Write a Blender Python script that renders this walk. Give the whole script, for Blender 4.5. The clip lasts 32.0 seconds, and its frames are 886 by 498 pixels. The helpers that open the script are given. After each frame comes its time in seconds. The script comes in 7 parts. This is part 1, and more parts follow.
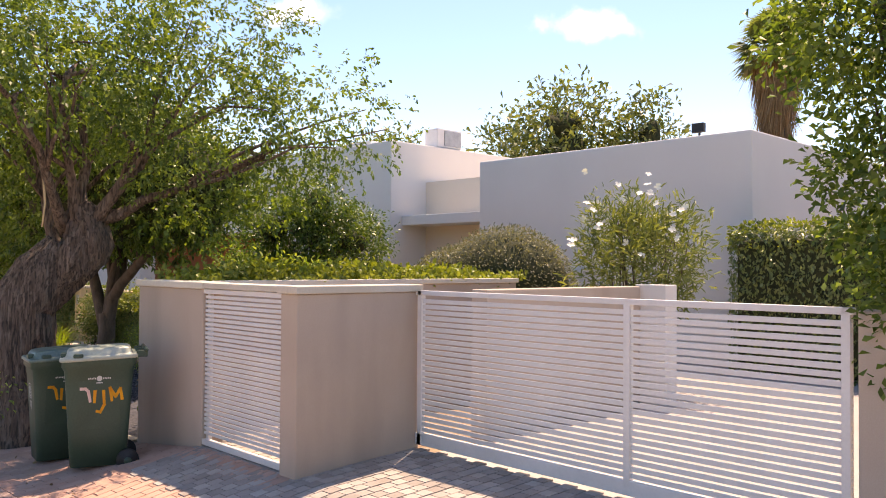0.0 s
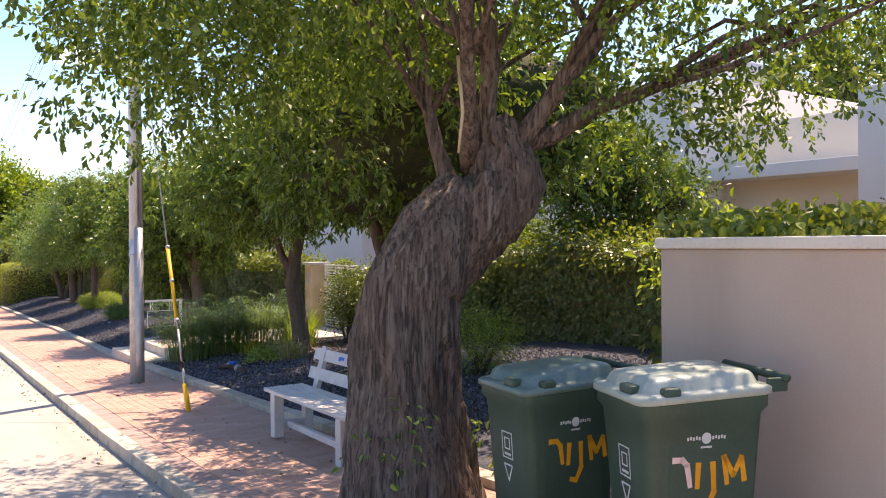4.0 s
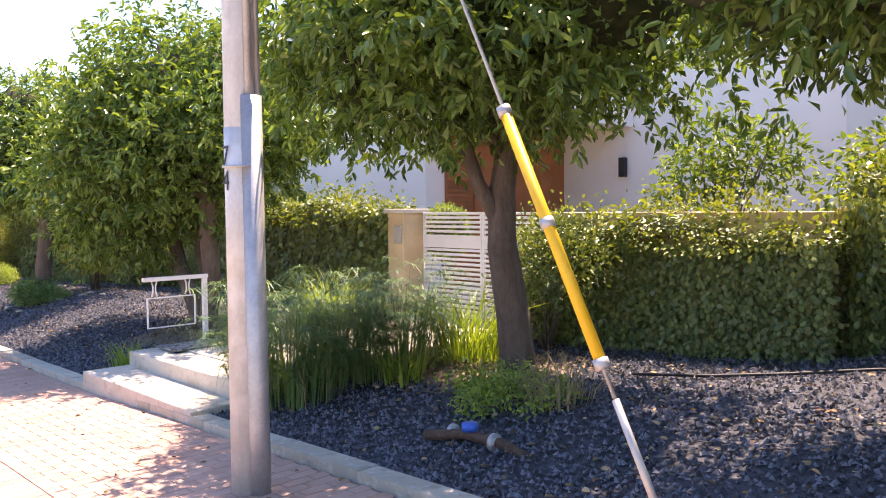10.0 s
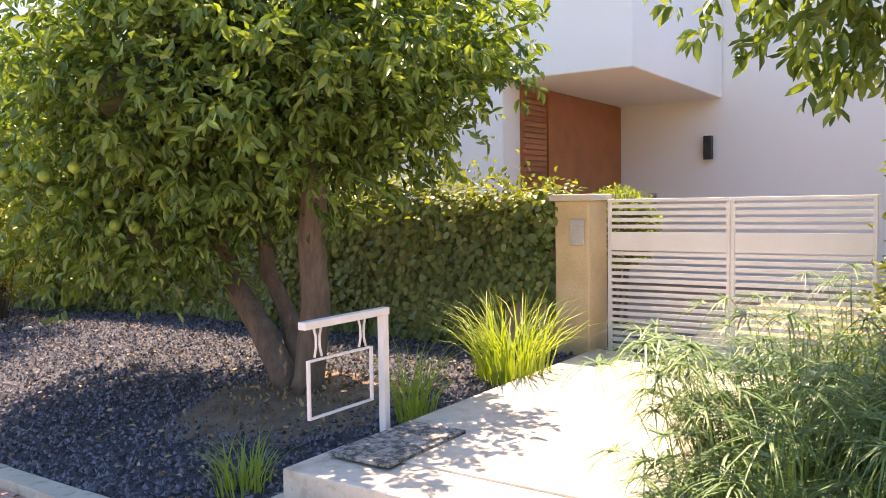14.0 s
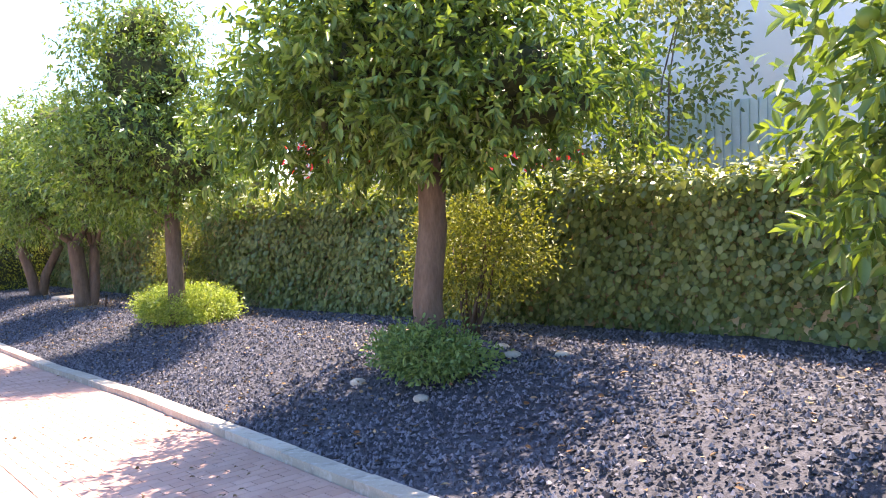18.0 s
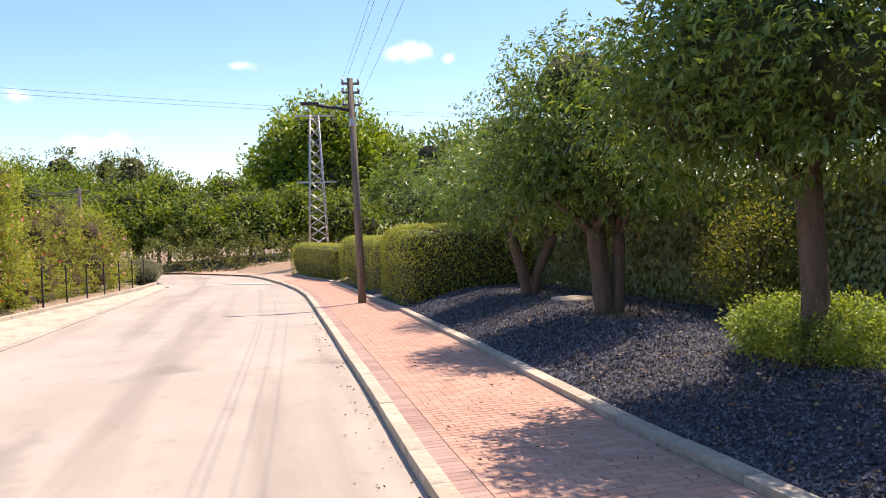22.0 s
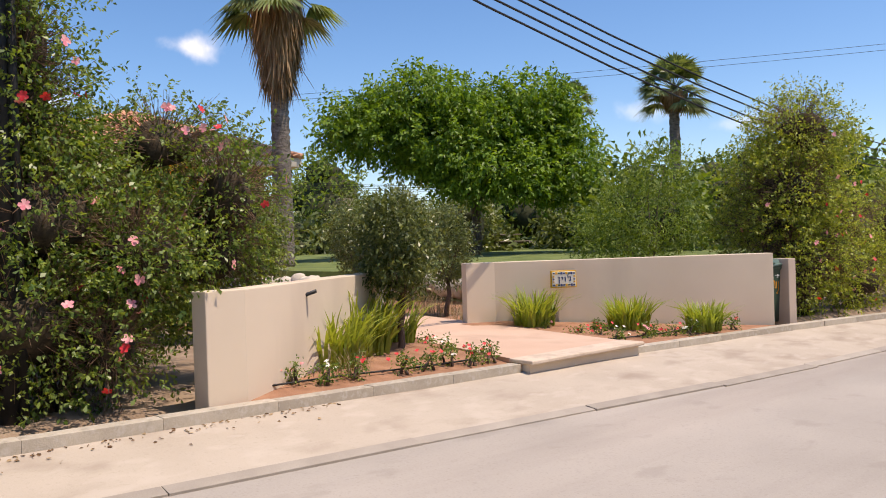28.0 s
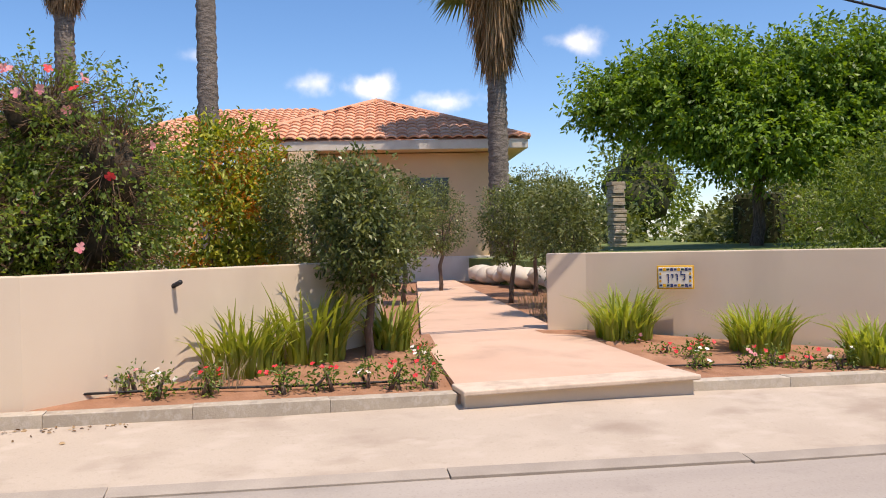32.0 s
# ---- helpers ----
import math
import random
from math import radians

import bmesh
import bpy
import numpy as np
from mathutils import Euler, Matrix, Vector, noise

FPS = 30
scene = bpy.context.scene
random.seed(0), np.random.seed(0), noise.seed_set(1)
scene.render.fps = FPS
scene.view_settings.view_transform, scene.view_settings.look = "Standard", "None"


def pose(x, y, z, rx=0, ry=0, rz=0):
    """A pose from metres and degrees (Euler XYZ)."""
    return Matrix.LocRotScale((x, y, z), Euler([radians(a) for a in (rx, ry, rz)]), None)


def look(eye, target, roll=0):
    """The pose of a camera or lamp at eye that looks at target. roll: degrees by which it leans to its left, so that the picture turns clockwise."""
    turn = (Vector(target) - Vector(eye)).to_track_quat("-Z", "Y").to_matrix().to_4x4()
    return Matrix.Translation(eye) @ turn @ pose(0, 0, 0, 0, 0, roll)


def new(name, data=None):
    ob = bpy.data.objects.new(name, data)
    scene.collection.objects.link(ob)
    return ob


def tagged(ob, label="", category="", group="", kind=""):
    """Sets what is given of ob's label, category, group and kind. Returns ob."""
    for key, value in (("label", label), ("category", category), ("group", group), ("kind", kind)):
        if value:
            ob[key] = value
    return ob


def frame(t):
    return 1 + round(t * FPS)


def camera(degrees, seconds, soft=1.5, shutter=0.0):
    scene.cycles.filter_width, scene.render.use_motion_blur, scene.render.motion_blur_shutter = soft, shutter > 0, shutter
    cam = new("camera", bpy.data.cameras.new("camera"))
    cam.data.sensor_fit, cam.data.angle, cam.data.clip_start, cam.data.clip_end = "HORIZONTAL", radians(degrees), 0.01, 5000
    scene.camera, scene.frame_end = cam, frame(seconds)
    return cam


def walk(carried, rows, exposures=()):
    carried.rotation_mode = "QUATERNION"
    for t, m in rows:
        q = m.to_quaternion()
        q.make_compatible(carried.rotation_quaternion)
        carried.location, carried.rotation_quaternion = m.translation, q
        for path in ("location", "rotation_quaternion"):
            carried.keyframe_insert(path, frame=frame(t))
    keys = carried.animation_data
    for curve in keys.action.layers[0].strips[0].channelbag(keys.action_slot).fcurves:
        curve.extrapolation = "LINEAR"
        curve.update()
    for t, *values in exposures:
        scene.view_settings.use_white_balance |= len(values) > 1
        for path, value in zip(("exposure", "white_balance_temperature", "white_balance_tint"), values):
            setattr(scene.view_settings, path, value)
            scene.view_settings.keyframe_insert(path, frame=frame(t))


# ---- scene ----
cam = camera(57.7, 32.0, soft=1.0)
PATH = [
    (0, (0.0, 0.0, 1.64), (1.389, 1.438, 1.682), 0.4),
    (0.5, (-0.088, 0.591, 1.622), (1.444, 1.876, 1.667), 0.5),
    (1, (-0.226, 1.129, 1.604), (1.4, 2.293, 1.649), 0.4),
    (1.5, (-0.301, 1.758, 1.585), (1.339, 2.902, 1.623), 0.5),
    (2, (-0.351, 2.388, 1.567), (1.281, 3.544, 1.591), 0.5),
    (2.5, (-0.272, 3.046, 1.549), (1.265, 4.326, 1.549), 0.3),
    (3, (-0.231, 3.664, 1.531), (1.195, 5.066, 1.524), 0.2),
    (3.5, (-0.14, 4.309, 1.476), (1.151, 5.837, 1.466), -0.0),
    (4, (-0.061, 4.993, 1.458), (1.072, 6.641, 1.444), -0.4),
    (4.5, (0.004, 5.663, 1.422), (1.055, 7.365, 1.405), -0.5),
    (6.5, (0.236, 8.628, 1.312), (1.187, 10.387, 1.288), -0.7),
    (7, (0.339, 9.363, 1.258), (1.375, 11.073, 1.216), -0.6),
    (7.5, (0.366, 10.02, 1.221), (1.563, 11.621, 1.155), -0.5),
    (8, (0.431, 10.691, 1.185), (1.712, 12.223, 1.084), -0.5),
    (8.5, (0.433, 11.347, 1.185), (1.738, 12.859, 1.077), -0.5),
    (9, (0.472, 12.017, 1.149), (1.806, 13.504, 1.044), -0.5),
    (9.5, (0.499, 12.726, 1.112), (1.856, 14.191, 1.007), -0.6),
    (10, (0.564, 13.396, 1.076), (1.949, 14.835, 0.971), -0.6),
    (10.5, (0.628, 14.144, 1.058), (2.023, 15.573, 0.953), -0.7),
    (11, (0.629, 14.826, 1.039), (2.034, 16.246, 0.931), -0.8),
    (11.5, (0.719, 15.574, 0.985), (2.126, 16.991, 0.87), -0.8),
    (12, (0.772, 16.231, 1.003), (2.191, 17.635, 0.888), -0.9),
    (12.5, (0.889, 16.903, 0.967), (2.354, 18.259, 0.848), -0.9),
    (13, (0.956, 17.522, 0.985), (2.483, 18.808, 0.866), -0.9),
    (13.5, (1.01, 18.076, 0.985), (2.604, 19.278, 0.866), -0.9),
    (15.5, (1.032, 20.505, 0.91), (2.754, 21.518, 0.823), -1.0),
    (16, (1.064, 21.168, 0.846), (2.777, 22.196, 0.759), -1.0),
    (16.5, (1.092, 21.878, 0.803), (2.729, 23.023, 0.716), -1.1),
    (17, (1.08, 22.614, 0.76), (2.627, 23.879, 0.676), -1.3),
    (17.5, (1.068, 23.35, 0.739), (2.494, 24.75, 0.655), -1.4),
    (18, (1.03, 24.046, 0.718), (2.345, 25.551, 0.638), -1.5),
    (18.5, (1.026, 24.812, 0.675), (2.176, 26.446, 0.598), -1.6),
    (19, (1.025, 25.53, 0.675), (2.037, 27.253, 0.602), -1.8),
    (19.5, (1.148, 26.246, 0.632), (2.115, 27.995, 0.559), -1.8),
    (20, (1.169, 26.927, 0.654), (2.127, 28.681, 0.577), -1.9),
    (20.5, (1.248, 27.593, 0.632), (2.2, 29.35, 0.555), -1.9),
    (21, (1.232, 28.252, 0.632), (2.125, 30.04, 0.559), -2.0),
    (21.5, (1.197, 28.901, 0.568), (1.937, 30.758, 0.498), -2.0),
    (22, (1.162, 29.549, 0.547), (1.592, 31.501, 0.488), -2.0),
    (22.5, (1.223, 30.204, 0.525), (1.468, 32.188, 0.473), -2.0),
    (23, (1.276, 30.83, 0.504), (1.406, 32.825, 0.452), -2.1),
    (23.5, (1.303, 31.416, 0.483), (1.28, 33.415, 0.434), -2.1),
    (24, (1.309, 32.038, 0.461), (0.994, 34.013, 0.419), -2.1),
    (24.5, (1.2, 32.643, 0.419), (0.6, 34.551, 0.388), -2.0),
    (25, (1.177, 33.273, 0.376), (0.339, 35.089, 0.352), -2.0),
    (25.5, (1.182, 33.896, 0.333), (0.165, 35.618, 0.312), -2.0),
    (27.5, (1.204, 36.386, 0.248), (-0.202, 37.808, 0.227), -1.9),
    (28, (1.103, 37.02, 0.248), (-0.408, 38.33, 0.231), -1.8),
    (28.5, (1.061, 37.64, 0.227), (-0.521, 38.864, 0.21), -1.9),
    (29, (1.008, 38.277, 0.205), (-0.649, 39.396, 0.188), -1.7),
    (29.5, (1.032, 38.911, 0.184), (-0.683, 39.939, 0.167), -1.6),
    (30, (1.033, 39.456, 0.184), (-0.74, 40.381, 0.17), -1.6),
    (30.5, (1.078, 40.053, 0.162), (-0.769, 40.819, 0.148), -1.5),
    (31, (1.098, 40.609, 0.141), (-0.798, 41.245, 0.127), -1.4),
    (31.5, (1.077, 41.192, 0.12), (-0.843, 41.751, 0.106), -1.4),
    (32, (1.086, 41.766, 0.077), (-0.852, 42.261, 0.06), -1.3),
]
EXPOSURES = [(0, 1.2, 9900, 27), (2.5, 1.25, 9400, 25), (4.5, 1.45, 8400, 24), (6.5, 1.0, 8100, 31), (8, 1.75, 8100, 30), (9, 1.98, 8200, 29), (11, 2.15, 9000, 28), (13.5, 2.2, 10000, 27), (15.6, 1.95, 8400, 24), (16.9, 2.95, 8100, 24), (17.3, 2.95, 8100, 24), (18, 2.45, 7900, 24),
             (19, 1.75, 8100, 32), (21, 1.3, 8000, 31), (22, 1.0, 8100, 22), (24, .55, 7900, 20), (26, .32, 7500, 19), (28, .42, 7600, 19), (32, .47, 7500, 19)]
walk(cam, [(t, look(eye, target, roll)) for t, eye, target, roll in PATH], EXPOSURES)

# ---------------------------------------------------------------- world, sun
SUN_EL, SUN_AZ = 66.0, math.atan2(0.48, 0.88)      # the sun stands over +x, a little to +y
w = bpy.data.worlds.new("sky_world")
w.use_nodes = True
scene.world = w
nt = w.node_tree
sky = nt.nodes.new("ShaderNodeTexSky")
sky.sky_type, sky.sun_disc = "NISHITA", False
sky.sun_elevation, sky.sun_rotation = radians(SUN_EL), radians(90) - SUN_AZ
sky.air_density, sky.dust_density, sky.ozone_density = 0.85, 0.6, 4.5
# small fair-weather clouds: azimuth, elevation, half width and half height in degrees, cover
CLOUDS = [(175.3, 11.1, 2.4, 1.0, .9), (170.8, 10.9, 3.0, 1.2, 1.0), (166.0, 9.9, 3.0, .9, .9), (156.2, 13.6, 2.7, 1.1, .95), (182.3, 12.8, 2.2, .7, .5), (124.2, 8.7, 3.2, 1.0, .6), (117.9, 7.3, 2.6, .8, .6),
          (79.7, 12.1, 1.7, .9, .95), (76.7, 11.6, .5, .4, .7), (91.4, 11.3, 1.4, .4, .7), (105.0, 9.0, 1.2, .7, .85), (100.3, 6.2, 3.4, .8, .6), (56.4, 17.2, 3.0, 1.1, .7), (36.2, 16.5, 3.4, 1.3, .9)]
co = nt.nodes.new("ShaderNodeTexCoord")
cn = nt.nodes.new("ShaderNodeTexNoise")
cn.inputs["Scale"].default_value, cn.inputs["Detail"].default_value = 26, 6
nt.links.new(co.outputs["Generated"], cn.inputs[0])
cover = None
for az_, el_, wd_, ht_, amount_ in CLOUDS:
    az_, el_, wd_, ht_ = (radians(a_) for a_ in (az_, el_, wd_, ht_))
    c_ = Vector((math.cos(az_) * math.cos(el_), math.sin(az_) * math.cos(el_), math.sin(el_)))
    r_ = Vector((-math.sin(az_), math.cos(az_), 0))
    sub_ = nt.nodes.new("ShaderNodeVectorMath")
    sub_.operation = "SUBTRACT"
    sub_.inputs[1].default_value = c_
    nt.links.new(co.outputs["Generated"], sub_.inputs[0])
    xyz_ = nt.nodes.new("ShaderNodeCombineXYZ")
    for k_, ax_ in enumerate((r_ / wd_, c_.cross(r_) / ht_, c_ / wd_)):
        dot_ = nt.nodes.new("ShaderNodeVectorMath")
        dot_.operation = "DOT_PRODUCT"
        dot_.inputs[1].default_value = ax_
        nt.links.new(sub_.outputs[0], dot_.inputs[0])
        nt.links.new(dot_.outputs["Value"], xyz_.inputs[k_])
    len_ = nt.nodes.new("ShaderNodeVectorMath")
    len_.operation = "LENGTH"
    nt.links.new(xyz_.outputs[0], len_.inputs[0])
    body_ = nt.nodes.new("ShaderNodeMath")      # noise pulls the edge in and out
    body_.operation = "MULTIPLY_ADD"
    nt.links.new(cn.outputs[0], body_.inputs[0])
    body_.inputs[1].default_value = 2.4
    neg_ = nt.nodes.new("ShaderNodeMath")
    neg_.operation = "SUBTRACT"
    neg_.inputs[0].default_value = -.2
    nt.links.new(len_.outputs["Value"], neg_.inputs[1])
    nt.links.new(neg_.outputs[0], body_.inputs[2])
    fit_ = nt.nodes.new("ShaderNodeMapRange")
    fit_.interpolation_type = "SMOOTHSTEP"
    fit_.inputs["From Min"].default_value, fit_.inputs["From Max"].default_value, fit_.inputs["To Max"].default_value = 0, 1.5, amount_
    nt.links.new(body_.outputs[0], fit_.inputs["Value"])
    if cover is None:
        cover = fit_.outputs["Result"]
    else:
        both_ = nt.nodes.new("ShaderNodeMath")
        both_.operation = "MAXIMUM"
        nt.links.new(cover, both_.inputs[0])
        nt.links.new(fit_.outputs["Result"], both_.inputs[1])
        cover = both_.outputs[0]
mx = nt.nodes.new("ShaderNodeMixRGB")
mx.inputs[2].default_value = (6.6, 6.9, 7.3, 1)
nt.links.new(cover, mx.inputs[0])
hs = nt.nodes.new("ShaderNodeHueSaturation")
hs.inputs["Saturation"].default_value, hs.inputs["Value"].default_value = 1.2, 1.0
nt.links.new(sky.outputs[0], hs.inputs["Color"])
nt.links.new(hs.outputs[0], mx.inputs[1])
nt.links.new(mx.outputs[0], nt.nodes["Background"].inputs[0])
nt.nodes["Background"].inputs[1].default_value = 0.15

sun = new("sun", bpy.data.lights.new("sun", "SUN"))
sun.data.energy, sun.data.angle, sun.data.color = 3.5, radians(0.53), (1.0, 0.95, 0.87)
ce = math.cos(radians(SUN_EL))
sun.matrix_world = look((ce * math.cos(SUN_AZ), ce * math.sin(SUN_AZ), math.sin(radians(SUN_EL))), (0, 0, 0))


# ---------------------------------------------------------------- materials
def mat(name, a, b, rough=0.7, scale=6.0, fine=60.0, bump=0.15, metal=0.0, spec=0.4, rand=0.0, island=False, through_light=0.0, ramp=(0.35, 0.68), dist=0.02, stretch=None):
    """Two colours mixed by a broad and a fine noise, with relief; rand: spread from piece to piece."""
    m = bpy.data.materials.new(name)
    m.use_nodes = True
    t = m.node_tree
    n, l = t.nodes, t.links
    p = n["Principled BSDF"]
    tc = n.new("ShaderNodeTexCoord")
    big, small = n.new("ShaderNodeTexNoise"), n.new("ShaderNodeTexNoise")
    big.inputs["Scale"].default_value, big.inputs["Detail"].default_value = scale, 4
    small.inputs["Scale"].default_value, small.inputs["Detail"].default_value = fine, 3
    src_co = tc.outputs["Object"]
    if stretch:
        mpn = n.new("ShaderNodeMapping")
        mpn.inputs["Scale"].default_value = stretch
        l.new(src_co, mpn.inputs[0])
        src_co = mpn.outputs[0]
    l.new(src_co, big.inputs["Vector"])
    l.new(src_co, small.inputs["Vector"])
    mixn = n.new("ShaderNodeMath")
    mixn.operation = "MULTIPLY_ADD"
    l.new(small.outputs[0], mixn.inputs[0])
    mixn.inputs[1].default_value = 0.35
    half = n.new("ShaderNodeMath")
    half.operation = "MULTIPLY"
    half.inputs[1].default_value = 0.65
    l.new(big.outputs[0], half.inputs[0])
    l.new(half.outputs[0], mixn.inputs[2])
    last = mixn.outputs[0]
    if rand:
        src = n.new("ShaderNodeNewGeometry").outputs["Random Per Island"] if island else n.new("ShaderNodeObjectInfo").outputs["Random"]
        add = n.new("ShaderNodeMath")
        add.operation = "MULTIPLY_ADD"
        l.new(src, add.inputs[0])
        add.inputs[1].default_value = rand
        sub = n.new("ShaderNodeMath")
        sub.operation = "SUBTRACT"
        l.new(last, sub.inputs[0])
        sub.inputs[1].default_value = rand / 2
        l.new(sub.outputs[0], add.inputs[2])
        last = add.outputs[0]
    r = n.new("ShaderNodeValToRGB")
    r.color_ramp.elements[0].position, r.color_ramp.elements[1].position = ramp
    r.color_ramp.elements[0].color, r.color_ramp.elements[1].color = (*a, 1), (*b, 1)
    l.new(last, r.inputs[0])
    l.new(r.outputs[0], p.inputs["Base Color"])
    p.inputs["Roughness"].default_value, p.inputs["Metallic"].default_value = rough, metal
    p.inputs["Specular IOR Level"].default_value = spec
    if bump:
        bp = n.new("ShaderNodeBump")
        bp.inputs["Strength"].default_value, bp.inputs["Distance"].default_value = bump, dist
        l.new(mixn.outputs[0], bp.inputs["Height"])
        l.new(bp.outputs[0], p.inputs["Normal"])
    if through_light:
        tr = n.new("ShaderNodeBsdfTranslucent")
        ms = n.new("ShaderNodeMixShader")
        ms.inputs[0].default_value = through_light
        hue = n.new("ShaderNodeMixRGB")
        hue.blend_type = "MULTIPLY"
        hue.inputs[0].default_value = 1.0
        hue.inputs[2].default_value = (1.9, 1.75, 0.6, 1)
        l.new(r.outputs[0], hue.inputs[1])
        l.new(hue.outputs[0], tr.inputs[0])
        l.new(p.outputs[0], ms.inputs[1])
        l.new(tr.outputs[0], ms.inputs[2])
        l.new(ms.outputs[0], n["Material Output"].inputs[0])
    return m


def stain(m, colour, scale, amount, lo=0.5, hi=0.66, stretch=(1, 1, 1), detail=5):
    """Patches or streaks of another colour over a material."""
    n, l = m.node_tree.nodes, m.node_tree.links
    sock = n["Principled BSDF"].inputs["Base Color"]
    before = sock.links[0].from_socket
    tc, mp_, nz, rp, mul, mx_ = (n.new("ShaderNode" + k) for k in ("TexCoord", "Mapping", "TexNoise", "ValToRGB", "Math", "MixRGB"))
    mp_.inputs["Scale"].default_value = stretch
    nz.inputs["Scale"].default_value, nz.inputs["Detail"].default_value = scale, detail
    rp.color_ramp.elements[0].position, rp.color_ramp.elements[1].position = lo, hi
    mul.operation = "MULTIPLY"
    mul.inputs[1].default_value = amount
    mx_.inputs[2].default_value = (*colour, 1)
    l.new(tc.outputs["Object"], mp_.inputs[0])
    l.new(mp_.outputs[0], nz.inputs["Vector"])
    l.new(nz.outputs[0], rp.inputs[0])
    l.new(rp.outputs[0], mul.inputs[0])
    l.new(mul.outputs[0], mx_.inputs[0])
    l.new(before, mx_.inputs[1])
    l.new(mx_.outputs[0], sock)
    return m


def leafmat(name, a, b, rough=0.45, tl=0.3):
    return mat(name, a, b, rough=rough, scale=1.1, fine=7, bump=0, spec=0.42, rand=0.62, island=True, through_light=tl, ramp=(0.25, 0.75))


M_ROAD = mat("asphalt_worn_pale", (.322, .289, .250), (.412, .372, .325), .92, .6, 120, .22, ramp=(.3, .7), dist=.006)
stain(M_ROAD, (.24, .205, .175), .8, .6, .5, .66, (1.6, .09, 1))
stain(M_ROAD, (.48, .42, .36), .5, .5, .52, .7, (1, .3, 1))
stain(M_ROAD, (.20, .175, .15), 46, .25, .55, .70)
stain(M_ROAD, (.15, .135, .12), .55, .5, .64, .74, (1, .8, 1))
stain(M_ROAD, (.50, .45, .39), 80, .25, .57, .70)
stain(M_ROAD, (.26, .225, .19), 3.5, .35, .60, .70, (1, .6, 1))
M_LINE = mat("worn_white_line", (.55, .53, .50), (.78, .76, .73), .9, 4, 90, .2)
M_WALKL = mat("concrete_dusty", (.40, .335, .265), (.51, .44, .355), .95, 1.2, 120, .25, ramp=(.3, .7), dist=.008)
stain(M_WALKL, (.28, .215, .165), 2.2, .6, .52, .68, (1, .5, 1))
stain(M_WALKL, (.26, .21, .165), 34, .2, .58, .70)
stain(M_WALKL, (.55, .48, .40), 5, .45, .55, .68, (1, .5, 1))
M_KERB = mat("kerb_concrete", (.38, .33, .26), (.53, .47, .375), .9, 3, 90, .4, rand=.3)
stain(M_KERB, (.20, .175, .145), 7, .55, .52, .66)
stain(M_KERB, (.58, .545, .49), 16, .5, .54, .68)
M_PAVER = mat("paver_red", (.41, .222, .165), (.54, .345, .27), .88, 3.5, 110, .05, rand=.32, ramp=(.2, .8), dist=.003)
M_PAVERJ = mat("paver_red_joined", (.41, .222, .165), (.54, .345, .27), .88, 3.5, 110, .05, rand=.32, island=True, ramp=(.2, .8), dist=.003)
for m_ in (M_PAVER, M_PAVERJ):
    stain(m_, (.36, .24, .19), .9, .45, .48, .7)
M_PAVERG = mat("paver_grey", (.31, .20, .17), (.42, .29, .25), .88, 4, 110, .12, rand=.5, island=True, ramp=(.2, .8), dist=.004)
M_SAND = mat("joint_sand", (.42, .26, .21), (.52, .35, .28), .95, 4, 150, .2)
M_GRAVEL = mat("lava_gravel", (.020, .021, .028), (.165, .168, .20), .7, 30, 200, .4, rand=.8, island=True, ramp=(.2, .85), dist=.004)
M_GRAVELB = mat("lava_gravel_bed", (.016, .016, .021), (.10, .101, .12), .9, 14, 70, 1.0, ramp=(.3, .7), dist=.03)
M_SOIL = mat("red_soil", (.26, .125, .068), (.41, .22, .13), .95, 5, 90, .6, dist=.02)
M_DIRT = mat("dry_earth", (.22, .15, .10), (.36, .27, .19), .95, 4, 70, .5, dist=.02)
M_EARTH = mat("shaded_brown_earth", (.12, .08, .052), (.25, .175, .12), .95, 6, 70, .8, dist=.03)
M_GRASS = mat("lawn_ground", (.08, .12, .03), (.20, .24, .07), .95, 1.2, 50, .6, dist=.02)
M_WHITE = mat("white_render", (.79, .76, .715), (.86, .832, .785), .85, .6, 140, .12, ramp=(.3, .7), dist=.004)
M_GREYW = mat("pale_render", (.69, .655, .615), (.77, .735, .685), .85, .5, 120, .12, ramp=(.3, .7), dist=.004)
M_CREAM = mat("cream_render", (.74, .64, .53), (.80, .71, .60), .85, .7, 150, .12, ramp=(.3, .7), dist=.004)
M_TAN = mat("tan_render", (.60, .42, .25), (.70, .51, .32), .85, .7, 150, .12, ramp=(.3, .7), dist=.004)
M_DRIVEP = mat("drive_pale_paving", (.33, .295, .27), (.42, .38, .35), .9, 1.5, 90, .2, ramp=(.3, .7), dist=.005)
M_COBBLE = mat("cobble_brown", (.26, .225, .20), (.41, .365, .33), .9, 5, 90, .2, rand=.6, island=True, ramp=(.2, .8), dist=.004)
M_GUTTER = mat("gutter_concrete", (.31, .27, .225), (.42, .37, .31), .92, 3, 90, .3, rand=.25)
M_WALLB = mat("beige_render", (.44, .345, .275), (.53, .43, .35), .88, 1.1, 130, .2, ramp=(.3, .7), dist=.005)
stain(M_WALLB, (.33, .255, .20), 1.3, .45, .5, .72, (1.6, 1.6, .35))
M_WALLC = mat("cream_garden_wall", (.62, .51, .385), (.70, .59, .455), .88, .9, 130, .15, ramp=(.3, .7), dist=.004)
stain(M_WALLC, (.50, .40, .31), 1.1, .35, .52, .7, (1.5, 1.5, .4))
M_STEP = mat("worn_step_stone", (.47, .41, .335), (.61, .55, .46), .85, 2.5, 60, .25)
stain(M_STEP, (.33, .25, .17), 3.5, .5, .52, .68)
stain(M_STEP, (.28, .22, .16), 14, .35, .56, .68)
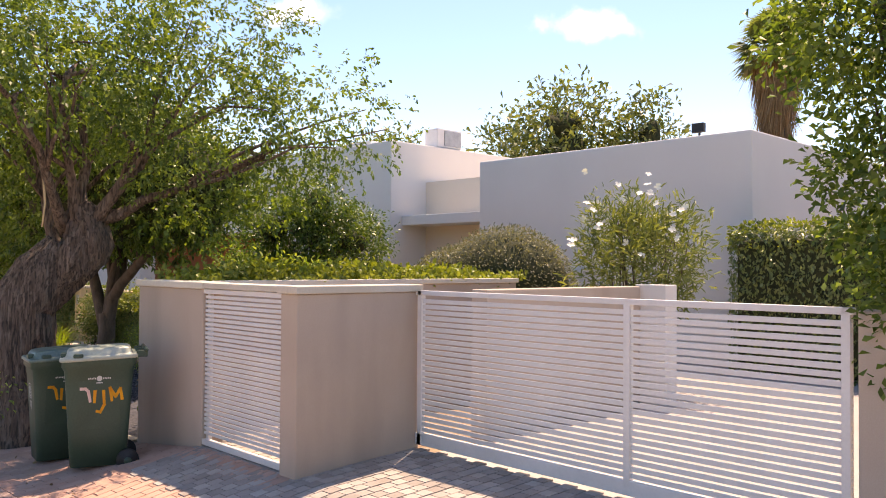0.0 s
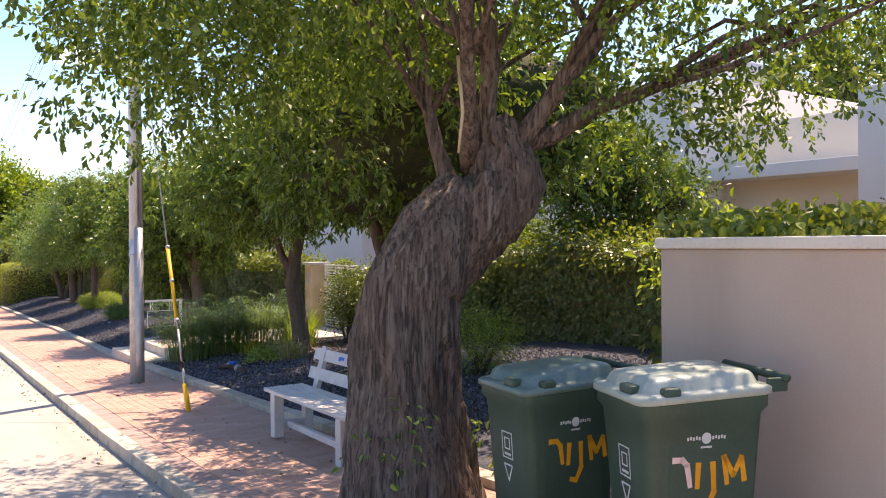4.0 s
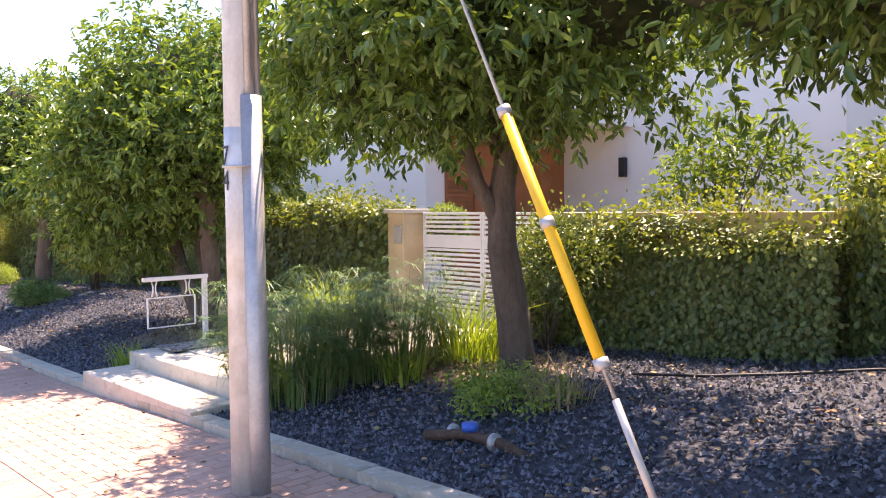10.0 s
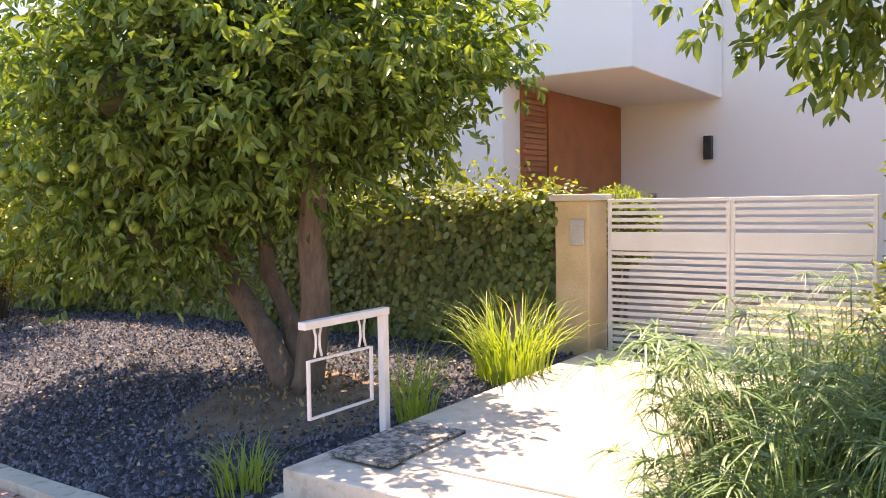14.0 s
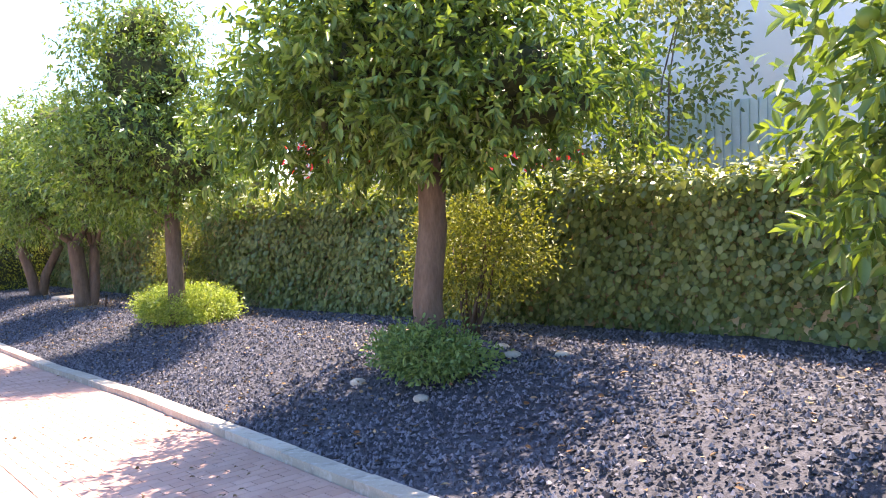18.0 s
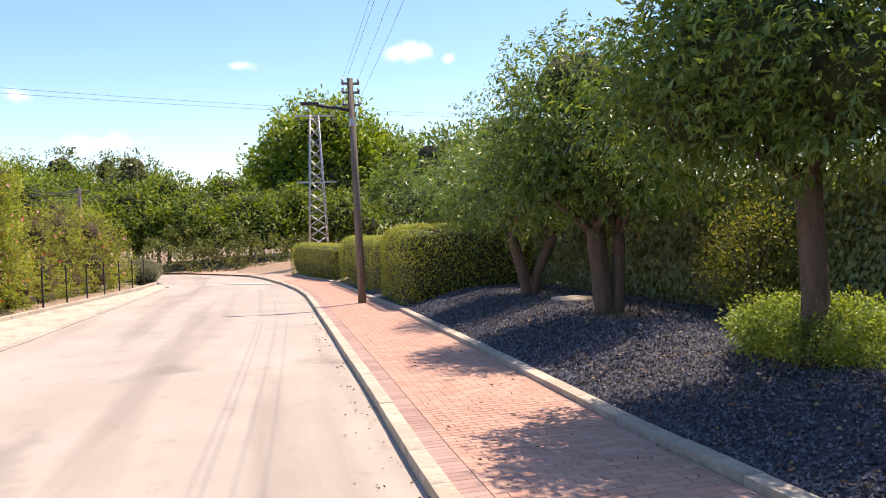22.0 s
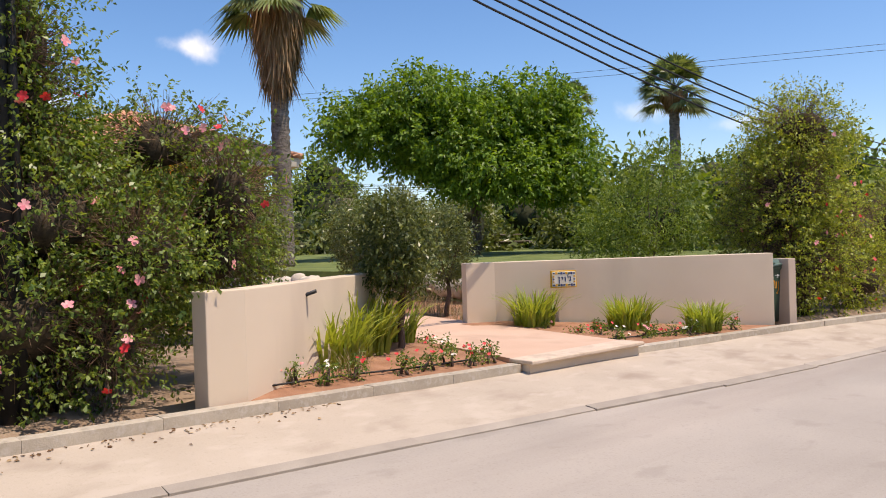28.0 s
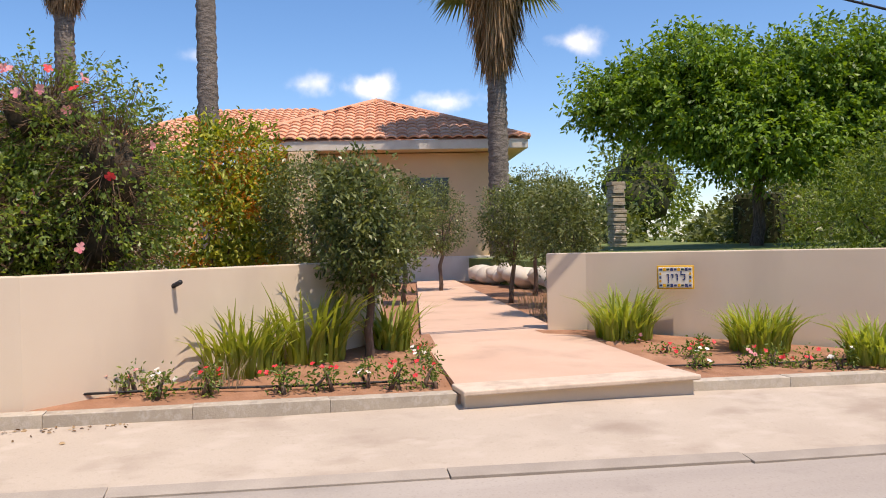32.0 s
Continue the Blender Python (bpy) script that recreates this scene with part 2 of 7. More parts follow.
M_MAT = mat("patterned_mat", (.06, .06, .055), (.34, .32, .29), .9, 26, 90, .3, ramp=(.42, .58))
M_STONE = mat("pale_limestone", (.55, .49, .40), (.70, .64, .54), .8, 2.5, 60, .2, rand=.3)
M_STONEP = mat("sandstone_pillar", (.50, .36, .20), (.66, .51, .33), .85, 3, 60, .3)
M_DRIVE = mat("drive_pink_concrete", (.54, .36, .26), (.65, .46, .34), .85, 1.2, 90, .25, ramp=(.3, .7), dist=.005)
stain(M_DRIVE, (.40, .27, .20), 1.6, .5, .52, .7)
M_METALW = mat("white_metal", (.66, .64, .62), (.74, .72, .70), .42, 4, 60, .03, spec=.5)
M_METALG = mat("galvanised", (.36, .35, .35), (.52, .51, .50), .48, 5, 50, .08, metal=.55)
M_DARKM = mat("dark_metal", (.03, .03, .032), (.06, .06, .06), .5, 8, 60, .05, metal=.5)
M_RUST = mat("rusty_iron", (.07, .04, .03), (.16, .10, .07), .8, 20, 90, .3, metal=.3)
M_YELLOW = mat("yellow_plastic", (.75, .40, .015), (.82, .48, .03), .45, 5, 40, .04)
M_PLATE = mat("pole_white_paint", (.44, .435, .43), (.62, .61, .60), .6, 5, 60, .15, stretch=(2, 2, .5))
stain(M_PLATE, (.74, .73, .72), 4, .6, .5, .62)
M_BLUE = mat("blue_cap", (.01, .10, .45), (.02, .16, .60), .4, 6, 40, .03)
M_BLACK = mat("black_plastic", (.012, .012, .012), (.03, .03, .03), .6, 8, 60, .05)
M_BIN = mat("bin_green", (.028, .060, .040), (.045, .085, .058), .48, 3, 60, .04)
M_BINLID = mat("bin_lid_faded", (.28, .33, .27), (.42, .46, .39), .38, 3, 60, .04)
M_BINLID2 = mat("bin_lid_green", (.07, .13, .11), (.15, .22, .19), .32, 3, 60, .04)
M_ORANGE = mat("orange_paint", (.70, .27, .01), (.82, .38, .02), .6, 9, 60, 0)
M_PINKP = mat("faded_paint", (.70, .48, .42), (.80, .62, .56), .6, 9, 60, 0)
M_PRINT = mat("grey_print", (.50, .52, .50), (.62, .64, .62), .6, 9, 60, 0)
M_BENCH = mat("white_painted_wood", (.48, .45, .43), (.66, .63, .61), .65, 5, 60, .2, ramp=(.25, .6))
M_BARK = mat("bark", (.068, .044, .033), (.22, .155, .118), .95, 10, 34, 1.0, ramp=(.32, .66), dist=.05, stretch=(1.6, 1.6, .28))
stain(M_BARK, (.03, .022, .017), 34, .75, .50, .60, (1.3, 1.3, .14))
stain(M_BARK, (.30, .235, .19), 22, .5, .54, .66, (1.3, 1.3, .12))
M_BARKC = mat("citrus_bark", (.085, .058, .042), (.19, .135, .10), .9, 9, 40, .7, ramp=(.3, .7), dist=.03, stretch=(1.4, 1.4, .4))
M_PALMT = mat("palm_bark", (.09, .075, .062), (.28, .24, .20), .95, 7, 30, 1.0, dist=.05, stretch=(1, 1, 2.2))
M_POLEW = mat("wood_pole", (.12, .095, .075), (.24, .20, .165), .9, 8, 60, .4, stretch=(2, 2, .15))
# dark green fill: the shade inside crowns and hedges, put into the colour
M_INNER = mat("inner_shade_fill", (.022, .028, .010), (.065, .068, .026), .95, 9, 40, .8)
# twig brown, darkened for the shade inside the hibiscus shrubs
M_INNERB = mat("shaded_brown_twigs", (.035, .026, .016), (.10, .075, .045), .95, 12, 60, .8)
M_TWIG = mat("brown_twig", (.13, .075, .045), (.26, .165, .105), .9, 9, 60, .2)
M_LITTER = mat("dry_litter", (.16, .085, .04), (.42, .30, .17), .9, 9, 60, 0, rand=.6, island=True)
M_DOOR = mat("red_brown_wood", (.31, .105, .038), (.43, .155, .06), .5, 3, 40, .1, rand=.3)
M_TILE = mat("clay_roof_tile", (.55, .25, .14), (.74, .41, .26), .8, 5, 60, .3, rand=.6, ramp=(.2, .8))
M_TILEJ = mat("clay_roof_tile_joined", (.55, .25, .14), (.74, .41, .26), .8, 5, 60, .3, rand=.6, island=True, ramp=(.2, .8))
M_SHUT = mat("pale_green_metal", (.50, .60, .56), (.60, .70, .65), .5, 4, 60, .05)
M_GLASS = mat("dark_window", (.02, .022, .025), (.035, .037, .04), .08, 1, 20, 0, spec=.6)
M_RED = mat("red_petals", (.62, .02, .03), (.80, .06, .07), .5, 9, 40, 0, rand=.4, island=True, through_light=.2)
M_PINK = mat("pink_petals", (.75, .20, .26), (.85, .42, .42), .5, 9, 40, 0, rand=.5, island=True, through_light=.2)
M_WPET = mat("white_petals", (.80, .78, .74), (.88, .87, .84), .5, 9, 40, 0, through_light=.2)
M_FRUIT = mat("green_citrus", (.13, .21, .03), (.26, .34, .05), .45, 8, 90, .1, rand=.6)
L_CITRUS = leafmat("citrus_leaf", (.06, .12, .028), (.19, .28, .07), .28, .28)
L_OLIVE = leafmat("mulberry_leaf", (.058, .11, .027), (.17, .25, .06), .5, .36)
L_IVY = leafmat("ivy_leaf", (.085, .13, .042), (.22, .265, .095), .38, .20)
# ivy leaf made lighter and yellower: sun on the tops, put into the colour
L_IVYT = leafmat("ivy_sunlit_top_leaf", (.11, .15, .03), (.24, .285, .06), .5, .3)
L_HEDGE = leafmat("clipped_hedge_leaf", (.17, .22, .028), (.38, .41, .06), .5, .3)
L_BRIGHT = leafmat("bright_leaf", (.13, .21, .045), (.33, .42, .11), .5, .34)
L_HIB = leafmat("hibiscus_leaf", (.07, .13, .025), (.23, .305, .068), .4, .34)
L_DARK = leafmat("dark_leaf", (.06, .09, .026), (.20, .235, .08), .36, .25)
L_FAR = leafmat("far_tree_leaf", (.06, .115, .018), (.20, .27, .042), .55, .34)
L_EVER = leafmat("evergreen_leaf", (.04, .085, .02), (.13, .20, .045), .35, .32)
L_FICUS = leafmat("ficus_leaf", (.08, .15, .02), (.25, .34, .05), .5, .36)
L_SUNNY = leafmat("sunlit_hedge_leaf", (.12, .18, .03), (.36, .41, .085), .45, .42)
L_SHRUB = leafmat("olive_shrub_leaf", (.10, .13, .03), (.28, .30, .075), .5, .3)
L_HERB = leafmat("grey_green_herb", (.085, .16, .055), (.21, .33, .12), .5, .25)
L_GREY = leafmat("grey_leaf", (.10, .11, .07), (.25, .25, .18), .6, .2)
L_OLEA = leafmat("oleander_leaf", (.10, .14, .05), (.25, .29, .11), .5, .3)
L_BLADE = leafmat("iris_blade", (.11, .19, .03), (.29, .39, .07), .5, .33)
L_IRIS = leafmat("iris_leaf", (.14, .20, .03), (.36, .42, .08), .5, .33)
L_CYP = leafmat("papyrus_blade", (.048, .115, .036), (.13, .235, .07), .5, .18)
L_BROAD = leafmat("shade_tree_leaf", (.07, .15, .018), (.21, .34, .045), .5, .34)
L_DRY = leafmat("dry_blade", (.22, .17, .10), (.40, .32, .20), .8, .15)
L_SKIRT = leafmat("dead_palm_frond", (.19, .115, .055), (.38, .25, .135), .8, .15)
L_COLOR = leafmat("orange_tinted_leaf", (.13, .21, .03), (.40, .40, .06), .5, .32)
L_COLOR2 = leafmat("orange_new_leaf", (.40, .17, .02), (.60, .22, .03), .5, .3)
L_PALM = leafmat("palm_leaf", (.09, .13, .045), (.25, .31, .13), .45, .3)


# ---------------------------------------------------------------- the lie of the land
def lerp_table(rows):
    xs, ys = [r[0] for r in rows], [r[1] for r in rows]
    return lambda v: np.interp(v, xs, ys)


R = lerp_table([(-300, .75), (-20, .744), (36, -1.34), (70, -1.95), (110, -2.2), (600, -2.2)])     # the road's own fall
GX = lerp_table([(-40, 3.3), (14, 3.45), (22, 3.55), (28, 3.85), (32.5, 4.1), (41, 4.24), (49, 4.3), (54, 4.15), (62, 4.05), (67, 3.8), (75, 2.5), (82, .5), (95, -8)])   # garden kerb
RX = lerp_table([(-40, 1.5), (14, 1.72), (24, 1.92), (34, 2.2), (40, 2.3), (52, 2.42), (58, 2.45), (62.5, 2.25), (68, 1.8), (73.5, 1.05), (78, 0), (85, -4), (95, -14)])   # road kerb
LX = lerp_table([(-40, -4.1), (37, -4.06), (42, -3.8), (46, -3.5), (63, -3.2), (68, -3.3), (72, -4.4), (80, -12), (95, -30)])     # left gutter
KX = lerp_table([(-40, -5.25), (45, -5.18), (50, -5.0), (56, -4.4), (63, -3.85), (68, -3.8), (72, -5.2), (80, -14), (95, -34)])     # left kerb
GA = lerp_table([(-40, .2), (9, .2), (14, .27), (16.5, .16), (18.6, .12), (21, .2), (23, .25), (28, .43), (60, .40)])


def garden_h(x, y):
    u = np.clip((x - GX(y)) / 2.0, 0, 1)
    return .10 + GA(y) * u * u * (3 - 2 * u) + .03 * np.clip(x - GX(y) - 2, 0, 6)


def garden_z(x, y):
    return float(R(y) + garden_h(x, y))


def apron(x, y):
    """How far the forecourt before the gates rises over the footpath."""
    top = .03 - .133 * max(0, y - 6.5)
    return max(0, min(1, (x - 2.3) / 1.15)) * max(0, top - float(R(y)) - .05)


def ramp_z(x, y):
    """The forecourt and the drive up to the sliding gate."""
    a = float(R(y)) + .048 + apron(x, y)
    return a + max(0, min(1, (x - 3.45) / 1.17)) * (.085 - a)


# ---------------------------------------------------------------- building helpers
def mesh_from(name, verts, faces, material, parent=None, smooth=False, label=""):
    me = bpy.data.meshes.new(name)
    me.from_pydata([tuple(v) for v in verts], [], [tuple(f) for f in faces])
    if smooth:
        me.polygons.foreach_set("use_smooth", [True] * len(me.polygons))
    me.materials.append(material)
    ob = new(name, me)
    if parent:
        ob.parent = parent
    if label:
        ob["label"] = label
    return ob


def part(name, bm, material, parent=None, label="", smooth=False):
    me = bpy.data.meshes.new(name)
    bm.normal_update()
    bm.to_mesh(me)
    bm.free()
    if smooth:
        me.polygons.foreach_set("use_smooth", [True] * len(me.polygons))
    me.materials.append(material)
    ob = new(name, me)
    if parent:
        ob.parent = parent
    if label:
        ob["label"] = label
    return ob


def thing(name, at, label, category, group="", rz=0.0, kind=""):
    e = new(name)
    e.empty_display_size = 0.1
    e.matrix_basis = pose(at[0], at[1], at[2], 0, 0, rz)
    return tagged(e, label, category, group, kind)


def box(bm, c, s, bevel=0.0, m=None):
    """Adds a box of size s round c, its edges rounded by bevel."""
    r = bmesh.ops.create_cube(bm, size=1.0)
    bmesh.ops.scale(bm, vec=s, verts=r["verts"])
    if bevel:
        es = list({e for v in r["verts"] for e in v.link_edges})
        rb = bmesh.ops.bevel(bm, geom=es, offset=bevel, segments=2, affect="EDGES", profile=0.5)
        vs = list({v for f in rb["faces"] for v in f.verts} | {v for v in r["verts"] if v.is_valid})
    else:
        vs = r["verts"]
    bmesh.ops.transform(bm, matrix=(Matrix.Translation(c) if m is None else m @ Matrix.Translation(c)), verts=vs)
    return bm


def boxes(*rows):
    bm = bmesh.new()
    for row in rows:
        box(bm, *row)
    return bm


def tube_data(pts, radii, sides=8, cap=True, bumps=None):
    """Vertices and faces of a tube along pts."""
    pts = [Vector(p) for p in pts]
    vs, fs = [], []
    up = Vector((0.31, 0.94, 0.12)).normalized()
    for i, p in enumerate(pts):
        d = (pts[min(i + 1, len(pts) - 1)] - pts[max(i - 1, 0)]).normalized()
        a = d.cross(up if abs(d.dot(up)) < .96 else Vector((1, 0, 0))).normalized()
        b = d.cross(a)
        for k in range(sides):
            t = 2 * math.pi * k / sides
            r = radii[i] * (1 + (bumps(i, k) if bumps else 0))
            vs.append(p + (a * math.cos(t) + b * math.sin(t)) * r)
    for i in range(len(pts) - 1):
        for k in range(sides):
            k2 = (k + 1) % sides
            fs.append((i * sides + k, i * sides + k2, (i + 1) * sides + k2, (i + 1) * sides + k))
    if cap:
        fs.append(tuple(range(sides))[::-1])
        fs.append(tuple((len(pts) - 1) * sides + k for k in range(sides)))
    return vs, fs


def tube(name, pts, radii, material, parent=None, sides=8, label="", bumps=None, smooth=True):
    if not hasattr(radii, "__len__"):
        radii = [radii] * len(pts)
    v, f = tube_data(pts, radii, sides, True, bumps)
    return mesh_from(name, v, f, material, parent, smooth, label)


def quads_mesh(name, V, nper, faces, material, parent=None, label="", flat=False):
    """A mesh of many alike little pieces: V is (n, nper, 3), faces the faces of one piece."""
    n = len(V)
    V = np.ascontiguousarray(V.reshape(-1, 3), dtype=np.float32)
    F = np.array(faces, dtype=np.int32)
    k = F.shape[1]
    idx = (np.arange(n, dtype=np.int32)[:, None, None] * nper + F[None]).reshape(-1)
    me = bpy.data.meshes.new(name)
    me.vertices.add(len(V))
    me.vertices.foreach_set("co", V.ravel())
    me.loops.add(len(idx))
    me.loops.foreach_set("vertex_index", idx)
    me.polygons.add(len(idx) // k)
    me.polygons.foreach_set("loop_start", np.arange(0, len(idx), k, dtype=np.int32))
    me.polygons.foreach_set("loop_total", np.full(len(idx) // k, k, dtype=np.int32))
    me.polygons.foreach_set("use_smooth", np.full(len(idx) // k, not flat))
    me.update(calc_edges=True)
    me.materials.append(material)
    ob = new(name, me)
    if parent:
        ob.parent = parent
    if label:
        ob["label"] = label
    return ob


def unit(a):
    return a / np.maximum(np.linalg.norm(a, axis=-1, keepdims=True), 1e-9)


LEAF_FACES = [(0, 1, 2, 3), (0, 3, 4, 5)]


def leaf_verts(P, out, size, rng, slim=0.45, droop=0.35, wild=0.8, fold=0.16):
    """Folded leaves of six corners at points P that lean along out."""
    n = len(P)
    a = unit(out * 1.0 + rng.normal(size=(n, 3)) * wild + np.array([0, 0, -droop]))
    s = unit(np.cross(a, rng.normal(size=(n, 3)) * .8 + np.array([.1, 0, 1.0])))
    nn = np.cross(s, a)
    L = (size * rng.uniform(.6, 1.25, n))[:, None]
    W = L * slim * rng.uniform(.8, 1.2, n)[:, None]
    V = np.empty((n, 6, 3))
    V[:, 0] = P
    V[:, 1] = P + a * L * .28 - s * W * .46 + nn * W * fold * 2
    V[:, 2] = P + a * L * .68 - s * W * .40 + nn * W * fold * 1.6
    V[:, 3] = P + a * L - nn * L * .12
    V[:, 4] = P + a * L * .68 + s * W * .40 + nn * W * fold * 1.6
    V[:, 5] = P + a * L * .28 + s * W * .46 + nn * W * fold * 2
    return V


def flat_leaf_verts(P, out, size, rng, slim=.9, tilt=.4):
    """Leaves that lie over a surface like ivy: the blade faces out, the tip hangs down."""
    n = len(P)
    nn = unit(out + rng.normal(size=(n, 3)) * tilt + np.array([0, 0, .12]))
    a = rng.normal(size=(n, 3)) * .55 + np.array([0, 0, -1.0])
    a = unit(a - nn * np.sum(a * nn, 1, keepdims=True))
    s = np.cross(a, nn)
    L = (size * rng.uniform(.6, 1.25, n))[:, None]
    W = L * slim * rng.uniform(.85, 1.15, n)[:, None]
    V = np.empty((n, 6, 3))
    V[:, 0] = P
    V[:, 1] = P + a * L * .12 - s * W * .48 - nn * W * .12
    V[:, 2] = P + a * L * .58 - s * W * .40 - nn * W * .08
    V[:, 3] = P + a * L - nn * L * .10
    V[:, 4] = P + a * L * .58 + s * W * .40 - nn * W * .08
    V[:, 5] = P + a * L * .12 + s * W * .48 - nn * W * .12
    return V


def shoot_leaves(name, blobs, n, size, material, seed, parent=None, clump=.3, shoots=7, per=8, shell=.6, slim=.45, droop=.35, stem=1.5, simple=False, label=""):
    """A crown of leafy shoots: each shoot carries a spray of leaves round its axis, and the shoots stand in clumps."""
    rng = np.random.default_rng(seed)
    ns = max(8, n // per)
    B, ax = crown_points(blobs, ns, rng, clump, shoots, shell)
    ax = unit(ax + rng.normal(size=ax.shape) * .3 + np.array([0, 0, .12 - droop * .5]))
    i = np.repeat(np.arange(len(B)), per)
    u = np.tile(np.linspace(.1, 1.0, per), len(B)) + rng.uniform(-.06, .06, len(i))
    P = B[i] + ax[i] * (u * size * stem)[:, None]
    side = rng.normal(size=P.shape)
    side = unit(side - ax[i] * np.sum(side * ax[i], 1, keepdims=True))
    way = unit(ax[i] * (.25 + .6 * u[:, None]) + side * .85)
    V = leaf_verts(P, way, size, rng, slim, droop, .16, .14)
    if simple:
        return quads_mesh(name, V[:, [0, 2, 3, 4]], 4, [(0, 1, 2, 3)], material, parent, label)
    return quads_mesh(name, V, 6, LEAF_FACES, material, parent, label)


def crown_points(blobs, n, rng, clump=0.33, per=26, shell=0.55, keep=None):
    """Leaf points in clumps over a set of ellipsoids (cx, cy, cz, rx, ry, rz), with ways out of each clump."""
    B = np.array(blobs, float)
    wgt = np.prod(B[:, 3:], axis=1) ** (2 / 3)
    nc = max(4, n // per)
    which = rng.choice(len(B), nc, p=wgt / wgt.sum())
    d = unit(rng.normal(size=(nc, 3)))
    rad = rng.uniform(shell, 1.0, nc) ** .6
    C = B[which, :3] + d * rad[:, None] * B[which, 3:] * rng.uniform(.86, 1.06, nc)[:, None]
    if keep is not None:
        ok = keep(C)
        C, d, which = C[ok], d[ok], which[ok]
    if len(C) == 0:
        return np.zeros((0, 3)), np.zeros((0, 3))
    i = rng.integers(0, len(C), n)
    off = np.clip(rng.normal(size=(n, 3)), -1.7, 1.7) * clump * .55 * rng.uniform(.6, 1.25, len(C))[i][:, None]
    P = C[i] + off
    return P, unit(unit(off) * .7 + d[i] * .6 + rng.normal(size=(n, 3)) * .2)


def leaves(name, blobs, n, size, material, seed, parent=None, clump=0.33, per=26, shell=0.55, slim=.45, droop=.35, label="", keep=None, wild=.8, simple=False):
    rng = np.random.default_rng(seed)
    P, o = crown_points(blobs, n, rng, clump, per, shell, keep)
    V = leaf_verts(P, o, size, rng, slim, droop, wild)
    if size >= .2 or simple:      # far leaves: one facet each
        return quads_mesh(name, V[:, [0, 2, 3, 4]], 4, [(0, 1, 2, 3)], material, parent, label)
    return quads_mesh(name, V, 6, LEAF_FACES, material, parent, label)


def shell_leaves(name, fn, n, size, material, seed, parent=None, slim=.6, droop=.5, label="", wild=.55, depth=.1, simple=False, flat=False):
    """Leaves over a surface: fn(rng, n) gives points and normals."""
    rng = np.random.default_rng(seed)
    P, o = fn(rng, n)
    P = P + o * rng.normal(size=(len(P), 1)) * depth
    V = flat_leaf_verts(P, o, size, rng, slim, wild) if flat else leaf_verts(P, o, size, rng, slim, droop, wild)
    if simple:
        return quads_mesh(name, V[:, [0, 2, 3, 4]], 4, [(0, 1, 2, 3)], material, parent, label)
    return quads_mesh(name, V, 6, LEAF_FACES, material, parent, label)


BLADE_FACES = [(0, 1, 3, 2), (2, 3, 5, 4), (4, 5, 7, 6)]


def blade_verts(P, lean, height, width, bend, rng):
    """Bent strap leaves from points P; lean is the way that each falls."""
    n = len(P)
    h = (height * rng.uniform(.55, 1.15, n))[:, None]
    wd = (width * rng.uniform(.7, 1.2, n))[:, None]
    s = unit(np.cross(lean, np.array([0, 0, 1.0])) + rng.normal(size=(n, 3)) * .25)
    k = (bend * rng.uniform(.3, 1.3, n))[:, None]
    V = np.empty((n, 8, 3))
    up = np.array([0, 0, 1.0])
    for j, u in enumerate((0, .4, .75, 1.0)):
        c = P + up * h * (u - .35 * k * u * u * u) + lean * h * (k * u * u)
        ww = wd * (1 - u) ** .5 * .5 if j < 3 else wd * .03
        V[:, 2 * j] = c - s * ww
        V[:, 2 * j + 1] = c + s * ww
    return V


def blades(name, at, radius, n, height, width, bend, material, seed, parent=None, label=""):
    rng = np.random.default_rng(seed)
    t, r = rng.uniform(0, 2 * np.pi, n), radius * np.sqrt(rng.uniform(0, 1, n))
    P = np.stack([at[0] + r * np.cos(t), at[1] + r * np.sin(t), np.full(n, at[2])], -1)
    a = t + rng.normal(size=n) * .6
    lean = np.stack([np.cos(a), np.sin(a), 0 * a], -1)
    V = blade_verts(P, lean, height, width, bend, rng)
    if n > 300:
        return quads_mesh(name, V, 8, BLADE_FACES, material, parent, label)
    for v in V:
        mesh_from(name, v, BLADE_FACES, material, parent)


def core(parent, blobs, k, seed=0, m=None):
    """Dark blobs, shade put into their colour, for the twiggy inside of a crown."""
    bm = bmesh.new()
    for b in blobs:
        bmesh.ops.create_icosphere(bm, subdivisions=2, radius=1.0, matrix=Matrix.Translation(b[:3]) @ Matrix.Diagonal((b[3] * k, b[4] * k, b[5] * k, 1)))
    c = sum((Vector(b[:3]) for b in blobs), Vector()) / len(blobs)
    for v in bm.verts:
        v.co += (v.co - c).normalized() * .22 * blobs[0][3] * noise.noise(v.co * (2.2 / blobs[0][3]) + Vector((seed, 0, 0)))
    return part("shade_core", bm, m or M_INNER, parent, smooth=True)


def dome_fn(blobs):
    """Points over the outside of several ellipsoids, with the ways out."""
    B = np.array(blobs, float)

    def fn(rng, n):
        i = rng.integers(0, len(B), n)
        d = unit(rng.normal(size=(n, 3)))
        P = B[i, :3] + d * B[i, 3:]
        o = unit(d / B[i, 3:])
        ok = P[:, 2] > 0
        for j in range(len(B)):
            ok &= (np.sum(((P - B[j, :3]) / B[j, 3:]) ** 2, axis=1) > .97) | (i == j)
        return P[ok], o[ok]
    return fn


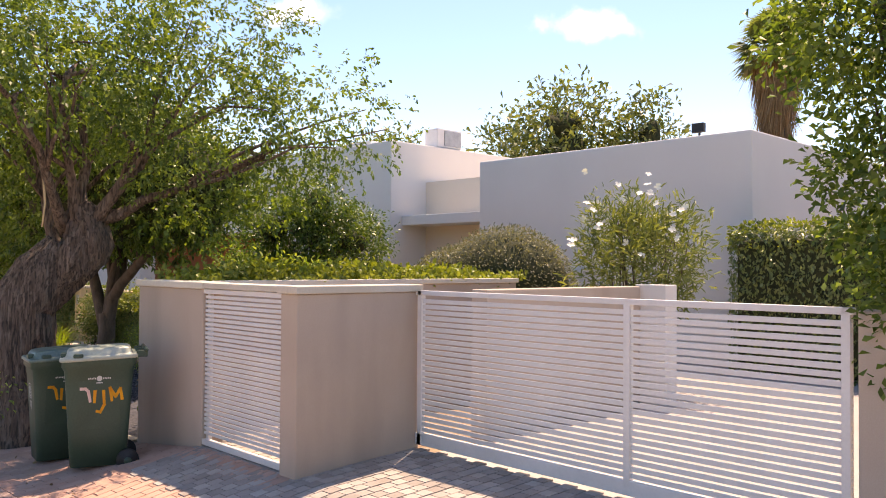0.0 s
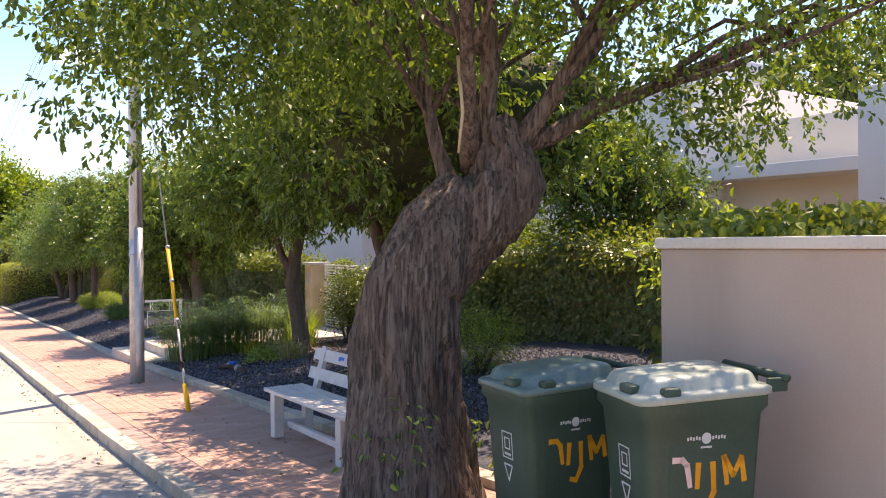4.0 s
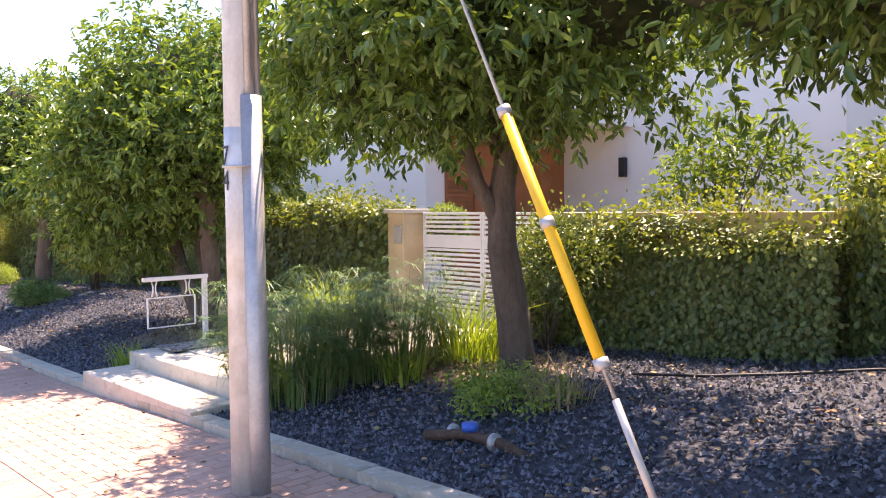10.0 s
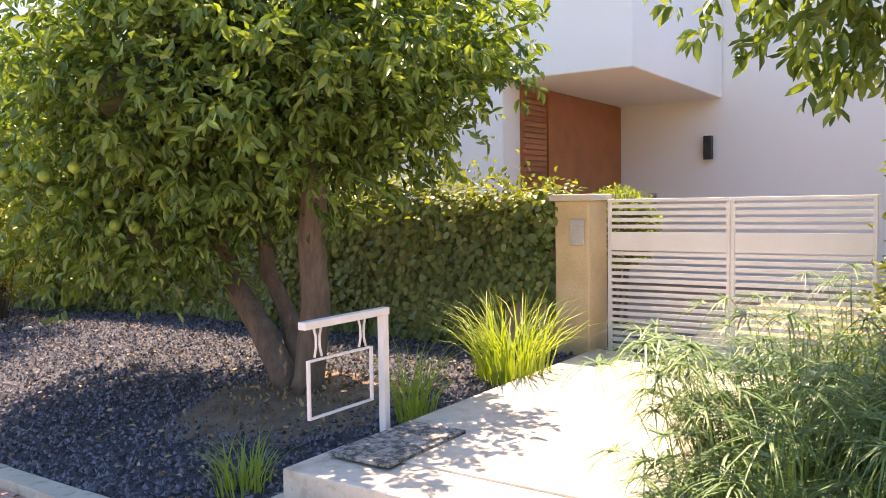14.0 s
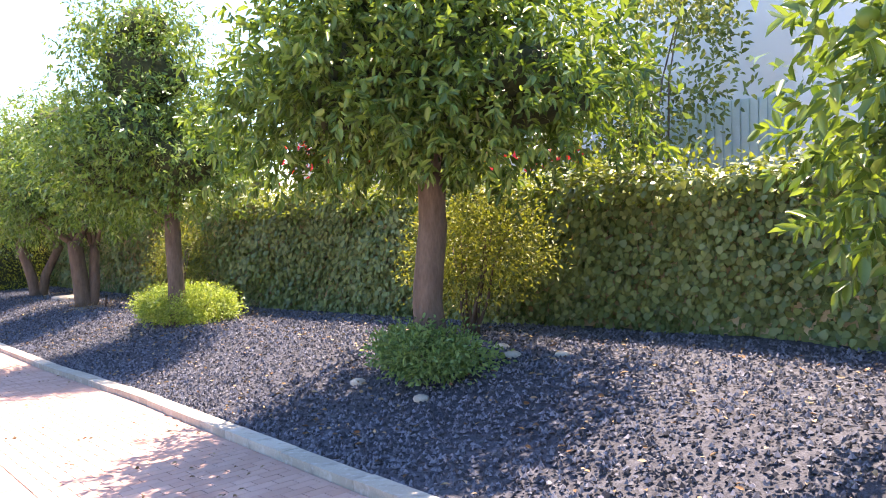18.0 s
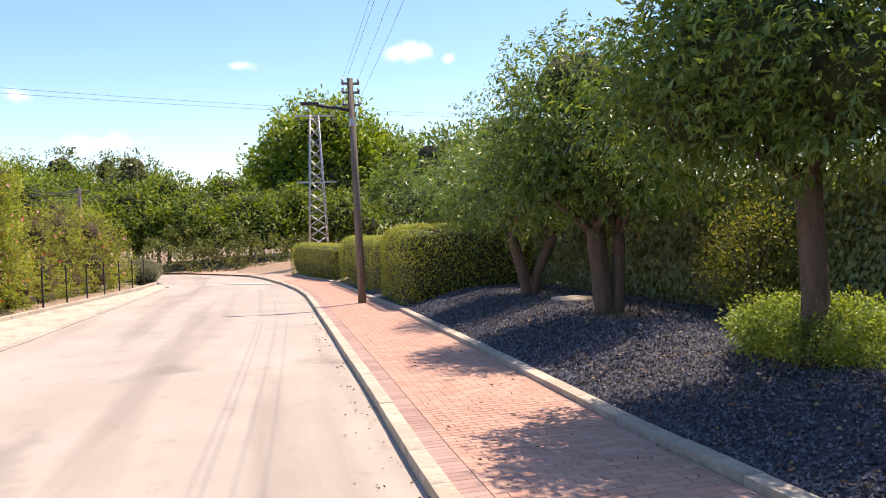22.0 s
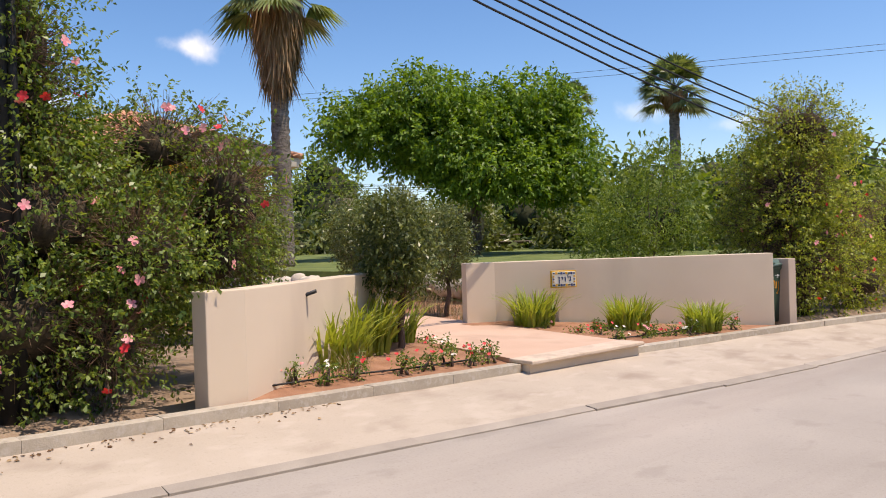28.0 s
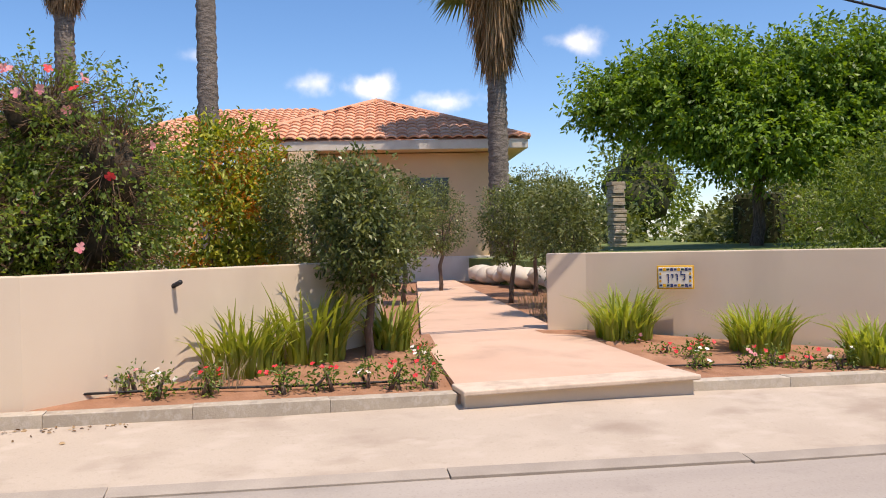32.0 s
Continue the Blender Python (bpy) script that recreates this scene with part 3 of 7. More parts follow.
def twigs(name, blobs, n, parent, seed, width=.009):
    """Thin brown twigs that run outwards and up through a shrub."""
    rng = np.random.default_rng(seed + 40)
    B = np.array(blobs, float)
    i = rng.integers(0, len(B), n)
    d = unit(rng.normal(size=(n, 3)) + np.array([0, 0, .35]))
    a = B[i, :3] + d * B[i, 3:] * .45
    b = B[i, :3] + d * B[i, 3:] * rng.uniform(.8, 1.08, n)[:, None] + rng.normal(size=(n, 3)) * .06
    s = unit(np.cross(b - a, rng.normal(size=(n, 3)))) * width / 2
    t = np.cross(unit(b - a), s)
    V = np.stack([a + s, a - s * .5 + t * .87, a - s * .5 - t * .87, b + s * .3, b - s * .15 + t * .26, b - s * .15 - t * .26], 1)
    return tagged(quads_mesh(name, V, 6, [(0, 1, 4, 3), (1, 2, 5, 4), (2, 0, 3, 5)], M_TWIG, parent), kind="stuff")


def limb_points(a, b, sag, n=6, seed=0):
    rng = random.Random(seed)
    a, b = Vector(a), Vector(b)
    out = []
    for i in range(n):
        u = i / (n - 1)
        p = a.lerp(b, u)
        p.z += sag * math.sin(math.pi * u)
        if 0 < i < n - 1:
            p += Vector((rng.uniform(-1, 1), rng.uniform(-1, 1), rng.uniform(-1, 1))) * .035 * (b - a).length
        out.append(p)
    return out
# ---------------------------------------------------------------- ground, road, pavement
YS = np.concatenate([np.arange(-30, 70, 1.0), np.arange(70, 121, 2.5)])


def strip(name, xa, ha, xb, hb, material, label, cat, ys=YS, cols=2, wob=0.0):
    vs, fs = [], []
    for y in ys:
        for c in range(cols):
            u = c / (cols - 1)
            x = float(xa(y)) * (1 - u) + float(xb(y)) * u
            z = float(R(y)) + ha * (1 - u) + hb * u
            if wob:
                z += wob * noise.noise((x * .7, y * .7, 0))
            vs.append((x, y, z))
    for i in range(len(ys) - 1):
        for c in range(cols - 1):
            a = i * cols + c
            fs.append((a, a + 1, a + cols + 1, a + cols))
    ob = mesh_from(name, vs, fs, material, smooth=True)
    return tagged(ob, label, cat, kind="structure")


def ground_h(x, y):
    gx, kx = float(GX(y)), float(KX(y))
    if x > gx:
        return min(float(garden_h(x, y)) - .05, -.08 - float(R(y)) if y < 8.5 and x < 16 else 9)
    if x < kx - 12:
        return .30
    if x < kx:
        return .30
    u = (x - kx) / (gx - kx)
    return -.25 if 0.03 < u < .97 else -.1


gx_lines = [-900, -500, -250, -120, -70, -40, -28, -20, -14, -11, -9, -7.5, -6.5, -5.6, -4.5, -2, 0, 2, 3.2, 4.2, 5, 6, 7, 8, 9, 11, 14, 18, 25, 40, 70, 120, 250, 500, 900]
gy_lines = [-900, -450, -200, -100, -50, -30, -20] + list(range(-16, 72, 2)) + [76, 84, 95, 110, 130, 170, 240, 400, 900]
vs = [(x, y, float(R(y)) + ground_h(x, y)) for y in gy_lines for x in gx_lines]
nx = len(gx_lines)
fs = [(j * nx + i, j * nx + i + 1, (j + 1) * nx + i + 1, (j + 1) * nx + i) for j in range(len(gy_lines) - 1) for i in range(nx - 1)]
tagged(mesh_from("ground", vs, fs, M_DIRT, smooth=True), "dry bare earth stretching to the horizon", "ground", kind="structure")

road = strip("road", LX, .09, RX, -.06, M_ROAD, "sun-bleached grey asphalt road with tyre marks", "road", cols=6)
strip("pavement_left", KX, .285, LX, .10, M_WALKL, "dusty worn concrete footpath beside the road", "pavement", cols=3, wob=.02)
pave = strip("pavement", lambda y: RX(y) + .12, .015, lambda y: GX(y) + .02, .045, M_SAND, "red brick footpath with a grey edging course", "pavement", cols=2)
GYS = np.arange(7.5, 62, .5)
vs, fs, nc = [], [], 14
for y in GYS:
    for c in range(nc):
        x = float(GX(y)) + .1 + c * (9.2 - float(GX(y))) / (nc - 1)
        vs.append((x, y, garden_z(x, y) + .02 * noise.noise((x, y, 3.0))))
fs = [(j * nc + i, j * nc + i + 1, (j + 1) * nc + i + 1, (j + 1) * nc + i) for j in range(len(GYS) - 1) for i in range(nc - 1)]
gravel_bed = tagged(mesh_from("gravel_bed", vs, fs, M_GRAVELB, smooth=True), "dark volcanic gravel bed under the street trees", "gravel", kind="structure")


def kerb_line(name, edge, h, width, drop, label, y0, y1, step, lean=0.0, skip=None, material=M_KERB, piece="kerb_stone"):
    """A kerb of separate stones along an edge."""
    root = thing(name, (0, 0, 0), label, "kerb", kind="structure")
    bm = bmesh.new()
    box(bm, (0, 0, -drop / 2), (width, step - .002, drop), .003)
    first = part(piece, bm, material, root)
    me = first.data
    y, k = y0, 0
    while y < y1:
        if skip and skip[0] < y + step / 2 < skip[1]:
            y += step
            continue
        yc = y + step / 2
        ya, yb = y, y + step
        x, z = float(edge(yc)) + width / 2, float(R(yc)) + h
        yaw = math.degrees(math.atan2(-(float(edge(yb)) - float(edge(ya))), step))
        pit = math.degrees(math.atan2(float(R(yb)) - float(R(ya)), step))
        o = first if k == 0 else new(piece, me)
        o.parent = root
        o.matrix_basis = pose(x + .004 * math.sin(k * 7.1), yc, z + .003 * math.sin(k * 3.7), pit, lean, yaw)
        y += step
        k += 1
    return root


tagged(mesh_from("road_marking", [(x_ + dx_, y_ + dy_, float(R(y_)) + .02 + .004 * k_) for k_ in (0, 1) for x_, y_, dx_, dy_ in ((-2.9, 70.3, 0, 0), (1.25, 68.2, 0, 0), (1.25, 68.2, .15, .3), (-2.9, 70.3, .15, .3))],
                 [(4, 5, 6, 7), (0, 1, 5, 4), (1, 2, 6, 5), (2, 3, 7, 6), (3, 0, 4, 7)], M_LINE), "worn white stop line across the road", "road marking", kind="structure")
kerb_line("kerb_road", RX, .055, .15, .22, "weathered concrete kerb between road and footpath", -10, 78, 1.0)
kerb_line("gutter", lambda y: LX(y) - .09, .114, .15, .2, "flat grey concrete edging between road and footpath", -9, 79, 2.0, lean=6.0, material=M_GUTTER, piece="edging_stone")
kerb_line("kerb_garden", GX, .13, .16, .25, "low concrete edging kerb along the gravel bed", 8.2, 74, 1.0)
kerb_line("kerb_left", KX, .355, .16, .30, "low concrete kerb edging the planted beds", 20.42, 80, 1.0, skip=(43.4, 45.4))

# ---------------------------------------------------------------- white flat-roofed house behind the slatted gate
hs = thing("house_white_flat", (12.25, 5.7, -.2), "white rendered modern house with flat stepped roofs", "house")
part("wall", boxes(((3.1, 2.95, 1.9), (6.2, 5.9, 4.26), .03)), M_GREYW, hs)
part("wall", boxes(((4.5, 10.85, 2.35), (7.6, 2.5, 5.25), .03)), M_GREYW, hs)
part("wall", boxes(((5.2, 7.75, 1.9), (6.6, 3.7, 4.2))), M_CREAM, hs, "shaded cream back wall of the porch")
part("canopy", boxes(((1.5, 7.75, 2.97), (.9, 3.66, .24), .01)), M_GREYW, hs)
part("wall", boxes(((11.5, -3.0, 1.7), (9, 6, 3.6))), M_GREYW, hs)
sh = part("shutter_frame", boxes(((-.012, 3.2, .95), (.05, 2.3, 1.75))), M_METALW, hs)
for i in range(16):
    part("slat", boxes(((-.045, 3.2, .18 + i * .105), (.03, 2.2, .075))), M_METALW, sh)
ac = thing("air_conditioner", (15.1, 15.65, 4.8), "pale grey air conditioner unit on the flat roof", "air conditioner")
part("case", boxes(((0, 0, .25), (.9, .5, .5), .02)), M_METALW, ac)
part("grille", boxes(((0.1, -.26, .25), (.6, .03, .4))), M_METALG, ac)
fl = thing("floodlight", (12.45, 6.72, 3.79), "small black floodlight on the roof edge", "floodlight")
part("lamp_body", boxes(((0, 0, .2), (.09, .22, .16), .01)), M_DARKM, fl)
part("bracket", boxes(((.03, 0, .06), (.03, .03, .16))), M_DARKM, fl)

# the beige boundary wall, its flush gate and the sliding gate
WT = 1.475
bw = thing("boundary_wall_beige", (3.4, 5.3, -.3), "beige rendered garden wall with a pale stone coping", "wall", kind="structure")
part("panel", boxes(((.15, 2.0, .86), (.22, 1.34, 1.72), .012)), M_WALLB, bw)
part("panel", boxes(((.62, -.10, .86), (1.24, .22, 1.72), .012)), M_WALLB, bw)
part("coping", boxes(((.15, 2.0, 1.75), (.27, 1.38, .06), .008)), M_STONE, bw, "pale stone coping")
part("coping", boxes(((.62, -.10, 1.75), (1.29, .27, .06), .008)), M_STONE, bw, "pale stone coping")
part("panel", boxes(((2.6, 2.0, .86), (4.7, .2, 1.72), .012)), M_WALLB, bw)
part("coping", boxes(((2.6, 2.0, 1.75), (4.75, .25, .06), .008)), M_STONE, bw, "pale stone coping")
part("panel", boxes(((3.4, -.10, .86), (2.6, .2, 1.72), .012)), M_WALLB, bw)
part("panel", boxes(((4.87, -.3, .86), (.25, .4, 1.76), .012)), M_GREYW, bw)
part("panel", boxes(((1.34, -4.12, .86), (.34, .74, 1.72), .012)), M_WALLB, bw)
part("panel", boxes(((1.34, -8.5, .86), (.25, 8.0, 1.72), .012)), M_WALLB, bw)
part("lintel", boxes(((.15, .68, 1.75), (.25, 1.30, .05), .006)), M_STONE, bw)


def slat_gate(name, at, length, height, pitch, slat, label, posts, rz=90):
    g = thing(name, at, label, "gate", rz=rz)
    part("bottom_rail", boxes(((length / 2, 0, .05), (length, .05, .10 if length > 2 else .05), .004)), M_METALW, g)
    part("top_rail", boxes(((length / 2, 0, height - .02), (length, .05, .04), .004)), M_METALW, g)
    behind = -.032 if length < 2 else 0      # the small gate hides its frame behind the slats
    for p in posts:
        part("post", boxes(((p, behind, height / 2), (.04 if behind else .05, .04 if behind else .05, height), .004)), M_METALW, g)
    me, k, z = None, 0, .13
    while z < height - .05:
        if me is None:
            me = part("slat", boxes(((length / 2, 0, 0), (length - .02, .018, slat), .003)), M_METALW, g)
            o = me
        else:
            o = new("slat", me.data)
            o.parent = g
        o.location = (0, 0, z)
        z += pitch
        k += 1
    return g


slat_gate("pedestrian_gate", (3.47, 5.33, .02), 1.30, 1.40, .040, .027, "white metal garden gate of close horizontal slats", (.03, 1.27))
slat_gate("sliding_gate", (4.62, 1.58, .13), 3.505, 1.30, .047, .033, "white metal sliding driveway gate of close horizontal slats", (.04, 1.42, 3.46))
bm = boxes(((8.4, 1.6, .03), (7.6, 6.6, .1)), ((10.3, 6.45, .03), (3.8, 3.1, .1)))
xs_, ys_ = (2.3, 2.7, 3.1, 3.45, 4.62), (-.6, 2.0, 5.2, 5.25, 6.6, 7.3, 8.0, 8.6, 9.0)
vv_ = [bm.verts.new((x, y, ramp_z(x, y) - (.003 if y < 5.22 else .021))) for y in ys_ for x in xs_]
for j in range(len(ys_) - 1):
    for i in range(4 if ys_[j] < 7.2 else 3):
        bm.faces.new([vv_[k] for k in (j * 5 + i, j * 5 + i + 1, j * 5 + i + 6, j * 5 + i + 5)])
lo_ = [bm.verts.new((x, y, -.5)) for x, y in ((2.3, 5.2), (2.3, -.6), (4.62, -.6))]
bm.faces.new([vv_[k] for k in (0, 1, 2, 3, 4)] + [lo_[2], lo_[1]])
bm.faces.new([vv_[k] for k in (10, 5, 0)] + [lo_[1], lo_[0]])
tagged(part("driveway", bm, M_DRIVEP), "pale paved driveway behind the slatted gate", "driveway", kind="structure")

# ---------------------------------------------------------------- white house with the brown door
h2 = thing("house_white_door", (10.4, 24.05, -.4), "white rendered two-storey house with a recessed entrance", "house")
part("wall", boxes(((4.0, 2.2, 2.8), (8.0, 4.4, 5.6), .02)), M_WHITE, h2)
part("wall", boxes(((6.95, -3.1, 2.8), (6.0, 6.2, 5.6), .02)), M_WHITE, h2)
part("soffit", boxes(((1.98, -.9, 4.3), (3.9, 1.8, 2.6), .02)), M_WHITE, h2)
door = part("entrance_door", boxes(((2.2, -.03, 1.5), (3.45, .06, 3.0))), M_DOOR, h2, "reddish-brown slatted wooden entrance door")
for i in range(38):
    part("slat", boxes(((.78, -.075, .05 + i * .078), (.62, .03, .062), .003)), M_DOOR, door)
part("slat", boxes(((2.55, -.075, 1.5), (2.75, .03, 2.96), .004)), M_DOOR, door)
sc = thing("wall_lamp", (14.30, 22.45, 1.62), "black rectangular wall lamp on the white house", "wall lamp")
part("back_plate", boxes(((.02, 0, .2), (.03, .10, .3), .004)), M_DARKM, sc)
part("lamp_box", boxes(((-.05, 0, .2), (.12, .13, .38), .008)), M_DARKM, sc)
kn = thing("intercom_panel", (14.28, 23.4, .85), "small grey electric panel on the wall", "panel")
part("plate", boxes(((.05, 0, .15), (.06, .14, .2), .004)), M_METALG, kn)

h3 = thing("house_white_upper", (11.0, 28.3, -.6), "tall white rendered house behind the ivy wall", "house")
part("wall", boxes(((4, 6.25, 3.0), (8, 12.5, 6.1), .02)), M_WHITE, h3)
w2 = part("shutter", boxes(((-.02, 1.1, 2.2), (.06, 2.3, 1.1))), M_SHUT, h3, "pale green louvred screen")
for k in range(18):
    part("shutter_slat", boxes(((-.06, .05 + k * .124, 2.2), (.03, .10, 1.08), .004)), M_SHUT, w2)
wn = part("window", boxes(((-.02, 11.0, 2.6), (.06, .75, 1.3))), M_GLASS, h3)
part("frame", boxes(((-.03, 10.55, 2.6), (.08, .1, 1.5)), ((-.03, 11.4, 2.6), (.08, .08, 1.5)), ((-.03, 11.0, 3.33), (.08, .8, .08)), ((-.03, 11.0, 1.9), (.1, .9, .08))), M_METALW, wn)

# garden wall along the gravel bed, level at its top
TOPZ = 1.02
gw = thing("garden_wall_ivy", (7.95, 22.1, -.9), "sandstone-coloured garden wall hidden by ivy", "wall", kind="structure")
part("panel", boxes(((.12, 13.6, .95), (.25, 27.2, 1.9), .01)), M_STONEP, gw)
gw2 = thing("garden_wall_ivy_gate_side", (7.55, 9.0, -.6), "sandstone-coloured garden wall overgrown with creepers", "wall", kind="structure")
part("panel", boxes(((.25, 8.5, .8), (.25, 3.0, 1.6), .01)), M_STONEP, gw2)
part("panel", boxes(((1.3, 3.6, .9), (.25, 7.0, 2.0), .01)), M_STONEP, gw2)
part("panel", boxes(((.77, 6.98, .8), (.80, .24, 1.66), .01)), M_STONEP, gw2)
gp = thing("gate_pillar", (7.98, 21.82, -.55), "sandstone gate pillar with a flat cap and intercom", "pillar")
part("shaft", boxes(((0, 0, .77), (.42, .34, 1.54), .015)), M_STONEP, gp)
part("cap", boxes(((0, 0, 1.57), (.50, .42, .06), .01)), M_STONE, gp)
part("intercom", boxes(((-.22, -.06, 1.25), (.03, .14, .24), .006)), M_METALG, gp)
g2 = thing("entrance_gate", (8.1, 19.35, -.45), "white metal double gate of horizontal slats with a solid band", "gate", rz=90)
for lo in (0.02, 1.14):
    part("stile", boxes(((lo + .015, 0, .72), (.03, .04, 1.40), .004)), M_METALW, g2)
    part("stile", boxes(((lo + 1.095, 0, .72), (.03, .04, 1.40), .004)), M_METALW, g2)
    part("top_rail", boxes(((lo + .555, 0, 1.435), (1.11, .045, .03), .004)), M_METALW, g2)
    part("solid_band", boxes(((lo + .55, 0, 1.06), (1.06, .03, .17), .004)), M_METALW, g2)
    for i in range(22):
        z = .08 + i * .062
        if not .96 < z < 1.16:
            part("slat", boxes(((lo + .55, 0, z), (1.06, .025, .034), .003)), M_METALW, g2)

# stone steps and landing to that gate
st = thing("entrance_steps", (3.62, 20.6, float(R(20.5)) + .05), "two broad pale limestone steps to the entrance gate", "steps")
part("step", boxes(((.22, 0, .05), (.62, 2.35, .22), .01)), M_STEP, st)
part("step", boxes(((.62, 0, .16), (.50, 2.25, .30), .01)), M_STEP, st)
part("landing", boxes(((2.55, 0, .19), (3.55, 2.15, .27), .008)), M_STEP, st)
mt = thing("door_mat", (4.62, 21.42, float(R(20.5)) + .375), "dark patterned mat lying on the landing", "mat")
part("mat", boxes(((0, 0, .011), (.75, .42, .022), .004)), M_MAT, mt)

# ---------------------------------------------------------------- across the road: drive, walls, garden, tiled house
M_LIP = mat("pale_lip_stone", (.56, .44, .335), (.68, .56, .44), .8, 3, 60, .2)
stain(M_LIP, (.40, .30, .22), 5, .5, .52, .68)
dr = thing("driveway_left", (-5.15, 44.45, -1.2), "pinkish concrete driveway with a pale front step", "driveway", kind="structure")
v = [(.1, -1.02, .12), (.05, 1.0, .12), (-3.25, 1.12, .2), (-14.6, 2.95, .25), (-14.6, 1.9, .25), (-2.6, -.7, .19)]
vv = v + [(a, b, c - .35) for a, b, c in v]
ff = [(0, 1, 2, 5), (5, 2, 3, 4)] + [(i, i + 6, (i + 1) % 6 + 6, (i + 1) % 6) for i in range(6)]
mesh_from("slab", vv, ff, M_DRIVE, dr)
for xx in (-1.9, -4.6):
    part("joint", boxes(((xx, .55 - xx * .12, .128 - xx * .012), (.02, 1.75, .01))), M_GUTTER, dr)
part("front_step", boxes(((.11, 0, .105), (.36, 2.06, .045), .012)), M_LIP, dr, "thin pale stone lip of the drive")
part("riser", boxes(((.07, 0, -.04), (.30, 2.0, .24), .01)), M_WALLC, dr, "cream rendered riser under the lip")
part("footing", boxes(((.30, .35, -.13), (.34, 1.7, .07), .03)), M_WALKL, dr, "rough concrete footing")


def wall_run(name, pts, top, bottom, thick, label, m=M_WALLB):
    root = thing(name, (pts[0][0], pts[0][1], bottom), label, "wall", kind="structure")
    for (xa, ya), (xb, yb) in zip(pts, pts[1:]):
        L, a = math.hypot(xb - xa, yb - ya), math.atan2(yb - ya, xb - xa)
        bm = boxes(((L / 2, thick / 2, (top - bottom) / 2), (L + .02, thick, top - bottom), .01))
        o = part("panel", bm, m, root)
        o.matrix_basis = pose(xa - pts[0][0], ya - pts[0][1], 0, 0, 0, math.degrees(a))
    return root


wall_run("garden_wall_left", [(-5.2, 39.88), (-5.24, 40.25), (-6.78, 42.64), (-7.25, 43.22)], -.10, -1.3, .22, "cream rendered garden wall curving in to the drive", M_WALLC)
wall_run("garden_wall_right", [(-8.01, 45.38), (-7.82, 45.80), (-5.18, 49.45)], -.09, -1.5, .22, "cream rendered garden wall with a tiled name plate", M_WALLC)
wall_run("bin_niche_wall", [(-5.15, 50.15), (-5.9, 50.2)], -.2, -1.5, .22, "short grey rendered wall beside a bin niche", M_WALLB)
tagged(mesh_from("planting_bed", [(-5.17, 39.9, -1.07), (-5.17, 43.5, -1.14), (-8, 43.9, -.98), (-7.2, 43.0, -.95), (-5.17, 45.3, -1.17), (-5.08, 49.5, -1.25), (-7.7, 45.8, -1.0), (-8.0, 45.2, -1.0)],
                 [(0, 1, 2, 3), (4, 5, 6, 7)], M_SOIL), "reddish soil planting bed with drip pipes", "planting bed", kind="structure")
lw = [(-8.6, 48.2, -.42), (-9.0, 60, -.3), (-60, 90, .1), (-70, 49, .1), (-24, 47.9, -.35), (-19.5, 48.05, -.4), (-13.2, 48.5, -.42)]
tagged(mesh_from("lawn", lw + [(a, b, -1.7) for a, b, c in lw], [(0, 1, 2, 3, 4, 5, 6)] + [(i, i + 7, (i + 1) % 7 + 7, (i + 1) % 7) for i in range(7)], M_GRASS), "dry green lawn in front of the tiled house", "lawn", kind="structure")
tagged(mesh_from("garden_soil", [(-6.9, 42.9, -1.10), (-22, 42.6, -1.02), (-22, 48.9, -1.0), (-7.9, 45.9, -1.06), (-5.4, 49.8, -1.22), (-9.6, 49.2, -1.02)], [(0, 1, 2, 3), (3, 2, 5, 4)], M_SOIL), "bare red soil and dry grass beside the drive", "soil", kind="structure")
h4 = thing("house_tiled", (-20.4, 45.47, -.33), "single-storey cream house with an orange clay tile roof", "house", rz=-10.5)
# local x runs away from the street, y along the front
part("wall", boxes(((-3.9, .0, 1.45), (6.6, 6.4, 2.9), .02)), M_TAN, h4)
part("wall", boxes(((-9.5, -5.5, 1.45), (9, 12, 2.9), .02)), M_TAN, h4)
part("plinth", boxes(((-3.9, 0, -.4), (6.7, 6.5, .82), .02)), M_STONE, h4)
part("plinth", boxes(((-9.5, -5.5, -.4), (9.1, 12.1, .82), .02)), M_STONE, h4)
part("plinth", boxes(((-.15, -2.0, -.4), (.8, .8, .82), .02)), M_STONE, h4)
part("pier", boxes(((-.15, -2.0, 1.45), (.7, .7, 2.9), .02)), M_TAN, h4)
part("fascia", boxes(((.12, .0, 3.05), (.1, 8.2, .26), .01)), M_STONE, h4)
part("fascia", boxes(((-4.2, 4.05, 3.05), (8.6, .1, .26), .01)), M_STONE, h4)
part("fascia", boxes(((-4.2, -4.05, 3.05), (8.6, .1, .26), .01)), M_STONE, h4)
part("soffit", boxes(((-4.2, 0, 2.95), (8.5, 8.0, .05))), M_TAN, h4)
part("window", boxes(((-.58, 1.4, 1.75), (.06, 1.1, .9))), M_GLASS, h4)
part("doorway", boxes(((-.58, -1.2, 1.2), (.06, 1.1, 2.2))), M_DOOR, h4)


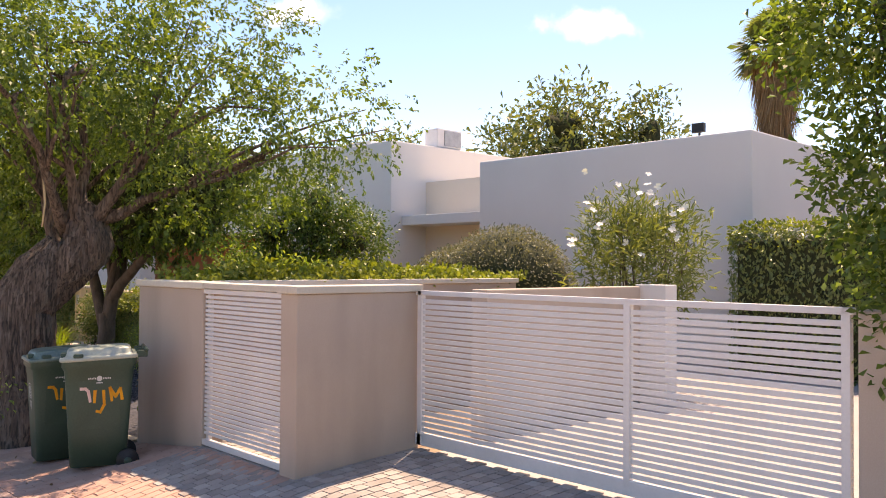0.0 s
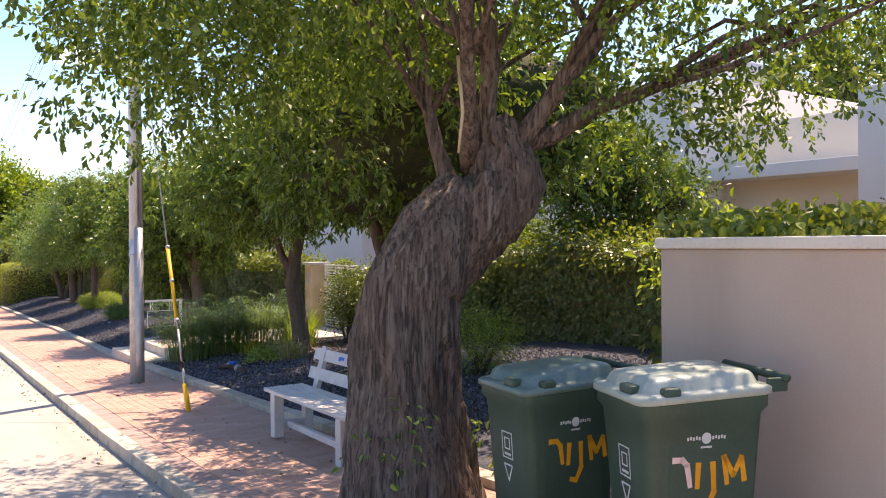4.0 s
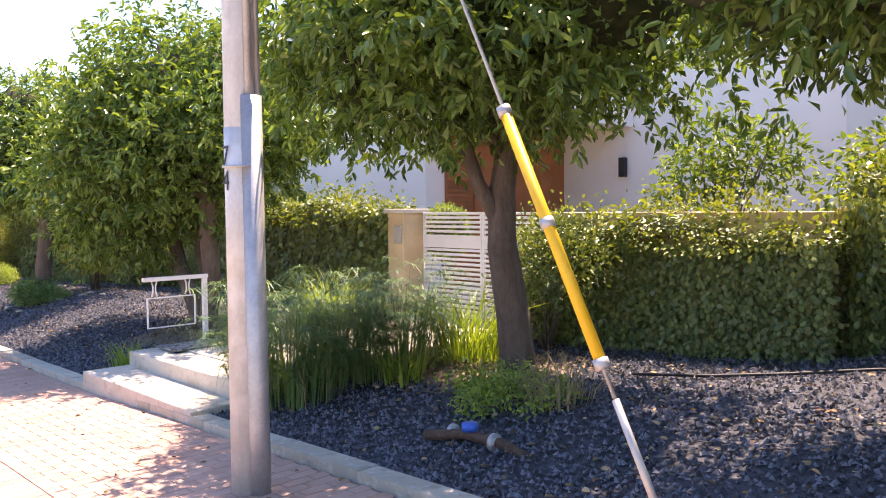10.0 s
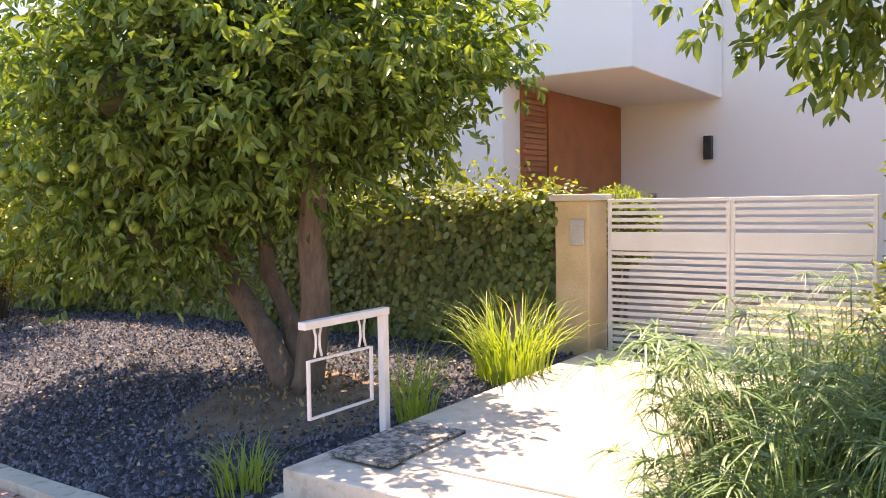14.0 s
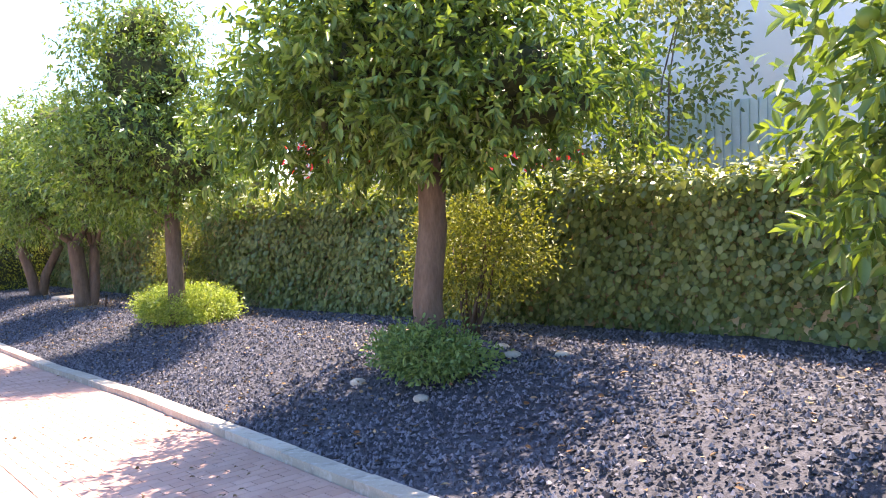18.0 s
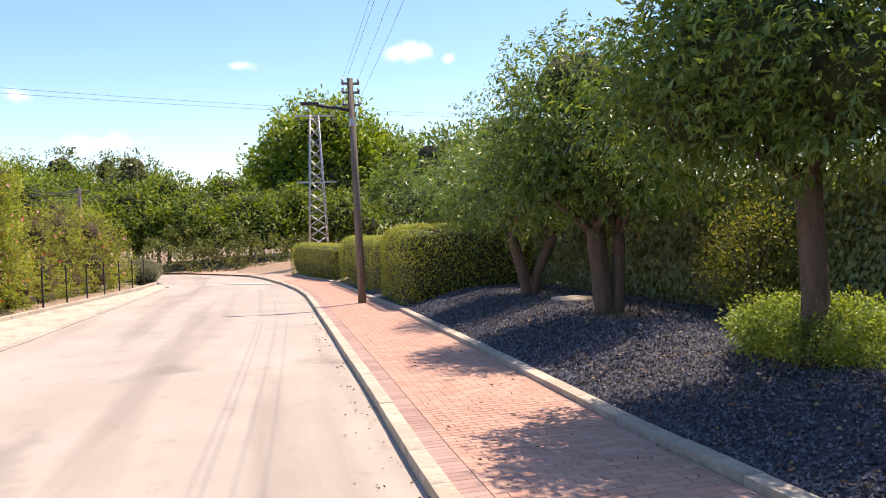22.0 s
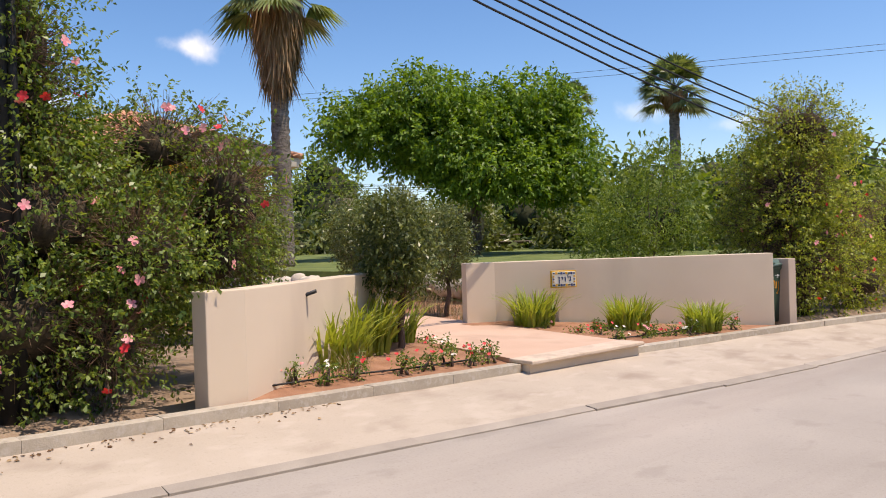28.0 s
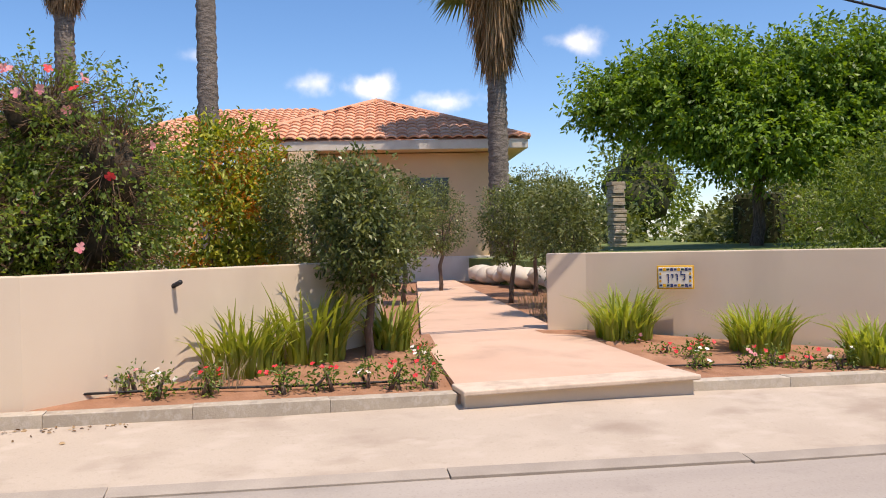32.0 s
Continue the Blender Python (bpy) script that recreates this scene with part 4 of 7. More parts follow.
def roof_plane(name, a, b, c, d, parent, keep_parts):
    """Tiles over the sloping quad a b (eave) c d (top); c = d makes a triangle."""
    a, b, c, d = Vector(a), Vector(b), Vector(c), Vector(d)
    n = (b - a).cross(d - a).normalized()
    if n.z < 0:
        n.negate()
    top_mid, base = (c + d) / 2, (a + b) / 2
    ex = (b - a).normalized()
    up = n.cross(ex)
    if up.z < 0:
        up.negate()
    H = (c - a).dot(up)
    ro = mesh_from(name, [a, b, c, d] if (c - d).length > .01 else [a, b, c], [tuple(range(4 if (c - d).length > .01 else 3))], M_TILEJ, parent)
    tw, th = .30, .36
    prof = [(-.5, .0), (-.25, .045), (0, .06), (.25, .045), (.5, .0)]
    tv = [(p * tw, 0, h + .05) for p, h in prof] + [(p * tw, th * 1.06, h * .9 + .012) for p, h in prof] + [(p * tw, 0, h + .012) for p, h in prof]
    tf = [(i, i + 1, i + 6, i + 5) for i in range(4)] + [(i + 10, i + 11, i + 1, i) for i in range(4)]
    V, mats = [], []
    row = 0
    while row * th < H:
        u = row * th / H
        l, r = (a.lerp(d, u) - a).dot(ex), (b.lerp(c, u) - a).dot(ex)
        k = math.ceil((l + .1) / tw)
        while k * tw < r - .05:
            mats.append((k * tw, row * th + .004 * math.sin(k * 5 + row * 3)))
            k += 1
        row += 1
    tvn = np.array(tv)
    E3 = np.array([list(ex), list(up), list(n)])
    me = None
    for j, (px, py) in enumerate(mats):
        if j < keep_parts:
            if me is None:
                o = mesh_from("tile", tv, tf, M_TILE, ro)
                me = o.data
            else:
                o = new("tile", me)
                o.parent = ro
            mm = Matrix((ex, up, n)).transposed().to_4x4()
            mm.translation = a + ex * px + up * py + n * .01
            o.matrix_basis = mm
        else:
            V.append((tvn + [px, py, .01]) @ E3 + np.array(a))
    if V:
        o = quads_mesh("tile", np.array(V), 15, tf, M_TILEJ, ro, flat=True)
        o["kind"] = "stuff"
    for q0, q1 in ((a, d), (b, c)):
        tube("ridge_tile", [q0 + n * .05, q1 + n * .05], .09, M_TILEJ, ro, 6)
    return ro


e = 3.18
roof_plane("roof", (.2, -4.1, e), (.2, 4.1, e), (-4.1, 0, e + 1.75), (-4.1, 0, e + 1.75), h4, 260)
roof_plane("roof", (.2, 4.1, e), (-8.4, 4.1, e), (-4.1, 0, e + 1.75), (-4.1, 0, e + 1.75), h4, 0)
roof_plane("roof", (-8.4, -4.1, e), (.2, -4.1, e), (-4.1, 0, e + 1.75), (-4.1, 0, e + 1.75), h4, 0)
roof_plane("roof", (-4.4, -12.3, e), (-4.4, 2.5, e), (-10.5, -2.6, e + 2.55), (-10.5, -6.2, e + 2.55), h4, 0)
roof_plane("roof", (-4.4, 2.5, e), (-17, 2.5, e), (-10.5, -2.6, e + 2.55), (-10.5, -2.6, e + 2.55), h4, 0)
# ---------------------------------------------------------------- street trees
def citrus(at, trunks, crown, seed, n, label, fruits=0, leaf=.115, group="citrus street trees", big_fruit=.036):
    """A citrus tree: forked trunk, limbs, a dense drooping crown, green fruit."""
    x, y, z = at
    t = thing("citrus_tree", at, label, "tree", group)
    rng = random.Random(seed)
    for i, (pts, r0, r1) in enumerate(trunks):
        k = len(pts)
        P = []
        for a, b in zip(pts, pts[1:]):
            for s in range(4):
                P.append(Vector(a).lerp(Vector(b), s / 4))
        P.append(Vector(pts[-1]))
        rr = [(r0 + (r1 - r0) * j / (len(P) - 1)) * (1.28 if j == 0 and i == 0 else 1) for j in range(len(P))]
        tube("trunk" if i == 0 else "limb", P, rr, M_BARKC, t, 12, bumps=lambda a, b, s=seed: .10 * noise.noise((a * .6, b * .9, s)))
        tip = P[-1]
        for q in range(5):
            c = crown[rng.randrange(len(crown))]
            e = Vector((c[0] + rng.uniform(-.6, .6) * c[3], c[1] + rng.uniform(-.6, .6) * c[4], c[2] + rng.uniform(-.2, .6) * c[5]))
            tube("limb", limb_points(tip - Vector((0, 0, .08)), e, .1, 5, seed * 31 + q + i), [r1 * .6, r1 * .5, r1 * .36, r1 * .24, .012], M_BARKC, t, 6)
    shoot_leaves("crown", crown, int(n * 1.35), leaf * .9, L_CITRUS, seed, t, clump=.34, shoots=8, per=8, shell=.66, slim=.37, droop=.4, simple=y > 34)
    leaves("inner_foliage", crown, int(n * .35), leaf * .85, L_CITRUS, seed + 900, t, clump=.4, per=30, shell=.2, slim=.5, droop=.3, simple=True)
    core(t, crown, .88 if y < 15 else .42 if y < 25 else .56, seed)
    me = None
    r2 = np.random.default_rng(seed + 5)
    for q in range(fruits):
        c = crown[q % len(crown)] if big_fruit < .04 or q > 24 else crown[1 + q % 2]
        d = unit(r2.normal(size=3) * [1, 1, .5] + [-.5, -.2, -.35 if big_fruit < .04 else -.6])
        p = (c[0] + d[0] * c[3] * .98, c[1] + d[1] * c[4] * .98, c[2] + d[2] * c[5] * .96)
        if me is None:
            bm = bmesh.new()
            bmesh.ops.create_icosphere(bm, subdivisions=2, radius=big_fruit)
            o = part("fruit", bm, M_FRUIT, t, smooth=True)
            me = o.data
        else:
            o = new("fruit", me)
            o.parent = t
        o.location = p
    return t


gz = garden_z
citrus((5.47, 14.06, gz(5.47, 14.06) - .05), [([(0, 0, 0), (.0, -.02, .4), (.02, -.09, .82), (.0, -.06, 1.0)], .155, .12), ([(.0, -.06, .62), (-.02, .15, 1.1), (-.04, .46, 1.67), (-.05, .6, 2.1)], .105, .08), ([(.02, -.09, .78), (.05, -.2, 1.25), (.08, -.48, 1.5), (.12, -.82, 1.72), (.2, -1.15, 2.0)], .105, .075), ([(.05, -.18, 1.1), (.1, -.24, 1.5), (.1, -.2, 1.95)], .07, .05)],
       [(-.1, .0, 2.55, 1.6, 1.5, .6), (-.1, .1, 3.05, 1.8, 1.8, .95), (-.4, -1.2, 2.95, 1.4, 1.4, .8), (-.2, .9, 2.85, 1.2, 1.1, .7), (.8, -.6, 2.95, 1.4, 1.7, .8), (0, 0, 3.9, 1.6, 1.6, .9), (.3, -1.8, 3.2, 1.3, 1.2, .8), (.9, .4, 3.7, 1.3, 1.3, .8)], 11, 36000, "large forked citrus tree with a dense dark crown", 10)
citrus((5.87, 17.96, gz(5.87, 17.96) - .05), [([(0, 0, 0), (-.06, .02, .6), (-.16, .05, 1.2), (-.1, .1, 1.7), (0, .1, 2.15)], .16, .10), ([(-.13, .06, 1.35), (-.3, .2, 1.75), (-.4, .3, 2.2)], .08, .05)],
       [(-.6, .1, 3.0, 1.6, 1.5, .85), (-.95, .5, 2.75, 1.1, 1.0, .55), (-.15, -1.0, 3.0, 1.3, 1.3, .75), (-.5, -.1, 3.65, 1.2, 1.3, .7), (.15, .0, 2.95, 1.0, 1.0, .7), (-.75, 1.0, 2.6, .95, .75, .45)], 12, 19000, "leaning citrus tree hung with green fruit", 22)
citrus((5.6, 23.2, gz(5.6, 23.2) - .05), [([(0, -.1, 0), (.03, -.2, .75), (-.02, -.22, 1.3), (-.05, -.3, 1.9)], .125, .10), ([(.0, .05, .05), (.03, .4, .5), (.05, .72, .85), (.06, .95, 1.25), (.0, 1.05, 1.9)], .115, .08), ([(.15, .12, .2), (.28, .35, .6), (.29, .6, 1.0), (.29, .68, 1.6)], .085, .06)],
       [(-.1, .2, 2.75, 1.6, 1.6, .9), (-.5, 1.25, 2.15, 1.25, 1.1, .7), (-.4, 1.0, 1.55, .65, .75, .5), (.1, -.6, 2.65, 1.2, 1.0, .7), (0, .2, 3.4, 1.2, 1.2, .65), (-.8, .5, 2.35, .9, .9, .5), (.4, .9, 2.0, .8, 1.0, .5), (-.35, 1.9, 1.55, .75, .8, .5), (-.2, .1, 2.0, 1.0, .9, .4)], 13, 31000, "low spreading citrus tree with three stems and green fruit", 40, big_fruit=.048)
citrus((5.67, 29.5, gz(5.67, 29.5) - .05), [([(0, 0, 0), (-.05, .03, .6), (.03, .02, 1.3), (.03, .02, 1.75)], .15, .12)],
       [(.0, .0, 2.65, 1.55, 1.6, .85), (-.3, .6, 2.35, 1.3, 1.1, .6), (.3, -.6, 2.45, 1.3, 1.2, .65), (-.1, .2, 3.4, 1.2, 1.2, .8)], 14, 17000, "round-headed citrus tree with a stout trunk", 14)
citrus((6.0, 35.9, gz(6.0, 35.9) - .05), [([(0, 0, 0), (.0, .02, .7), (-.02, .05, 1.75)], .14, .11)],
       [(-.45, .0, 2.85, 1.25, 1.4, .9), (-.8, .5, 2.45, 1.0, .95, .6), (-.15, -.8, 2.5, .9, .9, .6), (-.4, -.1, 3.75, 1.05, 1.1, .8), (-.4, 0, 4.4, .7, .7, .5)], 15, 21000, "round citrus tree rising out of a clipped bush", 6)
citrus((6.2, 41.0, gz(6.2, 41.0) - .05), [([(0, 0, 0), (-.05, .03, .7), (-.12, .05, 1.4)], .17, .14), ([(.15, -.05, 0), (.2, -.05, .5), (.25, 0, 1.3)], .12, .09)],
       [(.0, .0, 2.65, 1.5, 1.6, 1.0), (-.6, .8, 2.2, 1.2, 1.1, .75), (.3, -.6, 2.4, 1.2, 1.1, .8), (-.3, .2, 3.6, 1.1, 1.2, .8)], 16, 17500, "citrus tree with a thick dark trunk on the gravel", 4)
citrus((6.5, 45.6, gz(6.5, 45.6) - .05), [([(0, 0, 0), (-.1, .05, .6), (-.3, .1, 1.3)], .14, .11), ([(.1, 0, 0), (.2, -.1, .6), (.5, -.3, 1.3)], .12, .09)],
       [(.0, .0, 2.5, 1.6, 1.7, 1.0), (-.5, .7, 2.1, 1.2, 1.2, .7), (.3, -.6, 2.3, 1.3, 1.2, .75), (0, .2, 3.5, 1.2, 1.2, .85)], 17, 10000, "far citrus tree with a forked trunk")
citrus((7.6, 50.6, gz(7.6, 50.6) - .05), [([(0, 0, 0), (-.1, .05, .9), (-.2, .1, 1.7)], .15, .11)],
       [(.0, .0, 2.9, 1.9, 2.2, 1.2), (-.7, 1.5, 2.8, 1.5, 1.6, .9), (-.5, -1.5, 2.4, 1.6, 1.4, .9)], 18, 9000, "far dense citrus tree behind the hedge")
citrus((7.9, 55.8, gz(7.9, 55.8) - .05), [([(0, 0, 0), (-.1, .05, .9), (-.2, .1, 1.7)], .15, .11)],
       [(.0, .0, 2.9, 2.2, 2.6, 1.4), (-.9, 1.5, 2.6, 1.6, 1.8, 1.0), (-.4, -1.8, 2.6, 1.7, 1.6, 1.0)], 19, 9000, "far dense tree behind the clipped hedge")

# the old mulberry beside the bins
mb = thing("mulberry_tree", (2.95, 9.65, float(R(9.65)) + .03), "old mulberry tree with a twisted thick grey-brown trunk", "tree")


def gnarl(i, k, sides=72, twist=.035):
    """Ridges that wind up the trunk, with hollows between."""
    th = 2 * math.pi * k / sides + twist * i
    c_, s_ = math.cos(th), math.sin(th)
    ridge = 1 - abs(noise.noise((c_ * 2.6, s_ * 2.6, i * .045))) * 2
    return .16 * noise.noise((c_ * 1.3, s_ * 1.3, i * .07)) + .10 * ridge - .05 + .07 * (1 - 2 * abs(noise.noise((c_ * 6, s_ * 6, i * .10 + 5)))) + .03 * noise.noise((c_ * 14, s_ * 14, i * .4))


P = [Vector(p) for p in ((-.12, 0, -.05), (-.13, -.02, .25), (-.14, 0, .7), (-.12, -.03, 1.1), (-.13, -.08, 1.5), (.06, -.15, 1.85), (.27, -.22, 2.15))]
PP, RR = [], []
rad = [.49, .43, .385, .35, .30, .275, .2]
for i in range(6):
    for s in range(8):
        u_ = s / 8
        PP.append(P[i].lerp(P[i + 1], u_))
        RR.append(rad[i] + (rad[i + 1] - rad[i]) * u_)
PP.append(P[-1]), RR.append(rad[-1])
tube("trunk", PP, RR, M_BARK, mb, 72, bumps=gnarl)
bp_ = [Vector(p) for p in ((.04, -.08, 1.5), (.2, -.22, 1.75), (.36, -.33, 2.0), (.46, -.38, 2.22), (.44, -.34, 2.45), (.36, -.28, 2.65))]
BP, BR = [], []
br_ = [.15, .2, .235, .235, .2, .11]
for i in range(5):
    for s in range(5):
        BP.append(bp_[i].lerp(bp_[i + 1], s / 5))
        BR.append(br_[i] + (br_[i + 1] - br_[i]) * s / 5)
tube("burr", BP, BR, M_BARK, mb, 56, bumps=lambda i, k: 1.5 * gnarl(i * 2 + 9, k, 56, .02))
tube("hanging_twig", [(-.1, -.6, 2.95), (-.08, -.62, 2.6), (-.1, -.6, 2.35)], [.012, .011, .008], M_STONEP, mb, 6, "pale broken twig")
big = [((.2, -.15, 2.0), (.15, .1, 2.7), (-.2, .3, 3.6)), ((.45, -.4, 2.3), (.7, -.7, 2.9), (1.2, -1.2, 3.5)),
       ((.5, -.42, 2.45), (1.2, -.9, 2.8), (2.0, -1.5, 3.2)), ((.3, -.2, 2.3), (-.1, -.7, 2.9), (-.6, -1.3, 3.5)), ((.45, -.4, 2.3), (.6, .2, 2.8), (.9, .8, 3.4)), ((.35, -.32, 2.35), (.2, -.5, 3.0), (.0, -.9, 3.9)), ((.3, -.3, 2.4), (.5, -.2, 3.1), (.4, .2, 4.1)), ((.4, -.38, 2.3), (.9, -.8, 3.1), (1.1, -.8, 4.2))]
for i, (a, b, c) in enumerate(big):
    pts = limb_points(a, b, 0, 4, i) + limb_points(b, c, .05, 4, i + 20)[1:]
    tube("limb", pts, [.085, .068, .055, .045, .036, .028, .02], M_BARK, mb, 10, bumps=lambda q, k, i=i: .1 * noise.noise((q * .8, k * 1.1, i)))
    rng = random.Random(i + 50)
    for q in range(5):
        e = Vector(c) + Vector((rng.uniform(-1.1, 1.1), rng.uniform(-1.1, 1.1), rng.uniform(-.3, .6)))
        tube("twig", limb_points(c if q % 2 else b, e, .12, 5, i * 9 + q), [.03, .024, .018, .012, .006], M_BARK, mb, 5)
mbl = [(.2, -.2, 3.9, 1.8, 1.8, .85), (1.5, -1.3, 3.5, 1.3, 1.2, .8), (2.5, -1.9, 3.7, .9, .8, .7), (-.9, .8, 3.5, 1.3, 1.2, .75), (-1.6, 1.0, 3.0, .7, .8, .5), (1.5, -.9, 2.6, .7, .6, .25), (-.4, -.6, 3.9, 1.3, 1.2, .7), (.3, 0, 5.0, 1.6, 1.6, .9), (1.6, -1.0, 4.7, 1.2, 1.1, .7)]
shoot_leaves("crown", mbl + [(.5, 1.7, 3.7, 1.3, 1.2, .6), (-.5, 2.2, 3.4, 1.0, 1.0, .6), (2.5, -1.1, 2.95, .7, .6, .35), (-.5, 3.4, 4.0, 1.2, 1.2, .6), (-.3, 2.4, 4.4, 1.2, 1.2, .6), (-.9, 1.4, 4.3, 1.1, 1.1, .5), (-1.9, .2, 3.6, .9, 1.0, .5), (.6, 1.9, 4.6, 1.4, 1.3, .6), (-.72, 3.44, 2.75, .32, .35, .22), (.15, 1.8, 2.55, .4, .4, .18), (1.4, 2.2, 3.9, 1.0, 1.1, .6), (1.0, 1.1, 3.6, 1.0, .9, .5)], 66000, .066, L_OLIVE, 21, mb, clump=.26, shoots=5, per=7, shell=.40, slim=.62, droop=.5, stem=2.6, simple=True)
leaves("shoot_foliage", [(-.35, -.25, .55, .12, .2, .25), (.35, -.35, .45, .15, .15, .22), (-.3, .3, .3, .12, .15, .15)], 420, .055, L_BRIGHT, 22, mb, clump=.12, per=16)


# the dark evergreen behind the ivy hedge
ev = thing("evergreen_tree", (10.2, 14.6, -.2), "dark glossy evergreen tree behind the ivy hedge", "tree")
evb = [(0, 0, 2.55, 1.25, 1.1, .85), (.7, -.4, 2.35, .95, .9, .7), (-.9, .2, 2.6, .9, .9, .7), (1.2, .3, 2.5, .9, .9, .7), (0, 0, 3.2, .9, .9, .5)]
for q, e_ in enumerate(((-.35, -.1, 1.9), (.3, -.3, 2.0), (.1, .3, 2.2))):
    tube("stem", limb_points((q * .08 - .08, 0, -.1), e_, .03, 6, 700 + q), [.07, .06, .055, .05, .045, .035], M_BARK, ev, 8)
    for k in range(3):
        b = evb[(q * 2 + k) % 5]
        tube("limb", limb_points(e_, (b[0], b[1], b[2] + .1), .04, 4, 710 + q * 3 + k), [.035, .028, .02, .01], M_BARK, ev, 6)
leaves("crown", evb, 16000, .095, L_EVER, 720, ev, clump=.22, per=26, shell=.5, slim=.5, droop=.35, simple=True)
core(ev, evb, .4, 721)

# ---------------------------------------------------------------- ivy and hedges
def face_fn(x, y0, y1, z0, z1, top_depth, bulge=.12, seed=0):
    """Points over the street face and the top of a wall-like hedge that faces -x."""
    def fn(rng, n):
        nt_ = int(n * top_depth / (top_depth + z1 - z0))
        y = rng.uniform(y0, y1, n)
        z = rng.uniform(z0, z1, n)
        b = np.array([noise.noise((float(a) * .8, float(c) * 1.1, seed)) for a, c in zip(y, z)]) * bulge
        P = np.stack([x - .1 - b, y, z], -1)
        o = np.tile([-1.0, 0, .15], (n, 1))
        P[:nt_, 0] = x + rng.uniform(-.15, top_depth, nt_)
        P[:nt_, 2] = z1 + rng.normal(size=nt_) * .05 + .06 + .08 * np.sin(P[:nt_, 1] * 2.3 + seed)
        o[:nt_] = [-.15, 0, 1.0]
        bare = np.array([noise.noise((float(a) * .6, 3.1, seed)) for a in P[:, 1]]) * 1.3 - .05      # the foot of the wall is bare in places
        ok = P[:, 2] - (R(P[:, 1]) + .42) + rng.normal(size=n) * .09 > np.where((seed == 3) & (P[:, 1] < 42), np.clip(bare, -1, .45), -1)
        return P[ok], o[ok]
    return fn


ivy = thing("ivy_on_wall", (7.95, 22.3, -.7), "dense dark green ivy covering the garden wall", "ivy")
off = (7.95, 22.3, -.7)


def rel(fn, o):
    return lambda rng, n: (lambda q: (q[0] - np.array(o), q[1]))(fn(rng, n))


shell_leaves("foliage", rel(face_fn(7.92, 21.98, 38, -.95, 1.0, .5, .2, 3), off), 50000, .076, L_IVY, 31, ivy, slim=.9, depth=.05, wild=.34, flat=True)
shell_leaves("foliage", rel(face_fn(7.92, 38, 49.3, -1.25, 1.0, .5, .2, 3), off), 24000, .095, L_IVY, 39, ivy, slim=.9, depth=.05, wild=.34, flat=True, simple=True)
shell_leaves("top_growth", rel(face_fn(7.85, 21.98, 49.3, .78, 1.08, .6, .15, 4), off), 9000, .065, L_IVYT, 32, ivy, slim=.7, depth=.10)
off2 = (7.8, 17.0, -.4)
ivy2 = thing("ivy_by_gate", off2, "ivy and creepers over the wall beside the gate", "ivy")
shell_leaves("foliage", rel(face_fn(7.55, 15.9, 19.2, -.5, .72, .6, .2, 5), off2), 20000, .06, L_IVY, 33, ivy2, slim=.9, depth=.06, wild=.36, flat=True, simple=True)
shell_leaves("top_growth", rel(face_fn(7.5, 15.9, 19.2, .6, .84, .7, .2, 6), off2), 2400, .055, L_IVYT, 34, ivy2, slim=.7, depth=.12)
off3 = (8.6, 12.0, -.2)
ivy3 = thing("hedge_dark", off3, "tall dark hedge shading the gravel bed", "hedge")
shell_leaves("foliage", rel(face_fn(8.65, 10.5, 16.2, -.3, 1.25, .9, .2, 7), off3), 24000, .07, L_IVY, 35, ivy3, slim=.9, depth=.07, wild=.36, flat=True, simple=True)
shell_leaves("top_growth", rel(face_fn(8.6, 10.5, 16.2, 1.05, 1.33, .9, .25, 8), off3), 2600, .075, L_IVYT, 36, ivy3, slim=.7, depth=.14)


def return_fn(rng, n):
    """The short return between the gate wall and the set-back hedge wall, and the wall's end face."""
    P = np.stack([rng.uniform(7.6, 8.7, n), 15.82 + rng.normal(size=n) * .06, rng.uniform(-.5, 1.12, n)], -1)
    return P - np.array(off3), np.tile([-.15, -1.0, .1], (n, 1))


shell_leaves("foliage", return_fn, 6500, .068, L_IVY, 71, ivy3, slim=.9, depth=.07, wild=.4, flat=True, simple=True)
off4 = (3.9, 8.1, 0)


def side_fn(rng, n):
    P = np.stack([rng.uniform(3.6, 8.7, n), 8.12 + rng.normal(size=n) * .08, rng.uniform(-.2, 1.4, n)], -1)
    return P - np.array(off4), np.tile([-.2, 1.0, .1], (n, 1))


def top_fn(rng, n):
    P = np.stack([rng.uniform(3.75, 8.6, n), rng.uniform(7.2, 8.3, n), np.zeros(n)], -1)
    hill = np.array([noise.noise((float(a) * 1.3, float(b) * 1.5, 2.0)) for a, b in P[:, :2]])
    P[:, 2] = 1.42 + np.abs(rng.normal(size=n)) * .03 + rng.uniform(0, 1, n) * np.clip(.06 + .22 * hill + .12 * np.exp(-((P[:, 0] - 5.6) / .8) ** 2), 0, .4)
    return P - np.array(off4), np.tile([-.1, -.1, 1.0], (n, 1))


ivy4 = thing("ivy_on_boundary", off4, "yellow-green ivy growing over the beige boundary wall", "ivy")
shell_leaves("foliage", side_fn, 5200, .085, L_IVY, 37, ivy4, slim=.9, depth=.06, wild=.38, flat=True)
shell_leaves("top_growth", top_fn, 6000, .07, L_IVYT, 38, ivy4, slim=.7, depth=.03)


